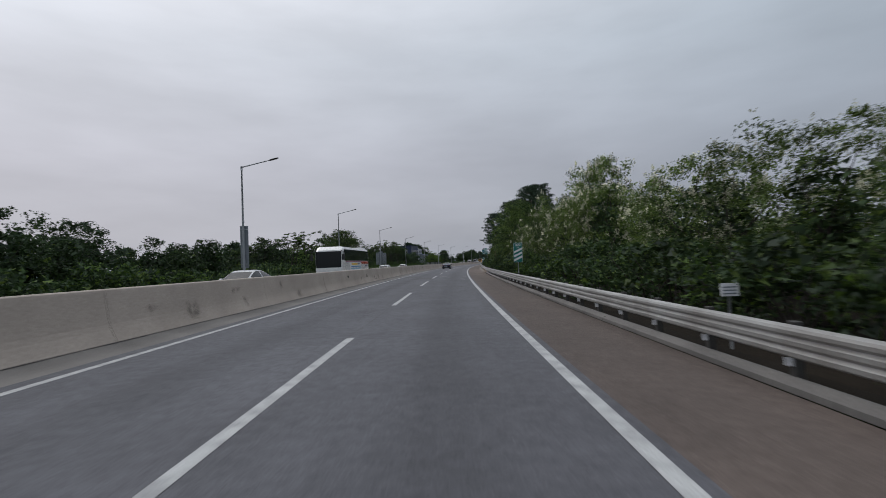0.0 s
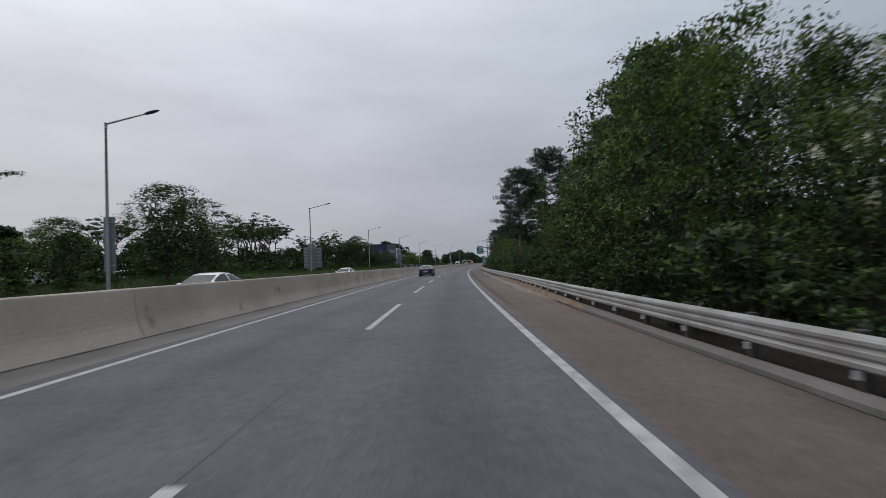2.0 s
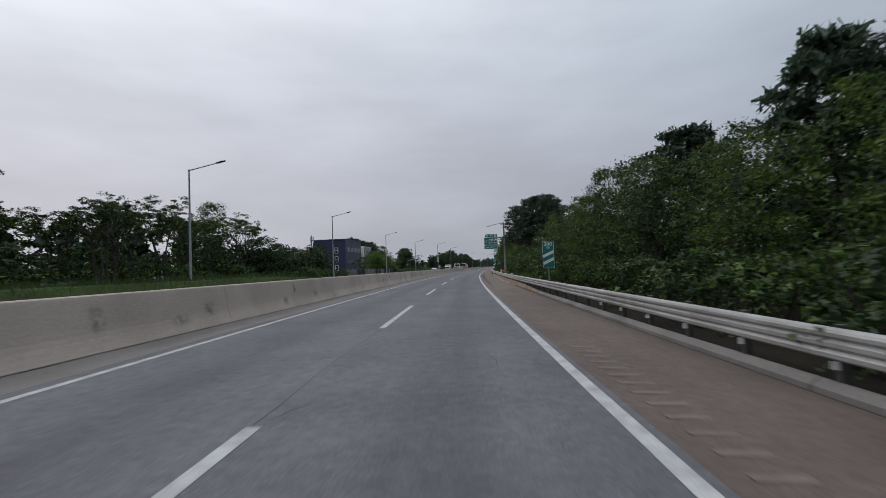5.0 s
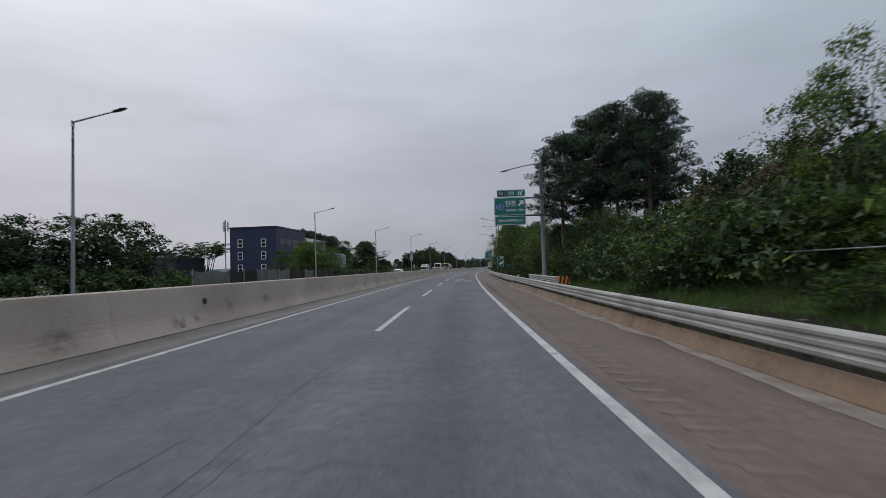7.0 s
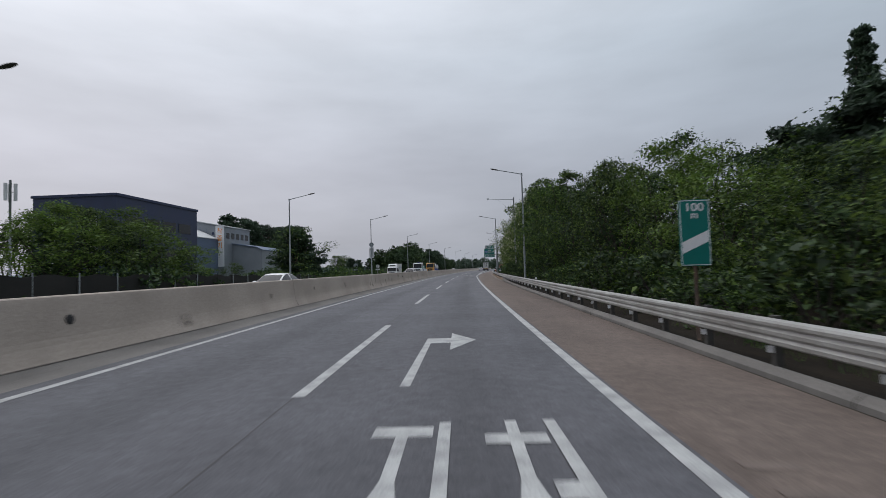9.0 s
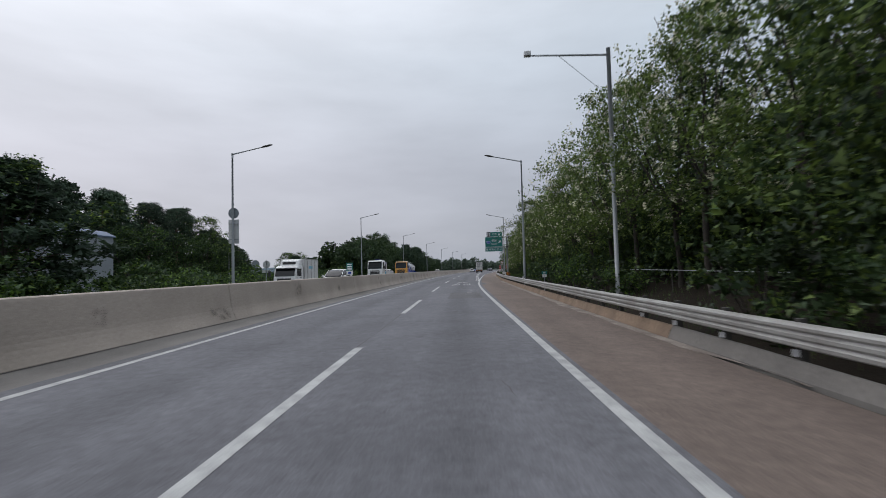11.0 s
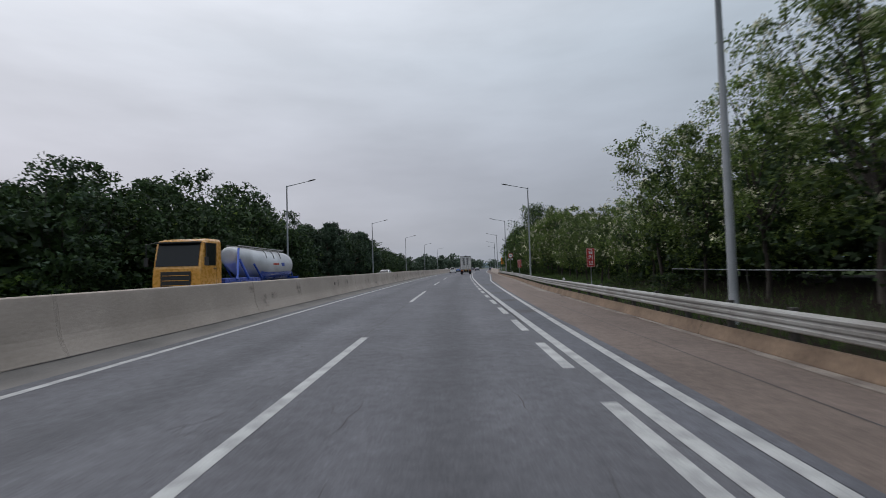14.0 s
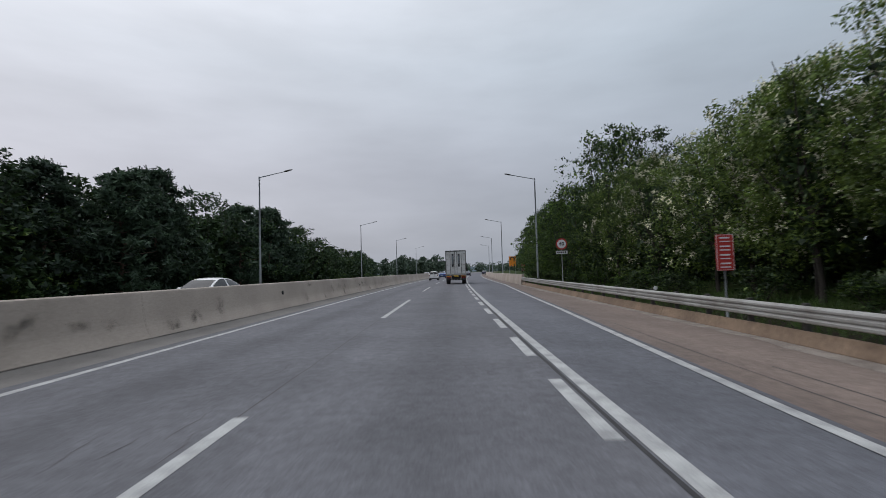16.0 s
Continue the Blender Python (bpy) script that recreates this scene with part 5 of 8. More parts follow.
def shape_on_road(name, outlines, s0, lat0, material, label="", parent=None, z=0.005):
    """Flat painted shapes: outlines of (right, ahead) points round a place on the road."""
    bm = bmesh.new()
    uvl = bm.loops.layers.uv.new("UVMap")
    for n_o, o in enumerate(outlines):
        f = bm.faces.new([bm.verts.new(at(s0 + y, lat0 + x, fall(s0 + y, lat0 + x) + z)) for x, y in o])
        for lp, (x, y) in zip(f.loops, o):
            lp[uvl].uv = (lat0 + x, s0 + y)
    bmesh.ops.recalc_face_normals(bm, faces=bm.faces[:])
    for f in bm.faces:
        if f.normal.z < 0:
            f.normal_flip()
    bmesh.ops.triangulate(bm, faces=[f for f in bm.faces if len(f.verts) > 4])
    if parent:
        return part(name, bm, material, parent)
    return tagged(mesh_ob(name, bm, material), label, "road marking", kind="structure")


def bar(x0, y0, x1, y1, w0, w1=None):
    """A slanted stroke, w wide across the road."""
    w1 = w1 or w0
    return [(x0 - w0 / 2, y0), (x0 + w0 / 2, y0), (x1 + w1 / 2, y1), (x1 - w1 / 2, y1)]


JIN = [[(-0.86, 3.5), (-0.34, 3.5), (-0.34, 3.75), (-0.86, 3.75)], bar(-0.60, 3.5, -0.60, 2.5, 0.105), bar(-0.82, 1.25, -0.60, 2.7, 0.095), bar(-0.40, 1.25, -0.60, 2.7, 0.095), bar(-0.25, 1.2, -0.24, 3.85, 0.105), [(-0.88, 0), (-0.2, 0), (-0.2, 0.25), (-0.76, 0.25), (-0.76, 1.05), (-0.88, 1.05)]]
CHEON = [[(0.10, 3.3), (0.62, 3.3), (0.62, 3.52), (0.10, 3.52)], bar(0.35, 2.5, 0.35, 3.85, 0.105), bar(0.15, 1.2, 0.35, 2.7, 0.095), bar(0.56, 1.2, 0.35, 2.7, 0.095), bar(0.74, 1.2, 0.70, 3.85, 0.105), [(0.50, 2.35), (0.70, 2.35), (0.70, 2.6), (0.50, 2.6)], [(0.12, 0), (0.80, 0), (0.80, 0.25), (0.25, 0.25), (0.25, 1.05), (0.12, 1.05)]]
ARROW = [[(-0.60, 0), (-0.47, 0), (-0.42, 3.4), (-0.42, 3.9), (-0.52, 3.9)], [(-0.42, 3.3), (-0.04, 3.3), (-0.04, 3.9), (-0.42, 3.9)], [(-0.04, 2.5), (0.45, 3.6), (-0.04, 4.6)]]
for s0 in (205.55, 291.6):
    w = thing("road_lettering", Matrix(), "white painted place name on the lane", "road marking", kind="structure")
    off = 0.15 if s0 < 250 else 0.0
    for n_o, o in enumerate(JIN + CHEON):
        shape_on_road("stroke", [o], s0, off, M["paint"], parent=w, z=0.003 + 0.0012 * n_o)
    for n_o, o in enumerate(ARROW):
        shape_on_road("turn_arrow", [o], s0 + 5.25, off - 0.24 if off else 0.09, M["paint"], parent=w, z=0.003 + 0.0012 * n_o)


def blot(w, h, n=14):
    """An uneven round stain."""
    return [(w / 2 * q * math.cos(a), h / 2 * q * math.sin(a)) for a, q in ((6.2832 * k / n, random.uniform(0.55, 1.1)) for k in range(n))]


def ragged(w, h, n=6):
    o = []
    for k in range(n):
        o.append((-w / 2 + w * k / (n - 1), -h / 2 + random.uniform(-0.05, 0.05)))
    for k in range(n):
        o.append((w / 2 - w * k / (n - 1), h / 2 + random.uniform(-0.05, 0.05)))
    return o


for s0, lat, w, h in ((42.3, -2.75, 1.9, 2.7), (47.3, -3.5, 3.0, 1.6), (340.0, 2.33, 0.62, 1.2), (335.0, 2.45, 0.8, 1.0), (357.9, 2.66, 1.2, 1.6), (346.0, 2.5, 1.0, 1.6), (275.9, 0.31, 1.7, 5.4), (25.6, 0.55, 0.55, 0.9)):
    tagged(shape_on_road("road_patch", [ragged(w, h)], s0, lat, M["patch"], "darker repaired patch in the asphalt", z=0.003), category="road patch")
tagged(shape_on_road("road_patch", [[(-0.1, -3), (0.25, -2.2), (0.35, -0.5), (0.2, 1), (0.25, 2.5), (0.0, 3.2), (-0.12, 1)]], 295.5, 2.0, M["patch"], "dark worn asphalt on the shoulder", z=0.003), category="road patch")
for s0, s1 in ((-20, 45), (46, 130), (140, 300), (304, 420)):
    tagged(ribbon("joint_crack", s0, s1, 0.5, lambda s: [-1.84 + 0.06 * noise.noise((s * 0.3, 0, 9)) + 0.03 * noise.noise((s * 1.4, 5, 9)) - 0.008 - 0.010 * noise.noise((s * 2, 3, 1)), -1.84 + 0.06 * noise.noise((s * 0.3, 0, 9)) + 0.03 * noise.noise((s * 1.4, 5, 9)) + 0.012 * max(0.15, 0.7 + 1.2 * noise.noise((s * 0.5, 8, 1)))], lambda s, ls: [0.002, 0.002], M["joint"]), "dark cracked joint between the two lanes", "road crack", kind="structure")
for k in range(56):
    s0, l0, wid = random.uniform(8, 400), random.uniform(-5.0, 1.2), random.uniform(0.5, 2.4)
    pts = [(l0 + wid * j / 9, s0 + 0.5 * noise.noise((j * 0.7, k, 3))) for j in range(10)]
    bm = bmesh.new()
    vs = [[bm.verts.new(at(y + d, x, fall(y, x) + 0.0025)) for d in (-0.006 - 0.01 * random.random(), 0.006)] for x, y in pts]
    for a, b in zip(vs, vs[1:]):
        bm.faces.new((a[0], b[0], b[1], a[1]))
    tagged(mesh_ob("road_crack", bm, M["joint"]), "thin dark crack across the lane", "road crack", kind="structure")
for k in range(7):
    s0, l0 = random.uniform(10, 400), random.uniform(-4.8, -2.4)
    bm = bmesh.new()
    pts = [(l0 + 0.5 * noise.noise((j * 0.5, k, 6)), s0 + 0.9 * j) for j in range(12)]
    vs = [[bm.verts.new(at(y, x + d, 0.0025)) for d in (-0.007, 0.006 + 0.006 * noise.noise((y, k, 2)))] for x, y in pts]
    for a, b in zip(vs, vs[1:]):
        bm.faces.new((a[0], a[1], b[1], b[0]))
    tagged(mesh_ob("road_crack", bm, M["joint"]), "thin dark crack along the lane", "road crack", kind="structure")
for s0, lat, w, h in ((278.85, 0.55, 0.3, 0.5), (278.8, 1.1, 0.22, 0.4), (280.8, 0.5, 0.22, 0.3), (281.4, 0.7, 0.3, 0.35), (281.5, 1.15, 0.25, 0.3), (39.5, 0.9, 0.3, 0.35), (36.0, 1.05, 0.35, 0.4), (45.0, -1.1, 0.4, 1.0), (46.3, -0.75, 0.35, 0.7), (44.2, -0.35, 0.35, 0.7), (45.6, 1.2, 0.3, 1.5), (47.8, -1.2, 0.4, 0.6)):
    tagged(shape_on_road("worn_mark", [blot(w * 1.2, h * 0.9)], s0, lat, M["worn_paint"], "worn remains of white paint on the lane", z=0.0045), category="road marking")
for s0, lat, w, h in ((88.2, 3.8, 0.35, 0.5), (86.6, 3.85, 0.4, 0.45), (84.6, 3.4, 0.3, 0.4), (101.2, 3.75, 0.45, 0.4), (97.5, 3.7, 0.35, 0.5), (300.5, 4.1, 0.3, 0.8)):
    tagged(shape_on_road("rust_stain", [blot(w, h)], s0, lat, M["rust_stain"], "rusty patch of wet dirt in the gutter", z=0.009), category="stain")
# short ragged cracks beside the worn joint and in the wheel tracks
bm = bmesh.new()
for k in range(620):
    s0 = random.uniform(5, 400)
    wear = 0.5 + 0.5 * noise.noise((s0 * 0.04, 2, 2)) + (0.35 if s0 > 295 else 0.0)
    if random.random() > wear:
        continue
    l0 = random.gauss(-2.05, 0.28) if random.random() < 0.65 else random.choice((-4.4, -2.9, -0.75, 0.75)) + random.gauss(0, 0.2)
    run, drift = random.uniform(0.25, 1.3), random.uniform(-0.35, 0.35)
    pts = [(l0 + drift * j / 4 + random.gauss(0, 0.02), s0 + run * j / 4) for j in range(5)]
    vs = [[bm.verts.new(at(y, x + d, 0.0022)) for d in (-q, q)] for (x, y), q in zip(pts, (0.001, 0.005, 0.006, 0.005, 0.001))]
    for a, b in zip(vs, vs[1:]):
        bm.faces.new((a[0], a[1], b[1], b[0]))
tagged(mesh_ob("crack_web", bm, M["joint"]), "short ragged dark cracks in the worn asphalt", "road crack", kind="stuff")
# rumble grooves beside the edge line
rumble = thing("rumble_strip", Matrix(), "shallow rumble grooves in the shoulder beside the edge line", "rumble strip", kind="structure")
for n in range(290):
    s0 = (60 + 0.42 * n) if n < 150 else (150 + 0.42 * (n - 150))
    ob = shape_on_road("groove", [[(-0.2, -0.06), (0.2, -0.06), (0.2, 0.06), (-0.2, 0.06)]], s0, 2.18, M["groove"], parent=rumble, z=0.003)
# smudges and lifting holes on the barrier
def barrier_lat(z):
    return float(np.interp(z, [l[1] for l in toe[1:]], [l[0] for l in toe[1:]]))


for k in range(130):
    s0, zt, w = random.uniform(0, 420), random.uniform(0.5, 1.12), random.uniform(0.3, 1.1)
    bm = bmesh.new()
    uvl = bm.loops.layers.uv.new("UVMap")
    hgt, lean = random.uniform(0.25, 0.75), random.uniform(-0.15, 0.15)
    zs = [max(0.17, zt - hgt * j / 6) for j in range(7)]
    vs = [[bm.verts.new(at(s0 + d + lean * j / 6, barrier_lat(z) + 0.014, z)) for d in (-w / 2, w / 2)] for j, z in enumerate(zs)]
    for j, (a, b) in enumerate(zip(vs, vs[1:])):
        if (a[0].co - b[0].co).length < 1e-4:
            continue
        f = bm.faces.new((a[0], a[1], b[1], b[0]))
        for lp, uv in zip(f.loops, ((0, j / 6), (1, j / 6), (1, (j + 1) / 6), (0, (j + 1) / 6))):
            lp[uvl].uv = uv
    part("smudge", bm, M["smudge"], barrier)
for s0 in (29.7, 106.2, 171.4, 213.0, 301.4, 346.6, 256, 385):
    bm = bmesh.new()
    tube(bm, [(-0.03, 0, 0), (0.03, 0, 0), (0.045, 0, 0)], [0.085, 0.085, 0.06], 14)
    ob = part("round_marker", bm, M["crack"] if int(s0) % 2 else M["pale"], barrier, "small round marker on the barrier")
    ob.matrix_world = stand(s0, barrier_lat(0.73), 0.73)

# ---------------------------------------------------------------- signs
def letters(name, body, height, material, parent, x, y, z, label="", stretch=1.0):
    """Words of the built-in font on a plate that faces -y, each character a part of its own."""
    wide = sum(GLYPH[c][1] for c in body)
    cursor = x - wide * height * stretch / 2
    for ch in body:
        if GLYPH[ch][0]:
            if (ch, material.name) not in INKED:
                me = GLYPH[ch][0].copy()
                me.name = name
                me.materials.clear()
                me.materials.append(material)
                INKED[(ch, material.name)] = me
            ob = new(name, INKED[(ch, material.name)])
            ob.parent = parent
            ob.matrix_local = Matrix.Translation((cursor, y, z)) @ Euler((radians(90), 0, 0)).to_matrix().to_4x4() @ Matrix.Diagonal((stretch * height, height, 1, 1))
            if label:
                ob["label"] = label
        cursor += GLYPH[ch][1] * height * stretch


def panel(name, x0, x1, z0, z1, y, mat, parent, label="", r=0.04, depth=0.012):
    """A flat plate with rounded corners, facing -y."""
    bm = bmesh.new()
    o = []
    for cx, cz, a0 in ((x1 - r, z1 - r, 0), (x0 + r, z1 - r, 90), (x0 + r, z0 + r, 180), (x1 - r, z0 + r, 270)):
        for k in range(4):
            a = radians(a0 + 30 * k)
            o.append((cx + r * math.cos(a), cz + r * math.sin(a)))
    plate(bm, o, y, depth)
    return part(name, bm, M[mat], parent, label)


def framed(name, x0, x1, z0, z1, y, mat, parent, rim=0.025, label=""):
    p = panel(name, x0, x1, z0, z1, y, mat, parent, label, 0.05, 0.02)
    bm = bmesh.new()
    for a, b, c, d in ((x0 + rim, x1 - rim, z1 - 2 * rim, z1 - rim), (x0 + rim, x1 - rim, z0 + rim, z0 + 2 * rim), (x0 + rim, x0 + 2 * rim, z0 + 2 * rim, z1 - 2 * rim), (x1 - 2 * rim, x1 - rim, z0 + 2 * rim, z1 - 2 * rim)):
        box(bm, a, b, y - 0.004, y, c, d)
    part("border", bm, M["white"], p)
    return p


def post_of(parent, x, y, z1, r=0.04, mat="pole", z0=-0.4):
    bm = bmesh.new()
    tube(bm, [(x, y, z0), (x, y, z1)], r, 10)
    return part("post", bm, M[mat], parent, smooth=True)


def countdown(s, lat, count, w, z0, z1):
    g = ground_z(s, lat)
    t = thing("countdown_sign", stand(s, lat, 0), "green exit countdown sign with %d white slanted stripe%s on a post" % (count, "s" if count > 1 else ""), "traffic sign", "exit countdown signs")
    post_of(t, 0, 0.05, z0 + 0.4, 0.035, "bark_pine" if count == 1 else "pole", g - 0.3)
    p = framed("plate", -w / 2, w / 2, z0, z1, 0, "green", t, 0.012)
    h = z1 - z0
    letters("digit", "%d00" % count, h * 0.17, M["white"], p, 0, -0.004, z1 - h * 0.12, stretch=1.15)
    letters("unit", "m", h * 0.15, M["white"], p, 0, -0.004, z1 - h * 0.235)
    for k in range(count):
        c = {3: (0.60, 0.40, 0.20), 2: (0.52, 0.26), 1: (0.36,)}[count][k] * h + z0
        th = h * (0.055 if count > 1 else 0.085)
        bm = bmesh.new()
        q = w / 2 - 0.035
        plate(bm, [(-q, c - th - 0.2 * w), (q, c - th + 0.2 * w), (q, c + th + 0.2 * w), (-q, c + th - 0.2 * w)], -0.005, 0.006)
        part("stripe", bm, M["white"], p)
    return t


countdown(28.2, 4.35, 3, 0.56, 1.25, 2.48)
countdown(139.0, 4.6, 2, 0.60, 1.2, 2.6)
countdown(214.0, 4.5, 1, 0.56, 1.33, 2.57)


def exit_arrow(parent, x, z, size):
    bm = bmesh.new()
    k = size
    plate(bm, [(-0.5 * k, -0.32 * k), (-0.32 * k, -0.5 * k), (0.12 * k, -0.06 * k), (0.36 * k, -0.3 * k), (0.42 * k, 0.42 * k), (-0.3 * k, 0.36 * k), (-0.06 * k, 0.12 * k)], 0, 0.004)
    ob = part("arrow", bm, M["white"], parent)
    ob.matrix_local = pose(x, -0.168, z)


def route_badge(parent, x, z, r):
    bm = bmesh.new()
    plate(bm, [(r * 1.25 * math.cos(a * 0.2618), r * 0.85 * math.sin(a * 0.2618)) for a in range(24)], -0.005, 0.004)
    ob = part("route_badge", bm, M["white"], parent)
    ob.matrix_local = pose(x, -0.161, z)
    bm = bmesh.new()
    plate(bm, [(r * 1.15 * math.cos(a * 0.2618), r * 0.75 * math.sin(a * 0.2618)) for a in range(24)], -0.008, 0.004)
    part("badge_face", bm, M["blue"], ob)
    letters("digit", "21", r * 1.0, M["white"], ob, 0, -0.010, 0)


def guide_sign(s, pole_lat, x0, x1, zs, pole_top, distance, towns, lamp_arm):
    """A cantilevered direction sign. x0, x1: the board from the pole; zs: the edges of its three panels."""
    t = thing("direction_sign", stand(s, pole_lat, 0), "green motorway exit sign in three panels on a grey cantilever pole", "traffic sign", "direction signs")
    bm = bmesh.new()
    tube(bm, [(0, 0, -0.3), (0, 0, 0.4), (0, 0, pole_top)], [0.165, 0.155, 0.115], 14)
    part("pole", bm, M["pole"], t, smooth=True)
    for z in ((zs[1] + zs[2]) / 2, zs[4] - 0.1):
        bm = bmesh.new()
        tube(bm, [(0.3, 0.0, z), (x0 + 0.3, 0.0, z)], 0.06, 8)
        box(bm, -0.19, 0.19, -0.16, 0.16, z - 0.07, z + 0.07, 0.02)
        part("arm", bm, M["post"], t)
    mid, w = (x0 + x1) / 2, x1 - x0
    low = framed("lower_panel", x0, x1, zs[0], zs[1], -0.16, "green", t)
    h = zs[1] - zs[0]
    letters("character", towns, min(h * 0.52, 0.92 * w / len(towns.replace(" ", ""))), M["white"], low, mid, -0.164, (zs[0] + zs[1]) / 2 - 0.02)
    main = framed("main_panel", x0, x1, zs[2], zs[3], -0.16, "green", t)
    h = zs[3] - zs[2]
    big, small, tz, lz, az, asz = (0.34, 0.21, 0.63, 0.29, 0.66, 0.36) if distance else (0.27, 0.2, 0.6, 0.31, 0.51, 0.3)
    letters("character", "진천", h * big, M["white"], main, mid + 0.02 * w, -0.164, zs[2] + h * tz)
    letters("character", "Jincheon", h * small, M["white"], main, mid + 0.03 * w, -0.164, zs[2] + h * lz, stretch=0.78)
    if distance:
        letters("character", distance, h * 0.2, M["white"], main, x1 - 0.16 * w, -0.164, zs[2] + h * 0.27, stretch=0.85)
    route_badge(main, x0 + 0.19 * w, zs[2] + h * 0.48, h * 0.17)
    exit_arrow(main, x1 - 0.145 * w, zs[2] + h * az, h * asz)
    top = framed("upper_panel", x0 + 0.1 * w, x1, zs[4], zs[5], -0.16, "green", t, 0.015)
    h = zs[5] - zs[4]
    box_w = 0.22 * w
    panel("exit_number", x0 + 0.1 * w + 0.02, x0 + 0.1 * w + 0.02 + box_w, zs[4] + 0.03, zs[5] - 0.03, -0.168, "black", top, "black exit number plate", 0.02, 0.006)
    letters("digit", "32", h * 0.72, M["white"], top, x0 + 0.1 * w + 0.02 + box_w / 2, -0.172, (zs[4] + zs[5]) / 2)
    letters("character", "진천", h * 0.5, M["white"], top, mid + 0.05 * w, -0.164, (zs[4] + zs[5]) / 2)
    bm = bmesh.new()
    zc = (zs[4] + zs[5]) / 2
    plate(bm, [(-0.17, -0.16), (-0.06, -0.16), (-0.04, 0.16), (-0.09, 0.16)], -0.166, 0.004)
    plate(bm, [(0.0, -0.16), (0.11, -0.16), (0.09, 0.0), (0.2, 0.14), (0.12, 0.16), (0.0, 0.02)], -0.166, 0.004)
    part("exit_symbol", bm, M["white"], top).matrix_local = pose(x1 - 0.16 * w, 0, zc)
    if lamp_arm:
        bm = bmesh.new()
        tube(bm, [(0, 0, pole_top - 0.05), (-1.1, 0, pole_top - 0.2), (-2.2, 0, pole_top - 0.44)], [0.055, 0.045, 0.035], 8)
        part("lamp_arm", bm, M["pole"], t, smooth=True)
        bm = bmesh.new()
        bmesh.ops.create_uvsphere(bm, u_segments=12, v_segments=6, radius=1.0)
        for v in bm.verts:
            v.co = Vector((-2.42 + v.co.x * 0.36, v.co.y * 0.16, pole_top - 0.49 + v.co.x * 0.07 + v.co.z * 0.07))
        part("luminaire", bm, M["signback"], t, "grey lamp head", smooth=True)
    return t


guide_sign(191, 5.74, 2.52 - 5.74, 4.62 - 5.74, (4.15, 4.76, 4.80, 6.02, 6.06, 6.52), 8.35, "150m", "꽃동네·충북혁신도시", True)
guide_sign(318.8, 6.15, 3.03 - 6.15, 5.5 - 6.15, (3.82, 4.42, 4.46, 5.93, 5.95, 6.63), 5.8, "", "충 북 혁 신 도 시", False)


def warning_board(s, lat, z0, z1, word, label):
    t = thing("warning_sign", stand(s, lat, 0), label, "traffic sign", "red warning boards")
    g = ground_z(s, lat)
    post_of(t, 0, 0.05, z0 + 0.1, 0.03, "pole", g - 0.3)
    w = 0.46
    p = framed("plate", -w / 2, w / 2, z0, z1, 0, "red", t, 0.012)
    if word:
        for k, ch in enumerate(word):
            letters("letter", ch, (z1 - z0) * 0.27, M["white"], p, 0, -0.004, z1 - (z1 - z0) * (0.2 + 0.3 * k))
    else:
        for k in range(4):
            bm = bmesh.new()
            zc = z1 - (z1 - z0) * (0.15 + 0.235 * k)
            box(bm, -0.13, 0.13, -0.006, 0.0, zc + 0.03, zc + 0.07)
            box(bm, -0.13, 0.13, -0.006, 0.0, zc - 0.06, zc - 0.03)
            part("lettering", bm, M["white"], p)
    return t


warning_board(347, 7.8, 1.24, 2.32, "급커브", "red board with white upright lettering on a thin post")
warning_board(377.5, 7.48, 1.24, 2.18, "", "red board with pale upright lettering on a thin post")
warning_board(430, 9.6, 1.2, 2.2, "", "red board with pale upright lettering on a thin post")

t = thing("speed_limit_sign", stand(400, 8.45, 0), "round white speed limit sign with a red rim", "traffic sign")
post_of(t, 0, 0.04, 3.4, 0.03, "pole", ground_z(400, 8.45) - 0.3)
bm = bmesh.new()
plate(bm, [(0.42 * math.cos(a * 0.2094), 3.2 + 0.42 * math.sin(a * 0.2094)) for a in range(30)], 0, 0.015)
disc = part("disc", bm, M["red"], t)
bm = bmesh.new()
plate(bm, [(0.32 * math.cos(a * 0.2094), 3.2 + 0.32 * math.sin(a * 0.2094)) for a in range(30)], -0.005, 0.004)
part("face", bm, M["white"], disc)
letters("digit", "40", 0.38, M["black"], disc, 0, -0.008, 3.2)
pl = panel("lower_plate", -0.4, 0.4, 2.48, 2.7, 0, "white", t, "white plate with dark lettering", 0.02)
bm = bmesh.new()
for k in range(5):
    box(bm, -0.34 + 0.14 * k, -0.24 + 0.14 * k, -0.004, 0.0, 2.53, 2.65)
part("lettering", bm, M["black"], pl)

t = thing("turn_board", stand(446, 9.8, 0), "orange board with a dark curved arrow", "traffic sign")
post_of(t, -0.5, 0.05, 2.4, 0.04, "pole", -0.3)
post_of(t, 0.5, 0.05, 2.4, 0.04, "pole", -0.3)
p = framed("plate", -0.6, 0.6, 2.0, 3.7, 0, "orange", t, 0.02)
bm = bmesh.new()
for k in range(10):
    a0, a1 = radians(200 - 25 * k), radians(200 - 25 * (k + 1))
    plate(bm, [(0.28 * math.cos(a0), 3.2 + 0.28 * math.sin(a0)), (0.45 * math.cos(a0), 3.2 + 0.45 * math.sin(a0)), (0.45 * math.cos(a1), 3.2 + 0.45 * math.sin(a1)), (0.28 * math.cos(a1), 3.2 + 0.28 * math.sin(a1))], -0.006, 0.005)
part("arrow", bm, M["black"], p)


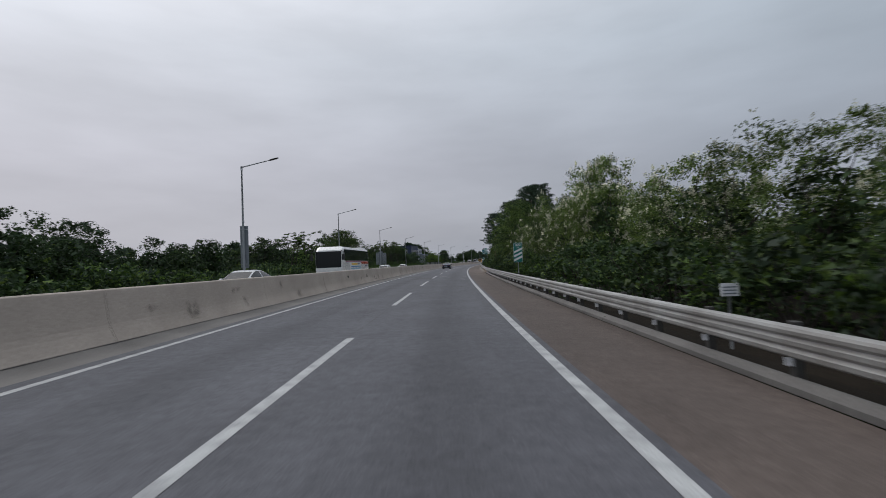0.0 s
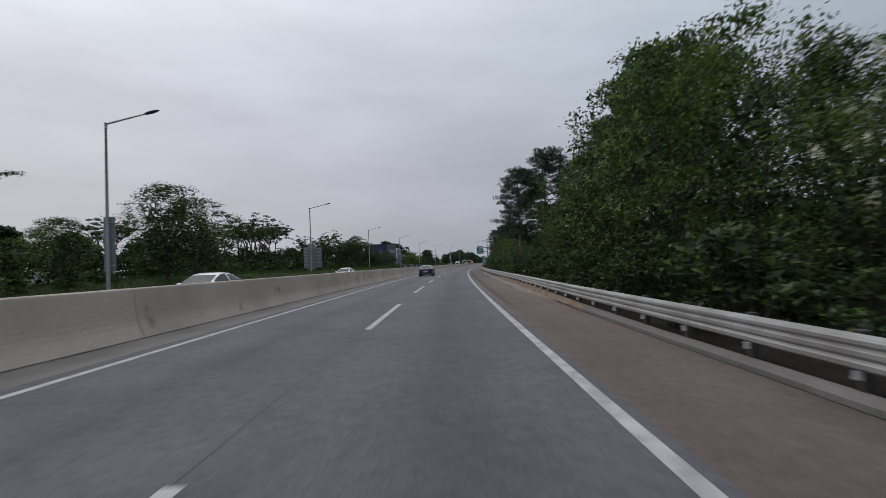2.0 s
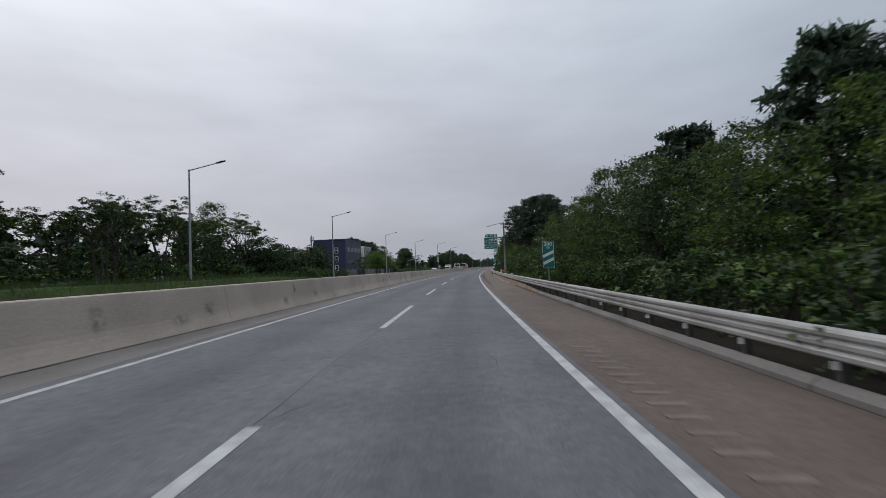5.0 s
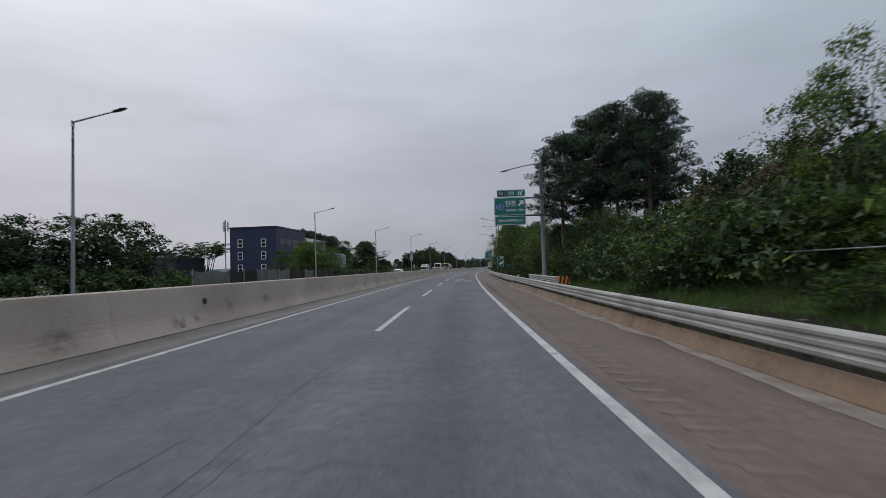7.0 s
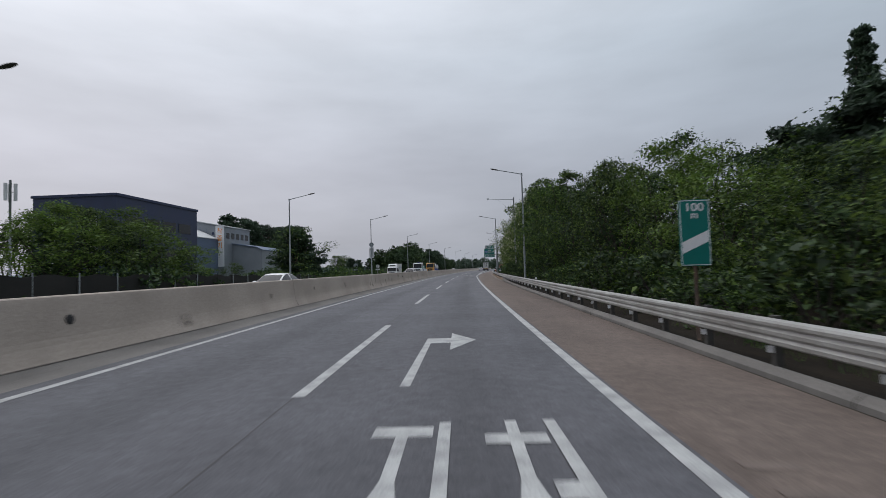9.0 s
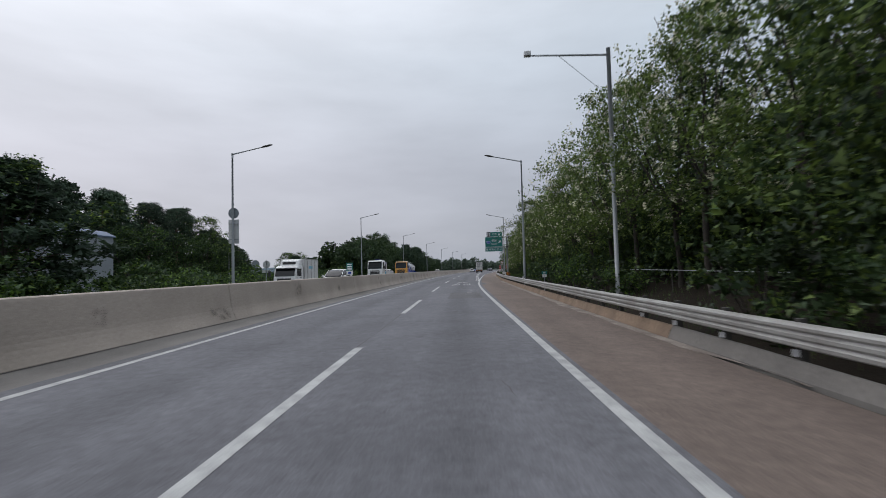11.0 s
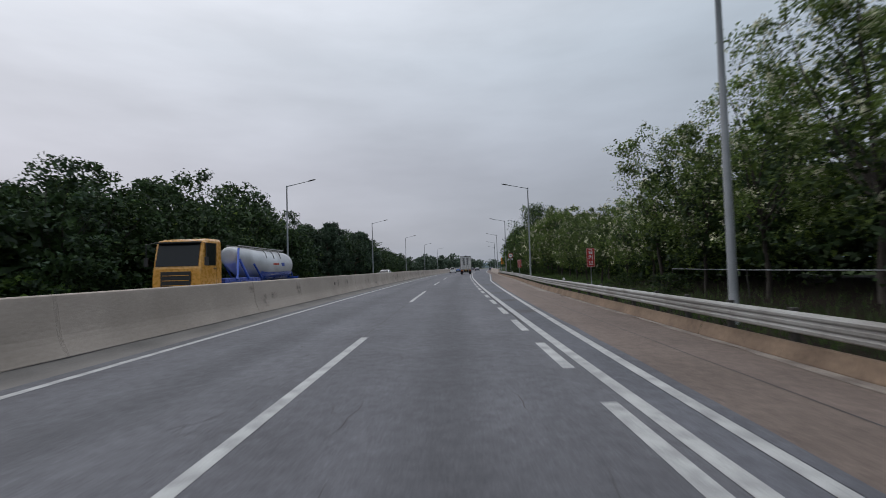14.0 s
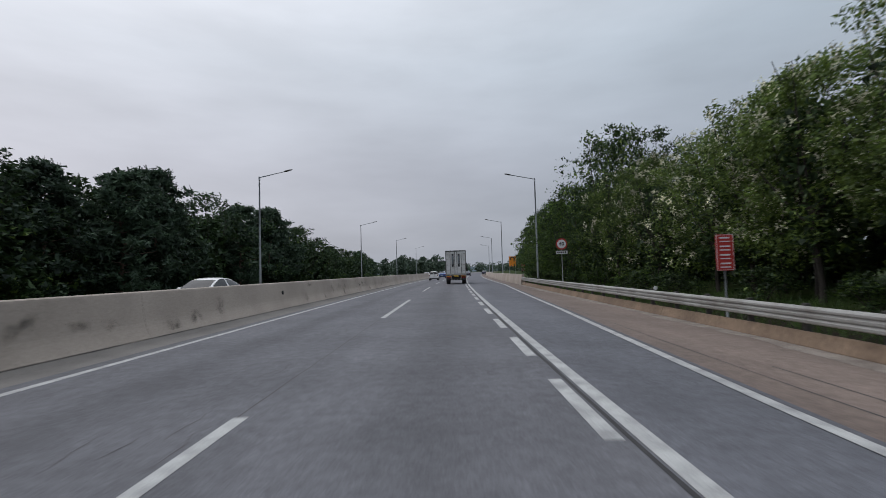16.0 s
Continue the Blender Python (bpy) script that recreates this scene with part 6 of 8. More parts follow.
def km_post(s, lat, z0, z1, w, top, low, label):
    t = thing("distance_marker", stand(s, lat, 0), label, "traffic sign", "distance markers")
    post_of(t, 0, 0.03, z1 - 0.05, 0.025, "pole", ground_z(s, lat) - 0.3)
    zm = z0 + (z1 - z0) * 0.5
    if top is None:
        p = panel("plate", -w / 2, w / 2, z0, z1, 0, "white", t, "", 0.015)
        bm = bmesh.new()
        for k in range(3):
            box(bm, -w * 0.38, w * 0.38, -0.004, 0, z0 + (z1 - z0) * (0.2 + 0.26 * k), z0 + (z1 - z0) * (0.28 + 0.26 * k))
        part("lettering", bm, M["black"], p)
        return t
    p = panel("upper_plate", -w / 2, w / 2, zm, z1, 0, "green", t, "", 0.015)
    letters("digit", top, (z1 - zm) * 0.8, M["white"], p, 0, -0.003, (zm + z1) / 2, stretch=0.9)
    q = panel("lower_plate", -w * 0.4, w * 0.4, z0, zm - 0.004, 0, "white", t, "", 0.015)
    letters("digit", low, (zm - z0) * 0.8, M["black"], q, 0, -0.003, (zm + z0) / 2)
    return t


km_post(105.2, 6.3, 0.6, 1.12, 0.5, "280", "8", "small green and white distance marker on a post")
km_post(279.0, 5.12, 0.8, 1.16, 0.32, "281", "0", "small green and white distance marker on a post")

# green marker board on top of the median barrier
t = thing("distance_board", stand(279.6, -6.86, 0), "narrow green distance board standing on the median barrier", "traffic sign")
post_of(t, 0, 0.03, 1.4, 0.03, "post", 1.1)
p = panel("upper_plate", -0.2, 0.2, 1.5, 1.98, 0, "green", t, "", 0.02)
q = panel("lower_plate", -0.2, 0.2, 1.24, 1.49, 0, "white", t, "", 0.02)
bm = bmesh.new()
for k in range(3):
    box(bm, -0.14, 0.14, -0.004, 0, 1.56 + 0.14 * k, 1.64 + 0.14 * k)
part("lettering", bm, M["white"], p)
bm = bmesh.new()
box(bm, -0.1, 0.1, -0.004, 0, 1.3, 1.42)
part("lettering", bm, M["blue"], q)


M["pale_board"] = plain("pale bare sheet", (0.46, 0.47, 0.48), 0.5, 0.1)


def board_back(s, lat, w, z0, z1, slats, label, face="signgrey"):
    """The back of a sign for the other direction, hung on a lamp pole."""
    t = thing("sign_back", stand(s, lat + 0.0, 0), label, "traffic sign", "sign backs")
    bm = bmesh.new()
    box(bm, -w / 2, w / 2, 0.14, 0.17, z0, z1, 0.006)
    part("board", bm, M[face], t)
    for k in range(slats):
        bm = bmesh.new()
        z = z0 + (z1 - z0) * (k + 0.5) / slats
        box(bm, -w / 2 + 0.03, w / 2 - 0.03, 0.10, 0.14, z - 0.03, z + 0.03, 0.005)
        part("rib", bm, M["signback"], t)
    for z in (z0 + 0.3, z1 - 0.3):
        bm = bmesh.new()
        tube(bm, [(-w / 2, 0.12, z), (w / 2, 0.12, z)], 0.03, 6)
        part("bracket", bm, M["pole"], t)
    return t


board_back(33.9, -15.5, 0.62, 1.6, 4.8, 0, "narrow grey back of a sign on a lamp pole")
board_back(70.4, -17.9, 0.62, 1.7, 4.6, 0, "narrow grey back of a sign on a lamp pole")
board_back(108.2, -19.2, 0.9, 1.3, 4.6, 0, "grey back of a tall sign on a lamp pole")
board_back(109.0, -20.0, 1.0, 1.6, 4.4, 14, "louvred grey back of a sign board")
board_back(109.0, -18.5, 0.9, 1.6, 4.3, 14, "louvred grey back of a sign board")
board_back(282.6, -15.8, 0.75, 3.6, 5.3, 0, "pale bare back of a sign on a lamp pole", "pale_board")
t = thing("round_sign_back", stand(282.6, -15.8, 0), "round grey back of a traffic sign on a lamp pole", "traffic sign", "sign backs")
bm = bmesh.new()
plate(bm, [(0.38 * math.cos(a * 0.2618), 5.75 + 0.38 * math.sin(a * 0.2618)) for a in range(24)], 0.12, 0.02)
part("disc", bm, M["signgrey"], t)
t = thing("round_sign_back", stand(305, -24.5, ground_z(305, -24.5)), "round grey back of a traffic sign on its own post", "traffic sign", "sign backs")
post_of(t, 0, 0.1, 3.2, 0.04)
bm = bmesh.new()
plate(bm, [(0.5 * math.cos(a * 0.2618), 2.7 + 0.5 * math.sin(a * 0.2618)) for a in range(24)], 0, 0.02)
part("disc", bm, M["signgrey"], t)
bm = bmesh.new()
box(bm, -0.6, 0.6, 0, 0.02, 1.7, 2.0, 0.004)
part("plate", bm, M["signgrey"], t)

# white delineator discs on the guard rail
for s in (155.3, 192, 232, 285, 303, 344, 380.5):
    t = thing("delineator", stand(s, RAIL_LAT(s) - 0.02, rail_z(s) + 0.15), "round white delineator on top of the guard rail", "delineator", "delineators")
    bm = bmesh.new()
    tube(bm, [(0, -0.01, 0.09), (0, 0.012, 0.09)], 0.062, 16)
    part("disc", bm, M["white"], t)
    bm = bmesh.new()
    box(bm, -0.02, 0.02, -0.008, 0.008, -0.02, 0.05)
    part("clip", bm, M["post"], t)

t = thing("round_sign_back", stand(289.0, -16.2, -0.2), "round pale back of a traffic sign with a small plate below", "traffic sign", "sign backs")
post_of(t, 0, 0, 2.75, 0.035)
bm = bmesh.new()
tube(bm, [(0, 0.06, 2.4), (0, 0.08, 2.4)], 0.32, 20)
part("disc", bm, M["pale_board"], t)
bm = bmesh.new()
box(bm, -0.36, 0.36, 0.06, 0.08, 1.72, 1.95, 0.006)
part("plate", bm, M["pale_board"], t)
t = thing("notice_board", stand(5.9, 4.5, ground_z(5.9, 4.5)), "small white notice board with grey lines behind the rail", "sign")
post_of(t, 0, 0.03, 1.0, 0.02)
p = panel("board", -0.14, 0.14, 0.88, 1.08, 0.0, "white", t, r=0.01)
bm = bmesh.new()
for k in range(3):
    box(bm, -0.11, 0.11, -0.003, 0.0, 0.91 + 0.05 * k, 0.93 + 0.05 * k)
part("line", bm, M["signgrey"], p)

# ---------------------------------------------------------------- wire fences
def fence(s0, s1, off, h, label):
    t = thing("fence", Matrix(), label, "fence", kind="structure")
    ss = np.arange(s0, s1, 5.5)
    bm = bmesh.new()
    tube(bm, [(0, 0, -0.3), (0, 0, h + 0.03)], 0.02, 7)
    p0 = part("post", bm, M["post"], t)
    base = lambda s: at(s, RAIL_LAT(s) + off, ground_z(s, RAIL_LAT(s) + off))
    for k, s in enumerate(ss):
        m = Matrix.Translation(base(s)) @ pose(0, 0, 0, random.uniform(-3, 3), random.uniform(-3, 3), 0)
        if k == 0:
            p0.matrix_world = m
        else:
            share("post", p0, t, m)
    for z, r in ((h, 0.016),):
        bm = bmesh.new()
        tube(bm, [base(s) + Vector((0, 0, z + 0.05 * noise.noise((s * 0.3, z, 0)))) for s in ss], r, 6)
        part("rail", bm, M["pole"], t)
    return t


fence(150, 199, 4.2, 0.8, "sagging pale pipe fence on the grassy bank")
fence(258, 345, 3.9, 0.95, "sagging pale pipe fence at the edge of the wood")

# ---------------------------------------------------------------- vehicles
M["tyre"] = material("black tyre rubber", (0.018, 0.018, 0.019), 0.85, 0, 0.15, 4, 40, 0.2)
M["rim"] = plain("grey alloy", (0.22, 0.22, 0.23), 0.35, 0.8)
M["glass"] = plain("dark car glass", (0.012, 0.014, 0.016), 0.08, 0.0, 0.3)
M["trim"] = plain("black plastic trim", (0.02, 0.02, 0.021), 0.6)
M["tail"] = plain("red tail lamp", (0.13, 0.005, 0.008), 0.12, 0.0, 0.6, 0.5)
M["lamp_clear"] = plain("clear lamp", (0.6, 0.6, 0.58), 0.15)
M["chrome"] = plain("chrome", (0.55, 0.55, 0.56), 0.15, 1.0)
PAINT = {n: plain(n + " car paint", c, 0.28, m, 0.5, 0.6) for n, c, m in (("slate", (0.03, 0.042, 0.072), 0.5), ("white", (0.72, 0.72, 0.72), 0.0), ("blue", (0.03, 0.09, 0.26), 0.3), ("silver", (0.40, 0.41, 0.42), 0.5), ("navy", (0.012, 0.02, 0.09), 0.2), ("amber", (0.62, 0.30, 0.05), 0.1), ("red", (0.55, 0.05, 0.02), 0.0), ("royal", (0.02, 0.075, 0.42), 0.1), ("black", (0.012, 0.012, 0.013), 0.2))}


def wheel(parent, x, y, r, w, name="wheel"):
    bm = bmesh.new()
    tube(bm, [(-w / 2, 0, 0), (-w / 2 + 0.02, 0, 0), (w / 2 - 0.02, 0, 0), (w / 2, 0, 0)], [r * 0.9, r, r, r * 0.9], 22)
    ob = part(name, bm, M["tyre"], parent, smooth=False)
    ob.matrix_local = pose(x, y, r)
    side = 1 if x > 0 else -1
    bm = bmesh.new()
    f = side * (w / 2 + 0.004)
    tube(bm, [(f - side * 0.03, 0, 0), (f, 0, 0)], [r * 0.68, r * 0.66], 20)
    for k in range(5):
        a = k * 2 * math.pi / 5
        tube(bm, [(f, 0, 0), (f + side * 0.012, math.cos(a) * r * 0.62, math.sin(a) * r * 0.62)], [r * 0.1, r * 0.07], 5)
    part("rim", bm, M["rim"], ob)
    return ob


def shell(bm, rows, mat=0):
    """A car-like skin: rows of y, bottom, waist height, top height, half width at the waist, half width at the top."""
    secs = []
    for y, zb, zw, zt, hw, ht in rows:
        half = [(hw * 0.90, zb), (hw * 0.985, zb + 0.10), (hw, zb + (zw - zb) * 0.55), (hw * 0.975, zw), (ht + (hw - ht) * 0.35, zw + (zt - zw) * 0.6), (ht, zt - (zt - zw) * 0.06), (ht * 0.6, zt)]
        secs.append([(x, y, z) for x, z in half] + [(-x, y, z) for x, z in half[::-1]])
    return loft(bm, secs, mat=mat)


def soften(ob, levels=2):
    md = ob.modifiers.new("round", "SUBSURF")
    md.levels = md.render_levels = levels
    for p in ob.data.polygons:
        p.use_smooth = True


def car(label, colour, length, width, height, body, cabin, wheels, r, category="car"):
    """body rows as shell(); cabin rows: y, bottom, roof, half width below, half width above. Faces +y, stands on the origin."""
    t = thing("car", Matrix(), label, category, "cars on the motorway")
    bm = bmesh.new()
    shell(bm, [body[0], (body[0][0] + 0.025, *body[0][1:]), *body[1:-1], (body[-1][0] - 0.025, *body[-1][1:]), body[-1]])
    soften(part("body", bm, PAINT[colour], t))
    bm = bmesh.new()
    secs = []
    for y, zb, zt, hb, ht in cabin:
        half = [(hb, zb), (hb - (hb - ht) * 0.45, zb + (zt - zb) * 0.5), (ht, zt - 0.03), (ht * 0.75, zt)]
        secs.append([(x, y, z) for x, z in half] + [(-x, y, z) for x, z in half[::-1]])
    loft(bm, secs)
    soften(part("window", bm, M["glass"], t, "dark tinted glasshouse"))
    # roof skin and pillars over the glass
    top = [c for c in cabin if c[2] > height - 0.12]
    bm = bmesh.new()
    rows = []
    for y, zb, zt, hb, ht in top:
        pts = [(ht + 0.015, zt - 0.07), (ht + 0.0, zt - 0.015), (ht * 0.7, zt + 0.014), (0.0, zt + 0.022)]
        ring = [(x, y, z) for x, z in pts] + [(-x, y, z) for x, z in pts[-2::-1]]
        rows.append(ring + [(x * 0.97, y2, z - 0.03) for x, y2, z in ring[::-1]])
    loft(bm, rows)
    soften(part("roof", bm, PAINT[colour], t), 1)
    for sx in (1, -1):
        for y_low, y_up, wd in ((cabin[0][0], top[0][0], 0.10), (cabin[-1][0], top[-1][0], 0.06)):
            lo, up = (cabin[0], top[0]) if wd == 0.10 else (cabin[-1], top[-1])
            bm = bmesh.new()
            tube(bm, [(sx * (lo[3] + 0.0), lo[0], lo[1] - 0.02), (sx * ((lo[3] + up[4]) / 2 - 0.01), (lo[0] + up[0]) / 2, (lo[1] + up[2]) / 2), (sx * (up[4] + 0.0), up[0], up[2] - 0.05)], [wd * 0.42, wd * 0.3, wd * 0.3], 6)
            part("pillar", bm, PAINT[colour], t)
        mid = (top[0][0] + top[-1][0]) / 2
        bm = bmesh.new()
        tube(bm, [(sx * (cabin[1][3] + 0.005), mid, cabin[1][1]), (sx * (top[0][4] + 0.012), mid, top[0][2] - 0.06)], [0.045, 0.035], 5)
        part("pillar", bm, M["trim"], t)
        bm = bmesh.new()
        bmesh.ops.create_uvsphere(bm, u_segments=10, v_segments=6, radius=1.0)
        for v in bm.verts:
            v.co = Vector((sx * (width / 2 + 0.0) + v.co.x * 0.12, cabin[-1][0] - 0.42 + v.co.y * 0.07, cabin[-1][1] + 0.09 + v.co.z * 0.075))
        part("mirror", bm, PAINT[colour], t, smooth=True)
        for yw in wheels:
            bm = bmesh.new()
            tube(bm, [(sx * (width / 2 - 0.22), yw, r + 0.02), (sx * (width / 2 - 0.015), yw, r + 0.02)], r + 0.055, 22)
            part("wheel_arch", bm, M["trim"], t)
            wheel(t, sx * (width / 2 - 0.10), yw, r, 0.22)
        for yh in (mid + 0.55, mid - 0.45):
            bm = bmesh.new()
            box(bm, min(sx * (width / 2 - 0.02), sx * (width / 2 + 0.012)), max(sx * (width / 2 - 0.02), sx * (width / 2 + 0.012)), yh - 0.1, yh + 0.1, cabin[1][1] - 0.12, cabin[1][1] - 0.08, 0.008)
            part("door_handle", bm, PAINT[colour], t)
        # tail and head lamps
        yr, w = -length / 2, width / 2
        bm = bmesh.new()
        zr = body[1][2]
        cols = [(0.80 * w, zr - 0.16, zr + 0.10), (0.86 * w, zr - 0.18, zr + 0.12), (0.92 * w, zr - 0.18, zr + 0.11), (0.95 * w, zr - 0.16, zr + 0.08)]
        edge = ([body[0][4] - 0.07, body[0][4], body[1][4], body[2][4]], [0.0, 0.02, body[1][0] - body[0][0], (body[2][0] - body[0][0]) * 0.6])
        loft(bm, [[(sx * x, yr - 0.028 + float(np.interp(x, *edge)) + d, z) for z, d in ((lo, 0), (hi, 0), (hi, 0.16), (lo, 0.16))] for x, lo, hi in cols])
        part("tail_light", bm, M["tail"], t, "red tail lamp")
        bm = bmesh.new()
        bmesh.ops.create_uvsphere(bm, u_segments=10, v_segments=6, radius=1.0)
        for v in bm.verts:
            v.co = Vector((sx * 0.76 * w + v.co.x * 0.18, length / 2 - 0.16 + v.co.y * 0.14, body[-2][2] - 0.12 + v.co.z * 0.06))
        part("headlight", bm, M["lamp_clear"], t, smooth=True)
    yr = -length / 2
    bm = bmesh.new()
    box(bm, -width * 0.41, width * 0.41, yr - 0.02, yr + 0.2, body[0][1] - 0.07, body[0][1] + 0.07, 0.03)
    part("lower_bumper", bm, M["trim"], t)
    zp = body[0][1] + 0.42
    bm = bmesh.new()
    box(bm, -0.26, 0.26, yr - 0.04, yr + 0.06, zp - 0.055, zp + 0.055, 0.008)
    p = part("number_plate", bm, M["white"], t, "white number plate with dark bars")
    bm = bmesh.new()
    for k in range(7):
        box(bm, -0.21 + 0.062 * k, -0.17 + 0.062 * k, yr - 0.044, yr - 0.04, zp - 0.03, zp + 0.03)
    part("lettering", bm, M["black"], p)
    for k in range(7):
        bm = bmesh.new()
        box(bm, -0.27 + 0.085 * k, -0.235 + 0.085 * k, yr - 0.02, yr + 0.05, zp + 0.26, zp + 0.285)
        part("name_bar", bm, M["chrome"], t)
    bm = bmesh.new()
    bmesh.ops.create_uvsphere(bm, u_segments=10, v_segments=6, radius=1.0)
    for v in bm.verts:
        v.co = Vector((v.co.x * 0.06, yr + 0.01 + v.co.y * 0.02, zp + 0.37 + v.co.z * 0.035))
    part("badge", bm, M["chrome"], t, smooth=True)
    return t


def saloon(label, colour):
    """A four-door saloon, 4.62 m long: one smooth hull with glass let into it. Faces +y, stands on the origin."""
    t = thing("car", Matrix(), label, "car", "cars on the motorway")
    wide = ease([(-2.31, 0.66), (-2.26, 0.76), (-2.17, 0.83), (-2.0, 0.875), (-1.3, 0.9), (0.0, 0.9), (1.3, 0.895), (1.8, 0.87), (2.08, 0.8), (2.23, 0.68), (2.31, 0.5)])
    sill = ease([(-2.31, 0.36), (-2.2, 0.27), (-1.7, 0.2), (1.8, 0.2), (2.2, 0.25), (2.31, 0.34)])
    belt = ease([(-2.31, 0.90), (-2.2, 0.985), (-2.1, 1.0), (-1.7, 0.985), (-0.8, 0.955), (0.4, 0.92), (1.1, 0.90), (1.5, 0.87), (1.9, 0.79), (2.2, 0.66), (2.31, 0.54)])
    roof = ease([(-2.31, 0.93), (-2.22, 1.025), (-2.12, 1.045), (-1.86, 1.05), (-1.7, 1.08), (-1.35, 1.23), (-1.0, 1.345), (-0.6, 1.415), (-0.15, 1.44), (0.15, 1.435), (0.4, 1.39), (0.75, 1.25), (1.15, 1.06), (1.36, 0.965), (1.5, 0.925), (1.9, 0.83), (2.2, 0.68), (2.31, 0.56)])
    rail_w = ease([(-2.31, 0.5), (-2.1, 0.66), (-1.75, 0.66), (-1.3, 0.6), (-0.7, 0.56), (0.2, 0.575), (0.75, 0.62), (1.3, 0.68), (1.9, 0.64), (2.31, 0.36)])
    ys = np.array([-2.31, -2.28, -2.22, -2.14, -2.04, -1.86, -1.7, -1.55, -1.4, -1.2, -1.0, -0.8, -0.55, -0.25, -0.15, 0.1, 0.3, 0.5, 0.7, 0.95, 1.15, 1.32, 1.5, 1.75, 2.0, 2.12, 2.22, 2.28, 2.31])

    def half(y):
        w, zb, zt, zr, wr = wide(y), sill(y), belt(y), roof(y), rail_w(y)
        zr = max(zr, zt + 0.012)
        pts = [(w * 0.86, zb), (w * 0.96, zb + 0.07), (w * 0.99, zb + 0.2), (w, zb + (zt - zb) * 0.5), (w * 0.985, zb + (zt - zb) * 0.74), (w * 0.955, zt - 0.05), (w * 0.90, zt)]
        a, b = Vector((w * 0.90, zt)), Vector((wr, max(zt + 0.004, zr - 0.06)))
        for q in (0.35, 0.7):
            c = a.lerp(b, q)
            pts.append((c.x + 0.022 * math.sin(math.pi * q) * min(1, (zr - zt) * 4), c.y))
        pts += [(b.x, b.y), (wr * 0.9, zr - 0.022), (wr * 0.55, zr - 0.005), (0.0, zr)]
        return pts

    n = len(half(0.0))
    side, top_face = range(6, 9), range(10, 12)

    def kind_of(a, b, k):
        y = (a + b) / 2
        if k in side and -1.42 < y < 0.98 and not (k == 8 and y < -1.1) and abs(y + 0.2) > 0.06:
            return 1
        if k in top_face and (-1.72 < y < -0.9 or 0.42 < y < 1.3):
            return 1
        return 2 if k == 0 else 0

    for name, want, mat, note in (("body", 0, PAINT[colour], ""), ("window", 1, M["glass"], "dark tinted glass"), ("sill_trim", 2, M["trim"], "black lower edge")):
        bm = bmesh.new()
        rows = [[bm.verts.new((x, y, z)) for x, z in half(y)] + [bm.verts.new((-x, y, z)) for x, z in half(y)[-2::-1]] for y in ys]
        for r0, r1, a, b in zip(rows, rows[1:], ys, ys[1:]):
            for k in range(2 * n - 2):
                if kind_of(a, b, k if k < n - 1 else 2 * n - 3 - k) == want:
                    bm.faces.new((r0[k], r0[k + 1], r1[k + 1], r1[k]))
        if want == 0:
            bm.faces.new(rows[0])
            bm.faces.new(rows[-1][::-1])
        if want == 2:
            for r0, r1 in zip(rows, rows[1:]):
                bm.faces.new((r0[0], r1[0], r1[-1], r0[-1]))
        bmesh.ops.delete(bm, geom=[v for v in bm.verts if not v.link_faces], context="VERTS")
        bmesh.ops.recalc_face_normals(bm, faces=bm.faces[:])
        part(name, bm, mat, t, note, smooth=True)

    def back(x):
        """How far ahead the tail stands at that half width."""
        return float(np.interp(abs(x), [wide(y) for y in ys[:7]], ys[:7], left=-2.31))

    for sx in (1, -1):
        bm = bmesh.new()
        cols = [(0.24, 0.835, 0.85), (0.42, 0.80, 0.868), (0.60, 0.772, 0.892), (0.72, 0.765, 0.90), (0.80, 0.775, 0.905), (0.84, 0.80, 0.905), (0.862, 0.825, 0.90)]
        loft(bm, [[(sx * x, back(x) + d, z) for z, d in ((lo, -0.012), (hi, -0.004), (hi, 0.1), (lo, 0.1))] for x, lo, hi in cols])
        lamp_ob = part("tail_light", bm, M["tail"], t, "red wedge tail lamp")
        bm = bmesh.new()
        loft(bm, [[(sx * x, back(x) - 0.015, z) for z in (zc - 0.008, zc + 0.008)] + [(sx * x, back(x) + 0.05, zc + 0.008), (sx * x, back(x) + 0.05, zc - 0.008)] for x, zc in ((0.3, 0.845), (0.5, 0.84), (0.68, 0.835), (0.8, 0.84))])
        part("lamp_bar", bm, M["trim"], lamp_ob)
        bm = bmesh.new()
        loft(bm, [[(sx * x, back(x) - 0.012, z) for z in (0.40, 0.435)] + [(sx * x, back(x) + 0.05, 0.435), (sx * x, back(x) + 0.05, 0.40)] for x in (0.58, 0.68, 0.78)])
        part("reflector", bm, M["tail"], t, "red rear reflector")
        bm = bmesh.new()
        bmesh.ops.create_uvsphere(bm, u_segments=12, v_segments=8, radius=1.0)
        for v in bm.verts:
            v.co = Vector((sx * 0.985 + v.co.x * 0.11, 0.62 + v.co.y * 0.07 + abs(v.co.x) * 0.02, 0.99 + v.co.z * 0.07))
        tube(bm, [(sx * 0.83, 0.68, 0.93), (sx * 0.95, 0.65, 0.955)], 0.022, 6)
        part("mirror", bm, PAINT[colour], t, smooth=True)
        for yw in (-1.3, 1.4):
            bm = bmesh.new()
            tube(bm, [(sx * 0.66, yw, 0.335), (sx * 0.898, yw, 0.335), (sx * 0.904, yw, 0.335)], [0.375, 0.375, 0.362], 28)
            part("wheel_arch", bm, M["trim"], t)
            wheel(t, sx * 0.8, yw, 0.315, 0.215)
        for yh in (0.42, -0.62):
            bm = bmesh.new()
            box(bm, sx * 0.895 - 0.02, sx * 0.895 + 0.02, yh - 0.1, yh + 0.1, 0.80, 0.83, 0.01)
            part("door_handle", bm, PAINT[colour], t)
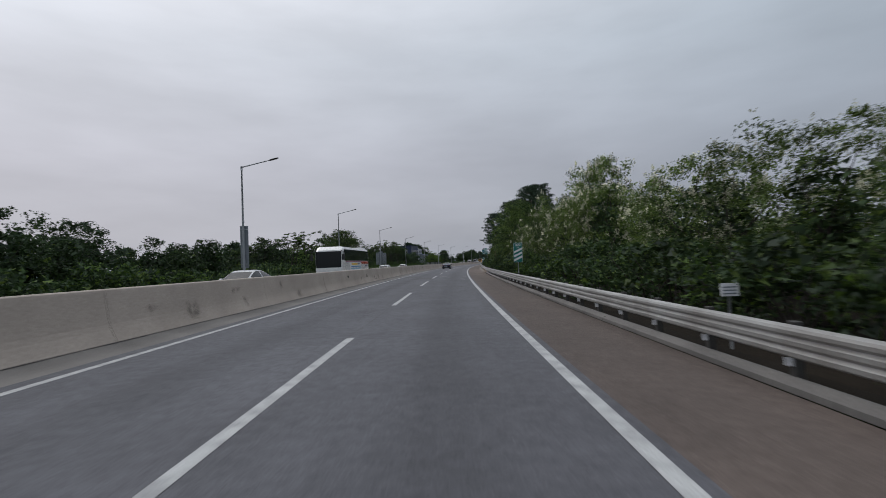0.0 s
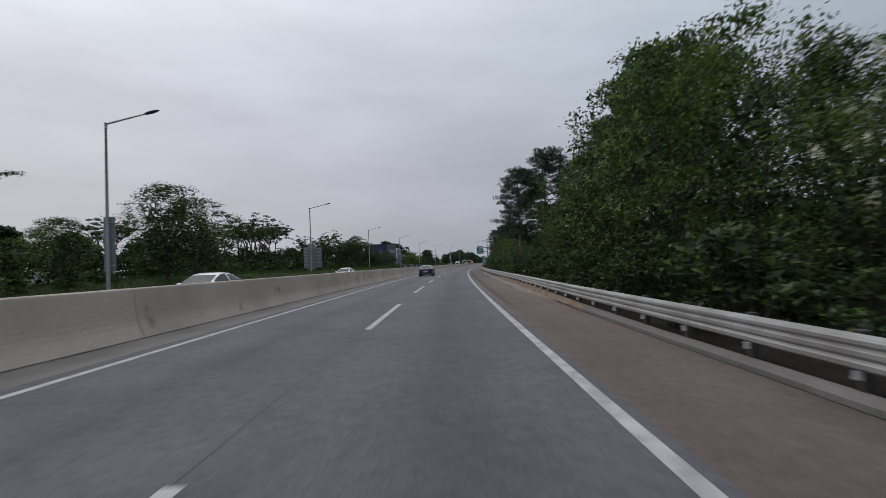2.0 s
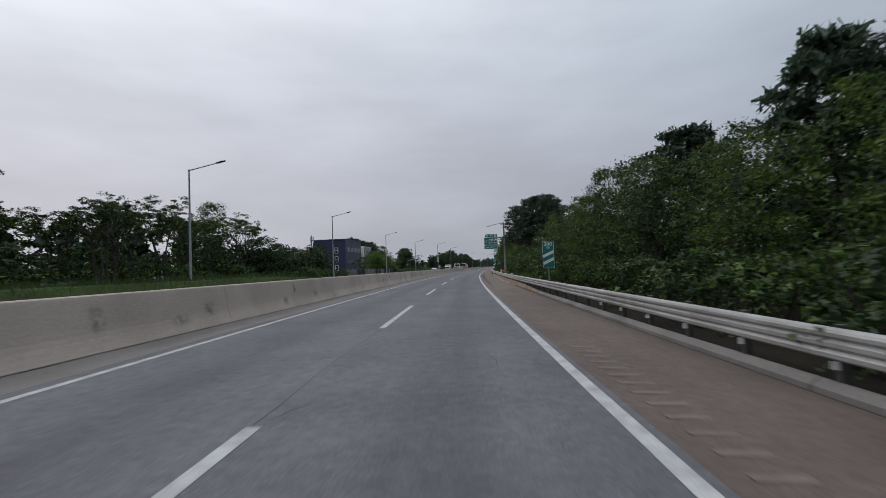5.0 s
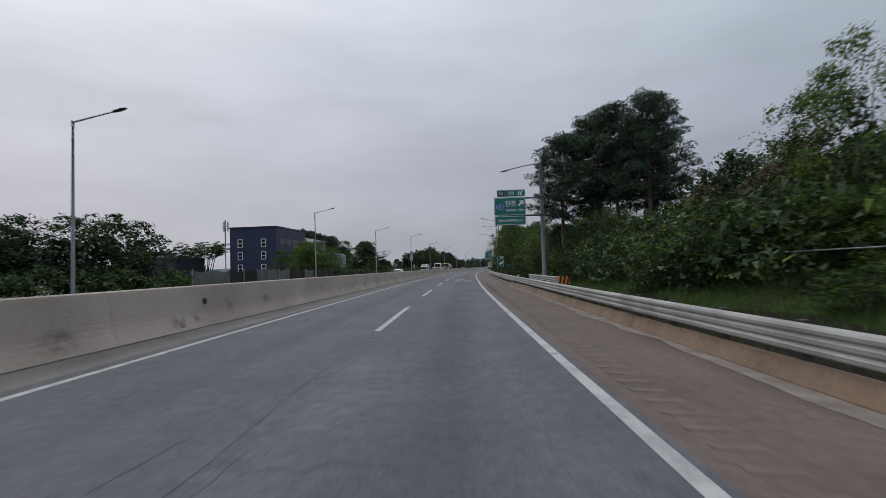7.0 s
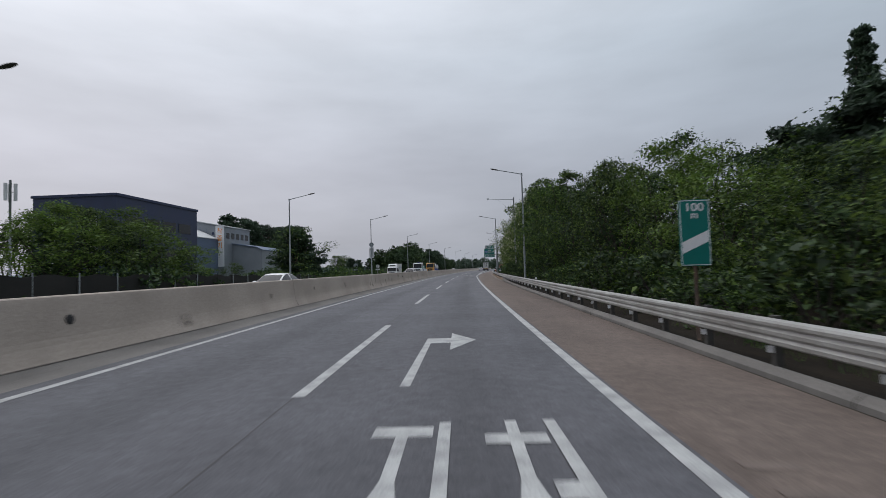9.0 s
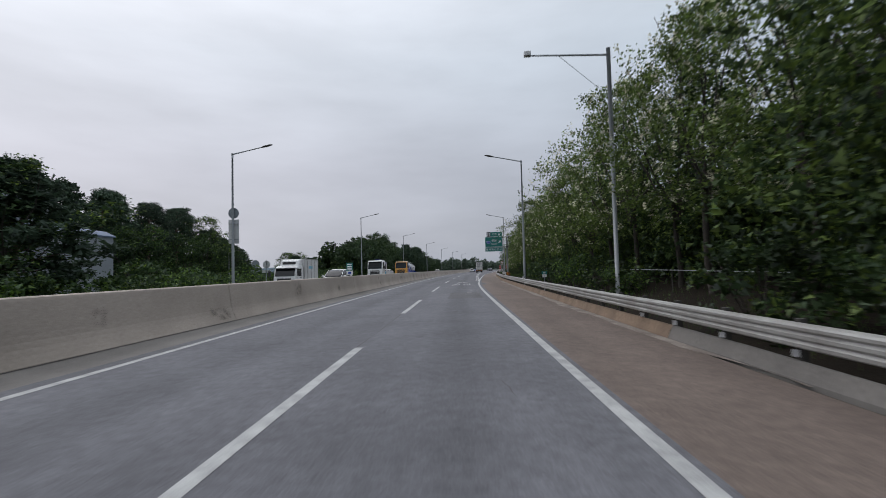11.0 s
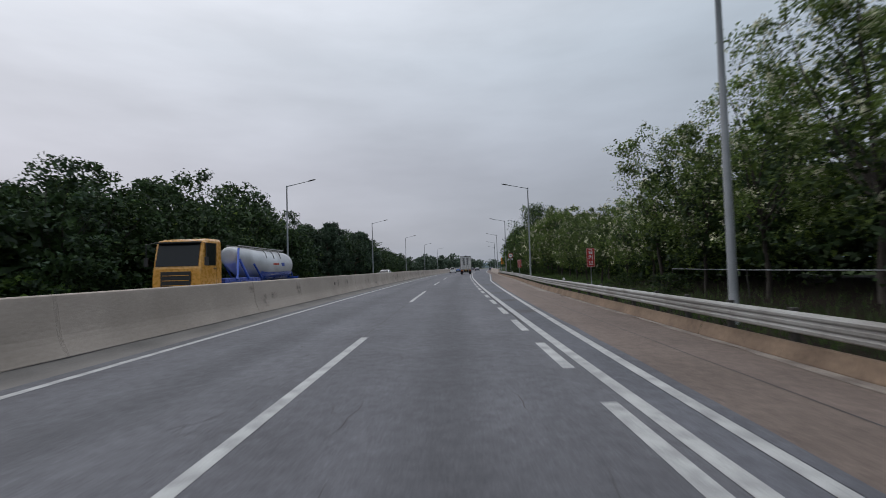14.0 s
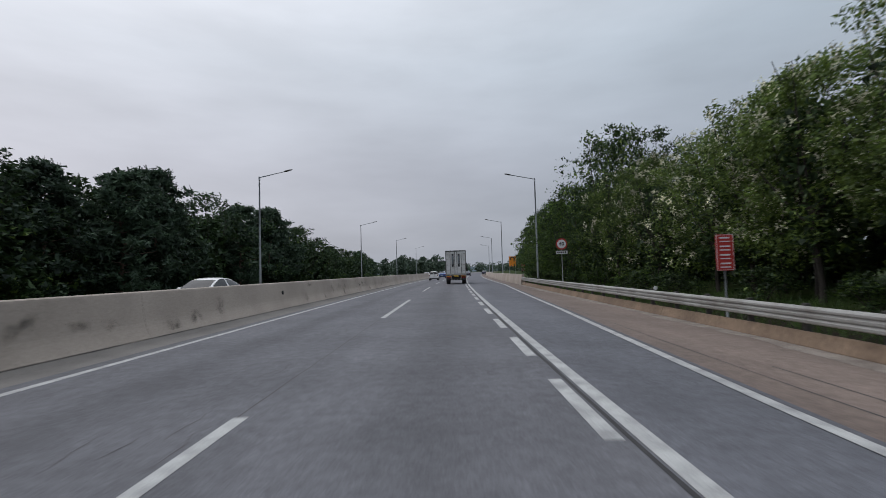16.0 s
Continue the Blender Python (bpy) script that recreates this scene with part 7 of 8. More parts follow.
        for y0 in (-1.0, -0.2, 0.86):
            bm = bmesh.new()
            loft(bm, [[(sx * (x + d), y0 + e, z) for d, e in ((0.003, -0.004), (0.003, 0.004), (-0.01, 0.004), (-0.01, -0.004))] for x, z in half(y0)[2:7]])
            part("door_seam", bm, M["trim"], t)
        bm = bmesh.new()
        bmesh.ops.create_uvsphere(bm, u_segments=10, v_segments=6, radius=1.0)
        for v in bm.verts:
            v.co = Vector((sx * 0.62 + v.co.x * 0.17, 2.1 + v.co.y * 0.13, 0.64 + v.co.z * 0.055))
        part("headlight", bm, M["lamp_clear"], t, smooth=True)
    yr = -2.315
    bm = bmesh.new()
    loft(bm, [[(x, back(x) - d, z) for d, z in ((0.02, 0.30), (0.03, 0.36), (0.012, 0.40), (-0.15, 0.40), (-0.15, 0.27))] for x in (-0.8, -0.72, -0.6, -0.3, 0.0, 0.3, 0.6, 0.72, 0.8)])
    part("lower_bumper", bm, M["trim"], t, "black lower rear bumper")
    bm = bmesh.new()
    box(bm, -0.26, 0.26, yr - 0.022, yr + 0.04, 0.52, 0.63, 0.008)
    p = part("number_plate", bm, M["white"], t, "white number plate with dark bars")
    bm = bmesh.new()
    for k in range(7):
        box(bm, -0.21 + 0.062 * k, -0.17 + 0.062 * k, yr - 0.026, yr - 0.022, 0.545, 0.605)
    part("lettering", bm, M["black"], p)
    for k in range(7):
        bm = bmesh.new()
        box(bm, -0.33 + 0.105 * k, -0.295 + 0.105 * k, yr - 0.012, yr + 0.03, 0.70, 0.725)
        part("name_bar", bm, M["chrome"], t)
    bm = bmesh.new()
    bmesh.ops.create_uvsphere(bm, u_segments=12, v_segments=6, radius=1.0)
    for v in bm.verts:
        v.co = Vector((v.co.x * 0.065, yr + 0.006 + v.co.y * 0.016, 0.83 + v.co.z * 0.038))
    part("badge", bm, M["chrome"], t, smooth=True)
    for z0, z1, q in ((0.66, 0.672, 0.5), (0.44, 0.452, 0.6)):
        bm = bmesh.new()
        box(bm, -q, q, yr - 0.006, yr + 0.03, z0, z1, 0.002)
        part("boot_seam", bm, M["trim"], t)
    bm = bmesh.new()
    loft(bm, [[(0.035, -0.72, 1.395), (-0.035, -0.72, 1.395), (0, -0.72, 1.41)], [(0.03, -0.8, 1.385), (-0.03, -0.8, 1.385), (0, -0.82, 1.47)], [(0.015, -0.9, 1.36), (-0.015, -0.9, 1.36), (0, -0.91, 1.45)]])
    part("antenna", bm, M["trim"], t, "shark-fin antenna")
    return t


HATCH_BODY = [(-1.80, 0.34, 0.80, 0.98, 0.70, 0.64), (-1.70, 0.28, 0.86, 1.02, 0.79, 0.68), (-1.1, 0.22, 0.86, 0.98, 0.80, 0.68), (0.3, 0.2, 0.84, 0.96, 0.80, 0.68), (0.9, 0.2, 0.80, 0.96, 0.80, 0.64), (1.5, 0.22, 0.70, 0.84, 0.77, 0.58), (1.78, 0.3, 0.58, 0.66, 0.66, 0.48)]
HATCH_CABIN = [(-1.76, 0.96, 1.05, 0.66, 0.60), (-1.55, 0.95, 1.44, 0.69, 0.55), (-0.9, 0.93, 1.50, 0.70, 0.56), (0.1, 0.92, 1.47, 0.70, 0.55), (0.6, 0.92, 1.25, 0.69, 0.56), (1.1, 0.91, 0.95, 0.64, 0.56)]
SUV_BODY = [(a * 1.15, b, c * 1.12, d * 1.12, e * 1.14, f * 1.14) for a, b, c, d, e, f in HATCH_BODY]
SUV_CABIN = [(a * 1.15, b * 1.12, c * 1.12, d * 1.14, e * 1.14) for a, b, c, d, e in HATCH_CABIN]
sedan = saloon("dark blue-grey saloon car with red wedge tail lamps", "slate")
sedan.matrix_world = stand(106.7, -3.66) @ Matrix.Diagonal((1, 1, 0.96, 1))
hatch = car("small white hatchback with upright red tail lamps", "white", 3.6, 1.6, 1.50, HATCH_BODY, HATCH_CABIN, (-1.12, 1.26), 0.29)
hatch.matrix_world = stand(447.0, -3.6)
blue = saloon("bright blue saloon car in the passing lane", "blue")
blue.matrix_world = stand(471.0, -3.5)
suv = car("white sport utility car in the passing lane", "white", 4.14, 1.84, 1.68, SUV_BODY, SUV_CABIN, (-1.28, 1.42), 0.34)
suv.matrix_world = stand(494.0, -3.7)
silver = saloon("silver saloon car behind the median barrier", "silver")
silver.matrix_world = stand(22.4, -10.2, 0, 180)
bpy.context.view_layer.update()
white_car = saloon("white saloon car behind the median barrier", "white")
white_car.matrix_world = stand(66.0, -10.2, 0, 180)
bpy.context.view_layer.update()
for s, lat in ((386.0, -10.3), (102.0, -13.0), (231.0, -10.2), (500, -10.0)):
    copy_thing(white_car, stand(s, lat, 0, 180))
for s, lat in ((289.5, -10.4), (328.5, -13.3)):
    c = copy_thing(suv, stand(s, lat, 0, 180))
    c["label"] = "white sport utility car behind the median barrier"
for s, lat in ((505.0, 1.5), (540, 6.5), (560, -3.6)):
    c = copy_thing(sedan, stand(s, lat, 0, 0))
    c["label"] = "dark saloon car far ahead on the motorway"


def slab(parent, name, mat, x0, x1, y0, y1, z0, z1, bevel=0.02, label=""):
    bm = bmesh.new()
    box(bm, x0, x1, y0, y1, z0, z1, bevel)
    return part(name, bm, mat, parent, label)


def skin(parent, name, mat, sx, half, y0, y1, z0, z1, out=0.008, label=""):
    """A thin panel on the side of a body that is half wide."""
    a, b = sorted((sx * (half - 0.02), sx * (half + out)))
    return slab(parent, name, mat, a, b, y0, y1, z0, z1, 0.003, label)


def truck_cab(t, paint, y0, w, h, depth, z0=0.55):
    """A cab-over cab whose back stands at y0."""
    bm = bmesh.new()
    secs = []
    for y, zt, k in ((y0, h, 1.0), (y0 + depth * 0.55, h, 1.0), (y0 + depth * 0.82, h - 0.12, 0.98), (y0 + depth, z0 + (h - z0) * 0.45, 0.96), (y0 + depth + 0.06, z0, 0.96)):
        hw = w / 2 * k
        secs.append([(hw, y, z0), (hw, y, z0 + (zt - z0) * 0.5), (hw * 0.97, y, zt - 0.12), (hw * 0.9, y, zt), (-hw * 0.9, y, zt), (-hw * 0.97, y, zt - 0.12), (-hw, y, z0 + (zt - z0) * 0.5), (-hw, y, z0)])
    loft(bm, secs)
    cab = part("cab", bm, paint, t)
    za, zb = z0 + (h - z0) * 0.5, h - 0.22
    bm = bmesh.new()
    loft(bm, [[(-w * 0.43, y0 + depth * 1.005, za), (w * 0.43, y0 + depth * 1.005, za), (w * 0.43, y0 + depth * 0.985, za), (-w * 0.43, y0 + depth * 0.985, za)], [(-w * 0.42, y0 + depth * 0.86, zb), (w * 0.42, y0 + depth * 0.86, zb), (w * 0.42, y0 + depth * 0.83, zb), (-w * 0.42, y0 + depth * 0.83, zb)]])
    part("windscreen", bm, M["glass"], cab)
    for sx in (1, -1):
        skin(cab, "side_window", M["glass"], sx, w / 2, y0 + depth * 0.3, y0 + depth * 0.78, za, zb)
        bm = bmesh.new()
        tube(bm, [(sx * w / 2, y0 + depth * 0.9, zb), (sx * (w / 2 + 0.25), y0 + depth, zb - 0.05), (sx * (w / 2 + 0.25), y0 + depth, za)], 0.02, 5)
        box(bm, sx * (w / 2 + 0.25) - 0.09, sx * (w / 2 + 0.25) + 0.09, y0 + depth - 0.04, y0 + depth + 0.04, za, za + 0.4, 0.02)
        part("mirror", bm, M["trim"], cab)
        slab(cab, "headlight", M["lamp_clear"], sx * w * 0.33 - 0.15, sx * w * 0.33 + 0.15, y0 + depth, y0 + depth + 0.09, z0 + 0.12, z0 + 0.28, 0.02)
    yf = y0 + depth + 0.02
    slab(cab, "grille", M["trim"], -w * 0.30, w * 0.30, yf, yf + 0.07, z0 + 0.32, z0 + (h - z0) * 0.40, 0.02, "dark slatted grille")
    for k in range(3 if h > 2.5 else 1):
        zk = z0 + 0.36 + k * ((h - z0) * 0.40 - 0.36) / 3
        slab(cab, "grille_bar", paint, -w * 0.27, w * 0.27, yf + 0.05, yf + 0.085, zk + 0.03, zk + 0.06, 0.005)
    slab(cab, "sun_visor", M["trim"], -w * 0.44, w * 0.44, y0 + depth * 0.80, y0 + depth * 0.98, h - 0.24, h - 0.17, 0.02)
    for sx in (1, -1):
        skin(cab, "door_seam", M["trim"], sx, w / 2, y0 + depth * 0.26, y0 + depth * 0.275, z0 + 0.1, zb, 0.003)
        skin(cab, "door_handle", M["trim"], sx, w / 2, y0 + depth * 0.3, y0 + depth * 0.42, za - 0.16, za - 0.11, 0.02)
    slab(cab, "bumper", M["trim"], -w / 2, w / 2, y0 + depth - 0.3, y0 + depth + 0.1, z0 - 0.2, z0 + 0.08, 0.03)
    return cab


def box_truck():
    t = thing("box_truck", Matrix(), "white box lorry with black door vents and striped rear bumper", "lorry")
    L, W, H, z0 = 6.2, 2.28, 3.72, 1.08
    slab(t, "box_body", PAINT["white"], -W / 2, W / 2, -L / 2, L / 2 - 1.9, z0, H, 0.03)
    y = -L / 2
    for sx in (1, -1):
        d = slab(t, "rear_door", M["van_white"], sx * 0.03 if sx > 0 else -W / 2 + 0.07, W / 2 - 0.07 if sx > 0 else -0.03, y - 0.03, y + 0.01, z0 + 0.12, H - 0.1, 0.012)
        for x in (0.12, 0.62):
            bm = bmesh.new()
            tube(bm, [(sx * x, y - 0.055, z0 + 0.1), (sx * x, y - 0.055, H - 0.1)], 0.02, 6)
            part("lock_bar", bm, M["chrome"], d)
        slab(d, "vent", M["black"], sx * 0.34 - 0.11, sx * 0.34 + 0.11, y - 0.045, y, z0 + 0.85, H - 0.35, 0.02, "black upright vent strip")
        slab(d, "vent_pane", M["signgrey"], sx * 0.34 - 0.045, sx * 0.34 + 0.045, y - 0.05, y - 0.04, z0 + 1.15, H - 0.55, 0.008)
        bm = bmesh.new()
        box(bm, sx * (W / 2 - 0.04) - 0.04, sx * (W / 2 - 0.04) + 0.04, y - 0.04, y + 0.05, z0, H, 0.01)
        part("corner_post", bm, M["post"], t)
        for k in range(4):
            slab(d, "hinge", M["steel"], sx * (W / 2 - 0.2) - 0.12, sx * (W / 2 - 0.2) + 0.12, y - 0.05, y - 0.02, z0 + 0.4 + 0.62 * k, z0 + 0.46 + 0.62 * k, 0.008)
        slab(t, "tail_light", M["tail"], sx * 0.82 - 0.22, sx * 0.82 + 0.22, y - 0.05, y + 0.05, 0.66, 0.78, 0.01, "red rear lamp cluster")
        slab(t, "hazard_plate", M["orange"], sx * 0.78 - 0.28, sx * 0.78 + 0.28, y - 0.06, y - 0.03, 0.84, 0.92, 0.006, "orange and red reflective plate")
        for yw in (-L / 2 + 1.1, L / 2 - 1.3):
            wheel(t, sx * (W / 2 - 0.26), yw, 0.46, 0.46 if yw < 0 else 0.28)
        for k in range(3):
            slab(t, "marker", M["steel"], sx * (0.35 + 0.3 * k) - 0.04, sx * (0.35 + 0.3 * k) + 0.04, y - 0.06, y - 0.02, H - 0.07, H + 0.02, 0.005)
    slab(t, "under_guard", M["trim"], -W / 2 + 0.05, W / 2 - 0.05, y - 0.04, y + 0.06, 0.45, 0.62, 0.02)
    slab(t, "rear_sill", M["trim"], -W / 2, W / 2, y - 0.035, y + 0.05, 0.94, 1.1, 0.01)
    slab(t, "top_rail", M["post"], -W / 2, W / 2, y - 0.05, y + 0.06, H - 0.09, H + 0.03, 0.01)
    slab(t, "sill", M["steel"], -W / 2, W / 2, y - 0.06, y + 0.06, z0 - 0.1, z0 + 0.09, 0.01)
    slab(t, "bumper", M["trim"], -W / 2 + 0.1, W / 2 - 0.1, y - 0.04, y + 0.06, 0.48, 0.62, 0.015)
    slab(t, "chassis", M["trim"], -0.5, 0.5, y + 0.1, L / 2 - 0.2, 0.6, z0, 0.02)
    p = slab(t, "number_plate", M["yellow"], -0.26, 0.26, y - 0.07, y - 0.03, 0.82, 0.98, 0.006, "yellow number plate with dark bars")
    bm = bmesh.new()
    for k in range(5):
        box(bm, -0.2 + 0.085 * k, -0.14 + 0.085 * k, y - 0.075, y - 0.07, 0.86, 0.94)
    part("lettering", bm, M["black"], p)
    for x in (-0.5, -0.17, 0.17, 0.5):
        bm = bmesh.new()
        tube(bm, [(x, y - 0.05, 0.55), (x, y - 0.03, 0.55)], 0.035, 10)
        part("reflector", bm, M["lamp_clear"], t)
    truck_cab(t, PAINT["white"], L / 2 - 1.85, 2.1, 2.6, 1.75)
    return t


M["van_white"] = material("grimy white door paint", (0.58, 0.58, 0.58), 0.45, 0, 0.1, 1.5, 30, 0.03, tint=(0.42, 0.41, 0.40))
box_truck().matrix_world = stand(421.3, 0.62)


def bus():
    t = thing("express_bus", Matrix(), "white express bus with a red stripe and dark tinted windows", "bus")
    L, W, H = 11.8, 2.46, 3.24
    bm = bmesh.new()
    secs = []
    for y, k, zt in ((-L / 2, 0.93, H - 0.35), (-L / 2 + 0.18, 0.985, H - 0.12), (-L / 2 + 0.5, 1.0, H), (L / 2 - 0.7, 1.0, H - 0.02), (L / 2 - 0.2, 0.97, H - 0.35), (L / 2, 0.92, 1.5)):
        hw = W / 2 * k
        half = [(hw * 0.98, 0.35), (hw, 0.7), (hw, 1.8), (hw * 0.985, zt - 0.22), (hw * 0.93, zt - 0.06), (hw * 0.75, zt)]
        secs.append([(x, y, z) for x, z in half] + [(-x, y, z) for x, z in half[::-1]])
    loft(bm, secs)
    part("body", bm, PAINT["white"], t)
    for sx in (1, -1):
        x = sx * W / 2
        for k in range(6):
            y0 = -L / 2 + 0.42 + k * 1.78
            skin(t, "window", M["bus_glass"], sx, W / 2, y0, y0 + 1.765, 1.95, H - 0.28, 0.008)
        skin(t, "red_stripe", PAINT["red"], sx, W / 2, -L / 2 + 0.3, -L / 2 + 4.0, 1.63, 1.88, 0.006, "bright red stripe")
        skin(t, "purple_stripe", M["blue"], sx, W / 2, -L / 2 + 4.0, L / 2 - 1.2, 1.80, 1.86, 0.006)
        skin(t, "red_line", PAINT["red"], sx, W / 2, -L / 2 + 4.0, L / 2 - 1.2, 1.865, 1.92, 0.0065)
        ad = skin(t, "advert_panel", M["white"], sx, W / 2, -L / 2 + 4.05, L / 2 - 2.6, 1.0, 1.78, 0.008, "pale advertisement panel with coloured bars")
        skin(ad, "yellow_bar", M["yellow"], sx, W / 2, -L / 2 + 5.8, -L / 2 + 8.4, 1.55, 1.72, 0.014)
        skin(ad, "lettering", M["navy_bar"], sx, W / 2, -L / 2 + 4.9, -L / 2 + 5.7, 1.58, 1.7, 0.014)
        skin(ad, "blue_bar", M["sky_bar"], sx, W / 2, -L / 2 + 4.3, -L / 2 + 8.6, 1.34, 1.46, 0.014)
        skin(ad, "blue_bar", M["sky_bar"], sx, W / 2, -L / 2 + 4.3, -L / 2 + 8.6, 1.16, 1.22, 0.014)
        for k in range(9):
            skin(ad, "lettering", M["blue"], sx, W / 2, -L / 2 + 4.35 + 0.46 * k, -L / 2 + 4.62 + 0.46 * k, 1.37, 1.43, 0.018)
            skin(ad, "lettering", M["navy_bar"], sx, W / 2, -L / 2 + 4.4 + 0.44 * k, -L / 2 + 4.6 + 0.44 * k, 1.26, 1.30, 0.014)
        for k in range(4):
            skin(t, "lettering", M["navy_bar"], sx, W / 2, -L / 2 + 0.9 + 0.34 * k, -L / 2 + 1.12 + 0.34 * k, 1.34, 1.5, 0.007)
        for yw in (-L / 2 + 3.0, L / 2 - 2.6):
            wheel(t, sx * (W / 2 - 0.2), yw, 0.5, 0.32)
    bm = bmesh.new()
    box(bm, -W * 0.38, W * 0.38, -L / 2 + 0.4, -L / 2 + 2.4, H - 0.03, H + 0.14, 0.08)
    part("roof_unit", bm, PAINT["white"], t, "white roof air conditioner")
    slab(t, "windscreen", M["glass"], -W * 0.45, W * 0.45, L / 2 - 0.25, L / 2 + 0.01, 1.35, H - 0.45, 0.05)
    slab(t, "rear_window", M["glass"], -W * 0.42, W * 0.42, -L / 2 - 0.01, -L / 2 + 0.1, 2.0, H - 0.5, 0.03)
    for sx in (1, -1):
        bm = bmesh.new()
        tube(bm, [(sx * W * 0.45, L / 2 - 0.1, H - 0.4), (sx * W * 0.56, L / 2 + 0.25, H - 0.5), (sx * W * 0.56, L / 2 + 0.3, 2.2)], 0.03, 6)
        box(bm, sx * W * 0.56 - 0.12, sx * W * 0.56 + 0.12, L / 2 + 0.24, L / 2 + 0.34, 2.0, 2.5, 0.03)
        part("mirror", bm, M["trim"], t)
        slab(t, "headlight", M["lamp_clear"], sx * W * 0.36 - 0.2, sx * W * 0.36 + 0.2, L / 2 - 0.1, L / 2 + 0.02, 0.7, 0.95, 0.03)
    return t


M["bus_glass"] = plain("tinted bus glass", (0.012, 0.014, 0.018), 0.05, 0.0, 0.6)
M["navy_bar"] = plain("navy lettering", (0.02, 0.03, 0.12), 0.5)
M["sky_bar"] = plain("pale blue print", (0.16, 0.42, 0.55), 0.5)
bus().matrix_world = stand(45.4, -10.65, 0, 180)


def tanker():
    t = thing("cement_tanker", Matrix(), "silver-grey cement tanker with blue frame and an amber cab", "lorry")
    bm = bmesh.new()
    secs = []
    for y, r, zc in ((-4.95, 0.35, 2.0), (-4.88, 0.72, 2.0), (-4.6, 0.95, 1.98), (-3.8, 1.04, 1.92), (-0.9, 1.10, 1.85), (0.2, 1.10, 1.86), (2.0, 0.84, 2.2), (3.3, 0.56, 2.46), (3.42, 0.50, 2.48), (3.46, 0.3, 2.48)):
        secs.append([(r * math.cos(a * math.pi / 12), y, zc + r * 0.98 * math.sin(a * math.pi / 12)) for a in range(24)])
    loft(bm, secs)
    for f in bm.faces:
        f.smooth = True
    tank = part("tank", bm, M["tank"], t, "dusty silver-white rounded tank", smooth=True)
    bm = bmesh.new()
    secs = []
    for y, r in ((-4.6, 0.97), (-3.8, 1.055), (-0.9, 1.115), (0.2, 1.115), (1.0, 0.99)):
        secs.append([(r * math.cos(a), y, 1.88 + r * 0.99 * math.sin(a)) for a in [radians(200 + 14 * k) for k in range(11)]])
    loft(bm, secs, closed=False, caps=False)
    part("skirt", bm, PAINT["royal"], tank, "blue painted tank belly")
    for sx in (1, -1):
        skin(tank, "red_mark", PAINT["red"], sx, 1.06, -1.5, -0.6, 1.96, 2.08, 0.03)
        skin(tank, "blue_mark", M["blue"], sx, 1.05, -2.6, -2.1, 1.88, 2.12, 0.03)
        bm = bmesh.new()
        tube(bm, [(sx * 0.35, -4.3, 3.04), (sx * 0.35, 2.9, 3.1)], 0.03, 6)
        for k in range(6):
            tube(bm, [(sx * 0.35, -4.1 + 1.3 * k, 2.75), (sx * 0.35, -4.1 + 1.3 * k, 3.06)], 0.02, 5)
        part("top_rail", bm, M["steel"], t)
        for a in range(3):
            bm = bmesh.new()
            tube(bm, [(sx * 0.42, -2.8 + 1.2 * a, 2.93), (sx * 0.8, -2.4 + 1.2 * a, 2.68), (sx * 1.0, -2.1 + 1.2 * a, 2.4)], 0.025, 5)
            part("hose", bm, M["trim"], t)
        bm = bmesh.new()
        tube(bm, [(sx * 0.95, 4.3, 1.1), (sx * 0.6, 3.4, 2.9)], 0.07, 6)
        tube(bm, [(sx * 0.95, 2.8, 1.1), (sx * 0.6, 3.3, 2.3)], 0.07, 6)
        tube(bm, [(sx * 0.95, 1.0, 1.15), (sx * 0.9, 2.0, 2.0)], 0.06, 6)
        tube(bm, [(sx * 0.7, -5.3, 1.1), (sx * 0.6, -4.8, 1.9)], 0.05, 6)
        part("frame_strut", bm, PAINT["royal"], t)
        for yw in (-4.4, -3.2, -2.0, 3.6, 4.8):
            wheel(t, sx * 1.0, yw, 0.5, 0.4)
    for y0, z0, y1, z1 in ((-5.0, 3.0, 2.8, 3.1),):
        bm = bmesh.new()
        for k in range(14):
            y = y0 + 1.0 + (y1 - y0 - 1.6) * k / 13
            box(bm, -0.33, 0.33, y - 0.09, y + 0.09, 2.96 + 0.004 * k, 2.99 + 0.004 * k)
        part("walkway", bm, M["steel"], t)
    slab(t, "chassis", PAINT["royal"], -0.9, 0.9, 1.0, 5.6, 0.95, 1.22, 0.03)
    slab(t, "rear_chassis", M["trim"], -0.5, 0.5, -5.2, 6.6, 0.7, 0.98, 0.03)
    slab(t, "bumper", PAINT["royal"], -1.1, 1.1, -5.4, -5.2, 0.75, 1.15, 0.03)
    truck_cab(t, PAINT["amber"], 6.6, 2.4, 3.2, 1.9)
    for sx in (1, -1):
        wheel(t, sx * 1.0, 7.0, 0.5, 0.32)
    return t


M["tank"] = material("dusty tank aluminium", (0.50, 0.52, 0.55), 0.42, 0.3, 0.1, 0.8, 25, 0.03, tint=(0.34, 0.35, 0.37))
tanker().matrix_world = stand(350.5, -13.0, 0, 180)


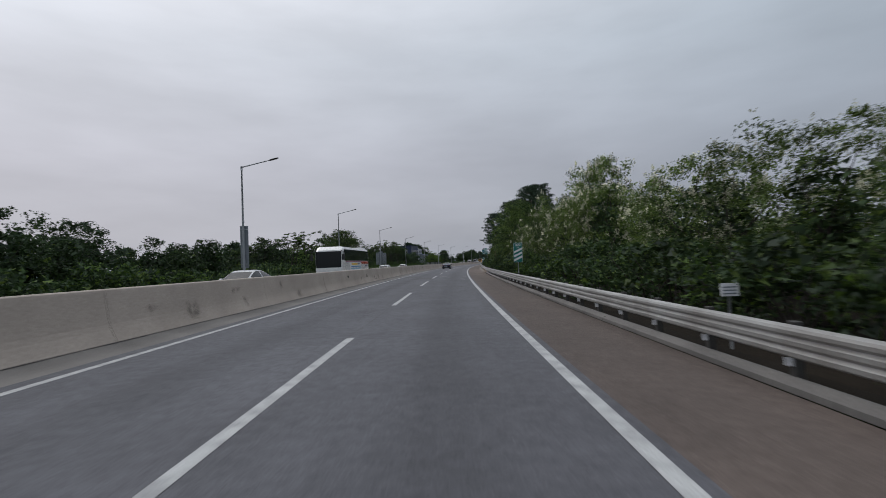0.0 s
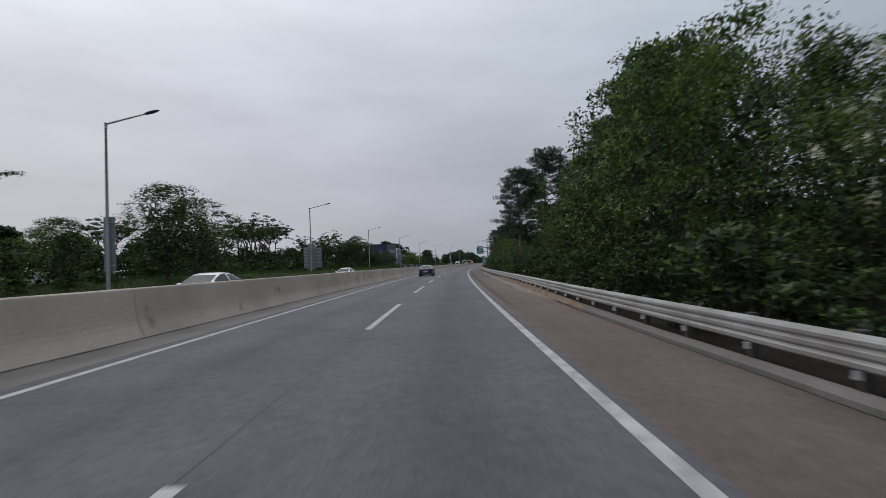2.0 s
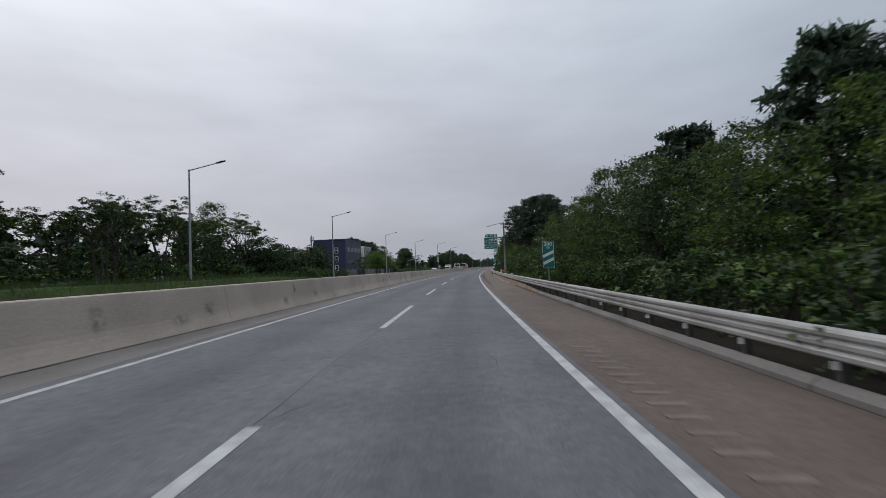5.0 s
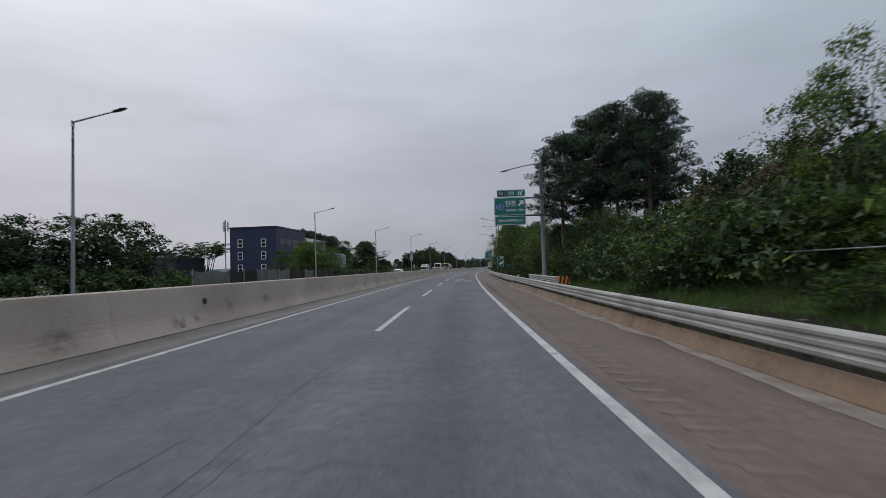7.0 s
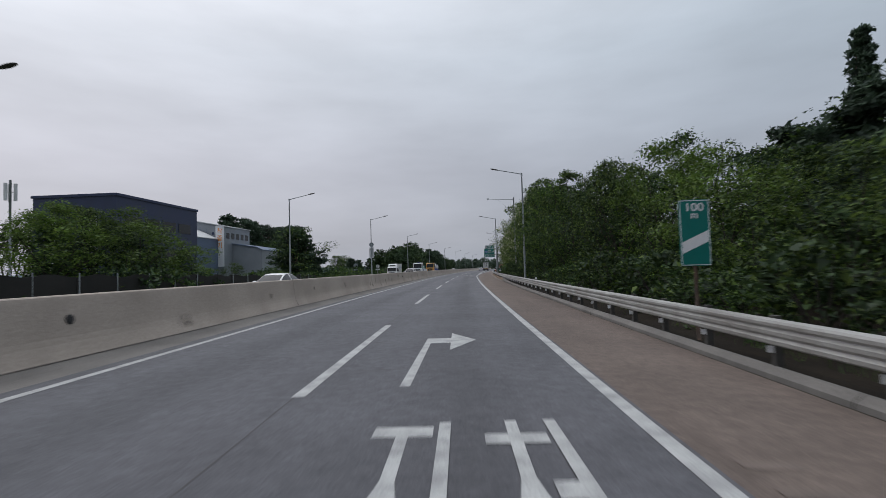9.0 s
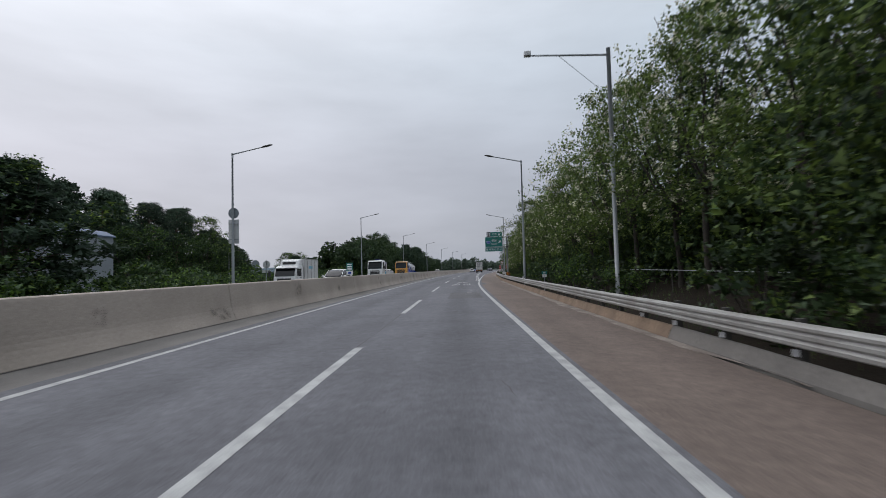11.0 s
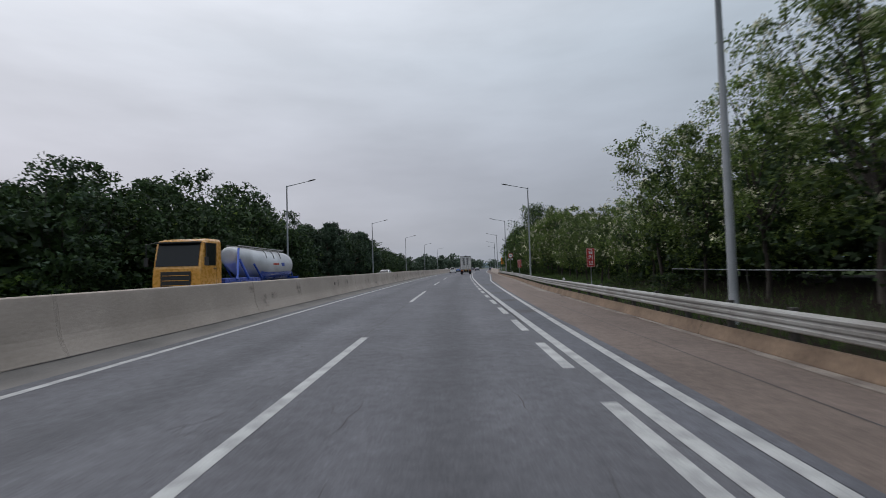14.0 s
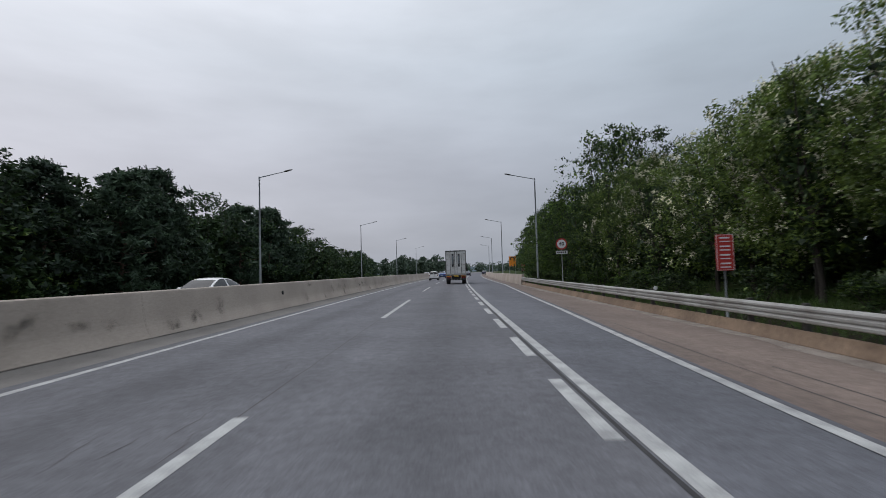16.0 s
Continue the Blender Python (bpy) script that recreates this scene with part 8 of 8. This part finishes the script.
def reefer():
    t = thing("refrigerated_van", Matrix(), "small white refrigerated lorry with a roof cooling unit", "lorry")
    slab(t, "box_body", M["van_white"], -0.92, 0.92, -2.6, 0.75, 0.85, 2.5, 0.03)
    for sx in (1, -1):
        skin(t, "side_mark", M["sky_bar"], sx, 0.92, -1.2, -0.3, 1.75, 1.95)
        for yr_ in (-2.58, -1.75, -0.9, 0.0, 0.68):
            skin(t, "side_rib", M["steel"], sx, 0.92, yr_, yr_ + 0.05, 0.87, 2.48, 0.012)
        skin(t, "edge_trim", M["steel"], sx, 0.92, -2.6, 0.75, 2.44, 2.51, 0.014)
        skin(t, "edge_trim", M["steel"], sx, 0.92, -2.6, 0.75, 0.84, 0.92, 0.014)
        for yw in (-1.7, 1.5):
            wheel(t, sx * 0.78, yw, 0.33, 0.24)
    bm = bmesh.new()
    loft(bm, [[(-0.75, 0.75, 1.95), (0.75, 0.75, 1.95), (0.7, 0.75, 2.48), (-0.7, 0.75, 2.48)], [(-0.7, 1.5, 1.95), (0.7, 1.5, 1.95), (0.6, 1.35, 2.35), (-0.6, 1.35, 2.35)]])
    u = part("cooling_unit", bm, PAINT["white"], t)
    slab(u, "grille", M["black"], -0.5, 0.5, 1.38, 1.46, 2.08, 2.28, 0.02)
    truck_cab(t, PAINT["white"], 0.8, 1.7, 1.98, 1.6, 0.45)
    slab(t, "chassis", M["trim"], -0.45, 0.45, -2.5, 2.2, 0.5, 0.86, 0.02)
    return t


reefer().matrix_world = stand(286.6, -12.8, 0, 180)


def crane_truck():
    t = thing("crane_truck", Matrix(), "white lorry with a dark blue folded crane and a flat bed", "lorry")
    slab(t, "flat_bed", M["van_white"], -1.15, 1.15, -4.6, 1.2, 0.85, 1.0, 0.02)
    for sx in (1, -1):
        b = slab(t, "side_board", M["van_white"], sx * 1.15 - 0.03, sx * 1.15 + 0.02, -4.6, 1.2, 1.0, 1.42, 0.01)
        skin(b, "amber_band", PAINT["amber"], sx, 1.17, -4.5, 1.1, 1.17, 1.24)
        slab(t, "blue_rail", PAINT["navy"], sx * 1.1 - 0.04, sx * 1.1 + 0.04, -4.6, 1.2, 0.7, 0.86, 0.01)
        for yw in (-3.6, -2.3, 3.6):
            wheel(t, sx * 0.95, yw, 0.5, 0.38)
        slab(t, "stake", M["van_white"], sx * 1.1 - 0.06, sx * 1.1 + 0.06, 1.25, 1.4, 1.0, 2.5, 0.02)
    slab(t, "blue_tarpaulin", M["sky_bar"], -1.0, 1.0, -4.2, 0.8, 1.0, 1.36, 0.08)
    slab(t, "crane_column", PAINT["navy"], -0.35, 0.35, 1.6, 2.2, 1.0, 3.1, 0.05)
    bm = bmesh.new()
    loft(bm, [[(-0.3, 2.6, 3.25), (0.3, 2.6, 3.25), (0.3, 2.6, 2.72), (-0.3, 2.6, 2.72)], [(-0.26, -1.0, 3.02), (0.26, -1.0, 3.02), (0.26, -1.0, 2.58), (-0.26, -1.0, 2.58)], [(-0.2, -3.4, 2.82), (0.2, -3.4, 2.82), (0.2, -3.4, 2.48), (-0.2, -3.4, 2.48)]])
    boom = part("crane_boom", bm, PAINT["navy"], t)
    slab(boom, "boom_head", PAINT["navy"], -0.24, 0.24, -3.9, -3.2, 2.42, 2.86, 0.06)
    for k in range(4):
        slab(boom, "white_mark", M["white"], 0.262 - 0.02 * k, 0.30 - 0.02 * k, 1.8 - 1.4 * k, 2.3 - 1.4 * k, 2.86 - 0.07 * k, 2.98 - 0.07 * k, 0.004)
    bm = bmesh.new()
    tube(bm, [(0, 2.4, 3.42), (0, -0.6, 3.2), (0, -3.6, 2.95)], 0.015, 5)
    part("cable", bm, M["trim"], t)
    slab(t, "hook_block", M["trim"], -0.1, 0.1, -3.75, -3.5, 2.1, 2.42, 0.03)
    truck_cab(t, PAINT["white"], 2.6, 2.3, 3.0, 1.9)
    slab(t, "chassis", M["trim"], -0.5, 0.5, -4.4, 4.2, 0.5, 0.84, 0.02)
    return t


crane_truck().matrix_world = stand(323.2, -13.1, 0, 180)

# ---------------------------------------------------------------- buildings
M["navy_wall"] = material("dark blue metal cladding", (0.02, 0.031, 0.08), 0.5, 0.1, 0.1, 0.4, 8, 0.05)
M["grey_wall"] = material("grey metal cladding", (0.23, 0.25, 0.28), 0.55, 0.1, 0.08, 0.4, 8, 0.05)
M["blue_wall"] = material("blue-grey metal cladding", (0.10, 0.14, 0.22), 0.55, 0.1, 0.08, 0.4, 8, 0.05)
M["pale_wall"] = material("pale painted wall", (0.55, 0.56, 0.57), 0.7, 0, 0.08, 0.5, 10, 0.05)
M["dark_wall"] = material("dark slate cladding", (0.04, 0.05, 0.065), 0.6, 0, 0.1, 0.5, 10, 0.05)
M["net"] = material("green windbreak sheet", (0.02, 0.20, 0.12), 0.7, 0, 0.1, 0.8, 12, 0.1)
M["wood"] = material("fresh sawn timber", (0.26, 0.165, 0.085), 0.8, 0, 0.2, 2, 30, 0.2, tint=(0.15, 0.09, 0.045), stretch=(1, 6, 1))


def block(t, name, mat, x0, x1, y0, y1, z0, zl, zr):
    """A building body with a sloping top: zl and zr are the heights of its two sides."""
    bm = bmesh.new()
    loft(bm, [[(x0, y, z0), (x1, y, z0), (x1, y, zr), (x0, y, zl)] for y in (y0, y1)])
    return part(name, bm, mat, t)


def window(parent, x0, x1, z0, z1, y, frame_mat="white"):
    bm = bmesh.new()
    f = 0.14
    for a, b, c, d in ((x0, x1, z1 - f, z1), (x0, x1, z0, z0 + f), (x0, x0 + f, z0 + f, z1 - f), (x1 - f, x1, z0 + f, z1 - f), (x0 + f, x1 - f, (z0 + z1) / 2 - 0.05, (z0 + z1) / 2 + 0.05)):
        box(bm, a, b, y - 0.06, y + 0.06, c, d)
    w = part("window", bm, M[frame_mat], parent)
    for za, zb in ((z0 + f, (z0 + z1) / 2 - 0.05), ((z0 + z1) / 2 + 0.05, z1 - f)):
        bm = bmesh.new()
        box(bm, x0 + f, x1 - f, y - 0.02, y + 0.02, za, zb)
        part("pane", bm, M["glass"], w)
    return w


t = thing("office_block", stand(260, -47.4, -0.8), "dark blue three-storey office block with white-framed windows", "building")
wall = block(t, "wall", M["navy_wall"], -5.35, 5.35, 0, 17, 0, 12.35, 12.35)
bm = bmesh.new()
for a, b, c, d in ((-5.5, 5.5, -0.15, 0.1), (-5.5, 5.5, 16.9, 17.15), (-5.5, -5.25, 0.1, 16.9), (5.25, 5.5, 0.1, 16.9)):
    box(bm, a, b, c, d, 12.3, 12.62)
part("parapet", bm, M["navy_wall"], t)
for xc in (-3.0, 2.35):
    for zc in (3.4, 6.2, 9.0):
        window(t, xc - 0.56, xc + 0.56, zc - 0.9, zc + 0.9, -0.02)
for k in range(4):
    bm = bmesh.new()
    box(bm, 5.33, 5.40, 1.5 + 3.6 * k, 4.4 + 3.6 * k, 8.6, 10.0)
    part("side_window", bm, M["glass"], t)
    bm = bmesh.new()
    box(bm, 5.33, 5.40, 1.5 + 3.6 * k, 4.4 + 3.6 * k, 4.6, 6.0)
    part("side_window", bm, M["glass"], t)

t = thing("warehouse", stand(290, -50.0, -1.0), "grey metal warehouse with a low gable and an orange upright sign", "building")


def gable(parent, name, mat, outline, y0, y1, label=""):
    bm = bmesh.new()
    loft(bm, [[(x, y, z) for x, z in outline] for y in (y0, y1)])
    return part(name, bm, mat, parent, label)


gable(t, "wall", M["grey_wall"], [(-6.6, 0), (4.7, 0), (4.7, 11.5), (-4.3, 13.3), (-6.6, 12.8)], 0, 10)
gable(t, "roof", M["pale_wall"], [(-6.7, 12.82), (-4.3, 13.33), (4.85, 11.48), (4.85, 11.62), (-4.3, 13.5), (-6.7, 12.98)], -0.25, 10.2, "pale sheet roof edge")
gable(t, "side_wing", M["grey_wall"], [(4.72, 0), (10.6, 0), (10.6, 7.0), (9.6, 7.5), (4.72, 8.3)], 3, 12)
gable(t, "wing_roof", M["blue_wall"], [(4.72, 8.32), (9.6, 7.52), (10.75, 6.95), (10.75, 7.1), (9.6, 7.68), (4.72, 8.48)], 2.8, 12.2)
gable(t, "front_wing", M["blue_wall"], [(-5.0, 0), (3.6, 0), (3.6, 9.1), (0.2, 10.7), (-5.0, 10.2)], -10, -0.05)
gable(t, "front_roof", M["pale_wall"], [(-5.1, 10.22), (0.2, 10.73), (3.75, 9.08), (3.75, 9.22), (0.2, 10.9), (-5.1, 10.38)], -10.2, -0.3, "pale sheet roof edge")
pil = slab(t, "sign_column", M["white"], 3.15, 4.72, -0.12, 0.06, 4.0, 11.7, 0.01, "white upright sign column")
for k, ch in enumerate("착즙기"):
    letters("letter", ch, 1.15, M["orange"], pil, 3.95, -0.125, 10.6 - 1.35 * k)
for k in range(3):
    slab(t, "lettering", M["navy_wall"], 2.45, 2.85, -0.06, 0.0, 10.0 - 0.75 * k, 10.5 - 0.75 * k, 0.0)
for k in range(7):
    slab(t, "seam", M["blue_wall"], -6.4 + 1.3 * k, -6.35 + 1.3 * k, -0.03, 0.0, 0.2, 12.2 - 0.25 * max(0, k - 2), 0.0)
for k in range(5):
    slab(t, "side_window", M["glass"], 4.69, 4.74, 0.9 + 1.8 * k, 2.0 + 1.8 * k, 9.3, 10.4, 0.0)
t = thing("windbreak", stand(279.2, -47.6, -1.0), "green sheet windbreak beside the warehouse", "fence")
block(t, "sheet", M["net"], -3.2, 2.6, 0, 0.2, 0, 7.0, 6.8)
slab(t, "pole", M["pole"], 1.55, 1.67, -0.1, 0.0, 0.0, 7.1, 0.01)
t = thing("shed", stand(252, -67, -1.0), "low slate-grey shed with a flat roof", "building")
block(t, "wall", M["dark_wall"], -7, -0.8, 0, 12, 0, 7.7, 7.7)
block(t, "side_wing", M["dark_wall"], -0.8, 6.0, 1.5, 12, 0, 7.2, 6.4)
block(t, "roof_edge", M["grey_wall"], -0.8, 6.1, 1.3, 1.5, 6.3, 7.35, 6.55)
block(t, "awning", M["grey_wall"], -6.0, -0.9, -1.2, 0.0, 3.4, 3.6, 4.0)
for k in range(3):
    slab(t, "roof_vent", M["grey_wall"], -1.0 + 2.2 * k, -0.5 + 2.2 * k, 3, 3.5, 6.6, 7.9 - 0.2 * k, 0.05)
for k in range(2):
    slab(t, "lettering", M["white"], -3.9 + 0.75 * k, -3.35 + 0.75 * k, -0.06, 0.0, 6.3, 6.9, 0.0)
t = thing("long_shed", stand(254, -84, -1.0), "long low slate-grey hall with pale window frames", "building")
block(t, "wall", M["dark_wall"], -14, 9.5, 0, 10, 0, 4.9, 4.9)
block(t, "roof", M["grey_wall"], -14.3, 9.7, -0.3, 10, 4.9, 5.25, 5.25)
for xc in (-8, -2.5, 3.0):
    window(t, xc - 0.6, xc + 0.6, 1.6, 3.0, -0.02)
M["net_dark"] = material("dark shading net", (0.018, 0.017, 0.016), 0.9, 0, 0.2, 1.0, 18, 0.3)
M["sheet_grey"] = material("weathered grey sheet fence", (0.15, 0.155, 0.15), 0.8, 0, 0.2, 0.8, 15, 0.2, tint=(0.08, 0.085, 0.08))
t = thing("sheet_fence", Matrix(), "sagging fence of dark netting and grey sheets on the far bank", "fence")
for k in range(26):
    s0 = 196 + 2.9 * k
    top = float(np.interp(s0, [196, 220, 270], [1.75, 1.75, 1.05]))
    mat = M["sheet_grey"] if k in (0, 1, 4, 5, 6, 9) else M["net_dark"]
    bm = bmesh.new()
    loft(bm, [[at(s, l + 0.12 * math.sin(s * 0.7), z) for l, z in ((-21.5, -0.4), (-21.5, top + 0.1 * math.sin(1.9 * s)), (-21.45, top + 0.1 * math.sin(1.9 * s)), (-21.45, -0.4))] for s in np.linspace(s0 + 0.03, s0 + 2.87, 5)])
    part("fence_panel", bm, mat, t)
    bm = bmesh.new()
    tube(bm, [at(s0, -21.4, -0.4), at(s0, -21.4, top + 0.18)], 0.035, 6)
    part("post", bm, M["pole"], t)
t = thing("farm_house", stand(200, -40, -1.0), "small pale house with a bright blue roof", "building")
block(t, "wall", M["pale_wall"], -3.4, 3.0, 0, 5, 0, 3.7, 3.7)
bm = bmesh.new()
loft(bm, [[(-3.8, y, 3.7), (3.6, y, 3.7), (2.6, y, 4.7), (-1.8, y, 4.7)] for y in (-0.4, 5.4)])
part("roof", bm, M["sky_bar"], t, "bright blue sheet roof")
window(t, -2.6, -1.2, 1.2, 2.5, -0.02)
window(t, 0.6, 2.0, 1.2, 2.5, -0.02)
t = thing("apartment_block", stand(330, -186, -2), "far pale office tower with blue glass", "building")
block(t, "wall", M["pale_wall"], -8, 8, 0, 12, 0, 16.5, 16.5)
for k in range(4):
    bm = bmesh.new()
    box(bm, -7, 7, -0.1, 0.0, 3.0 + 3.6 * k, 5.0 + 3.6 * k)
    part("window_band", bm, M["sky_bar"], t)
t = thing("roadside_shop", stand(127, 19.5, 0.0), "dark slate shop building with a red edge", "building")
block(t, "wall", M["dark_wall"], -3.4, 6.5, 0, 10, -0.3, 4.4, 4.9)
slab(t, "red_corner", PAINT["red"], -3.5, -3.3, -0.06, 0.05, 0.0, 4.3, 0.0, "bright red corner strip")
slab(t, "red_fascia", PAINT["red"], -3.4, 6.5, -0.08, 0.02, 4.05, 4.35, 0.0, "bright red fascia")
slab(t, "door", M["glass"], -1.0, 0.6, -0.05, 0.02, 0.0, 2.1, 0.0)


def lumber(s, lat, n_w, n_h, length):
    t = thing("lumber_stack", stand(s, lat, ground_z(s, lat), 80), "stack of fresh brown sawn timber beside the trees", "timber stack", "timber stacks")
    first = None
    for j in range(n_h):
        for k in range(n_w):
            m = pose(-n_w * 0.11 + 0.22 * k + random.uniform(-0.01, 0.01), random.uniform(-0.1, 0.1), 0.12 + 0.145 * j)
            if first is None:
                bm = bmesh.new()
                box(bm, -0.1, 0.1, -length / 2, length / 2, -0.055, 0.055, 0.008)
                first = part("plank", bm, M["wood"], t)
                first.matrix_local = m
            else:
                share("plank", first, t, m)
    return t


lumber(204.6, 7.7, 6, 3, 2.4)
lumber(205.0, 10.8, 6, 5, 2.8)
bm = bmesh.new()
for k in range(90):
    r = bmesh.ops.create_icosphere(bm, subdivisions=1, radius=random.uniform(0.05, 0.17))
    s0, l0 = 109 + random.uniform(-4, 5), 8.6 + random.uniform(-1.4, 3.0)
    c = at(s0, l0, ground_z(s0, l0) + random.uniform(0.02, 0.5))
    q = Euler((random.random() * 6, random.random() * 6, 0)).to_matrix()
    for v in r["verts"]:
        v.co = q @ Vector((v.co.x * random.uniform(1.0, 1.7), v.co.y, v.co.z * random.uniform(0.5, 0.9))) + c
tagged(mesh_ob("rubble", bm, M["pale"]), "pale broken concrete rubble and bags behind the rail", "rubble", kind="stuff")

# thin mast beside the office block
t = thing("antenna_mast", stand(256, -51.5, -0.8), "slim grey antenna mast with upright panels", "antenna mast")
post_of(t, 0, 0, 13.8, 0.12, "pole")
for k in range(3):
    a = radians(120 * k + 20)
    slab(t, "antenna", M["pale_wall"], 0.5 * math.cos(a) - 0.15, 0.5 * math.cos(a) + 0.15, 0.5 * math.sin(a) - 0.1, 0.5 * math.sin(a) + 0.1, 11.4, 13.4, 0.02)
    bm = bmesh.new()
    tube(bm, [(0, 0, 12.4), (0.5 * math.cos(a), 0.5 * math.sin(a), 12.4)], 0.04, 5)
    part("bracket", bm, M["pole"], t)

# hooked mast over the exit
for s, lat, h in ((271, 6.9, 11.0),):
    t = thing("camera_mast", stand(s, lat, ground_z(s, lat)), "grey mast with a long level arm over the shoulder", "mast")
    post_of(t, 0, 0, h, 0.09)
    bm = bmesh.new()
    tube(bm, [(0, 0, h - 0.3), (-3.6, 0, h - 0.2)], [0.05, 0.035], 7)
    part("arm", bm, M["pole"], t)
    bm = bmesh.new()
    tube(bm, [(0, 0, h - 2.2), (-2.2, 0, h - 0.25)], 0.012, 5)
    part("stay", bm, M["pole"], t)
    slab(t, "camera", M["pale_wall"], -3.7, -3.4, -0.1, 0.15, h - 0.22, h - 0.02, 0.02)

# ---------------------------------------------------------------- grass
def grass(name, label, count, place):
    v = np.zeros((count, 3, 3))
    for k in range(count):
        p, hgt = place()
        a = rng.uniform(0, 6.28)
        d = Vector((math.cos(a), math.sin(a), 0)) * 0.012
        lean = Vector((rng.normal() * 0.1, rng.normal() * 0.1, hgt))
        v[k] = (p - d, p + d, p + lean)
    me = bpy.data.meshes.new(name)
    me.from_pydata(v.reshape(-1, 3).tolist(), [], np.arange(count * 3).reshape(-1, 3).tolist())
    me.materials.append(M["grass"])
    return tagged(new(name, me), label, "grass", kind="stuff")


def verge():
    s = rng.uniform(0, 425)
    if s < 138 and rng.random() < 0.85:
        s = rng.uniform(140, 198) if rng.random() < 0.5 else rng.uniform(320, 425)
    if 214 < s < 315 and rng.random() < 0.7:
        s = rng.uniform(320, 425)
    off = 0.85 + abs(rng.normal()) * 2.0
    lat = RAIL_LAT(s) + off
    return at(s, lat, ground_z(s, lat) - 0.02), rng.uniform(0.12, 0.42)


def far_verge():
    s = rng.uniform(55, 240)
    lat = -15.6 - rng.uniform(0, 1) ** 1.3 * 9
    return at(s, lat, ground_z(s, lat) - 0.02), rng.uniform(0.2, 0.6)


grass("verge_grass", "rough green grass and weeds behind the guard rail", 60000, verge)
grass("far_grass", "long green grass beyond the opposite carriageway", 34000, far_verge)
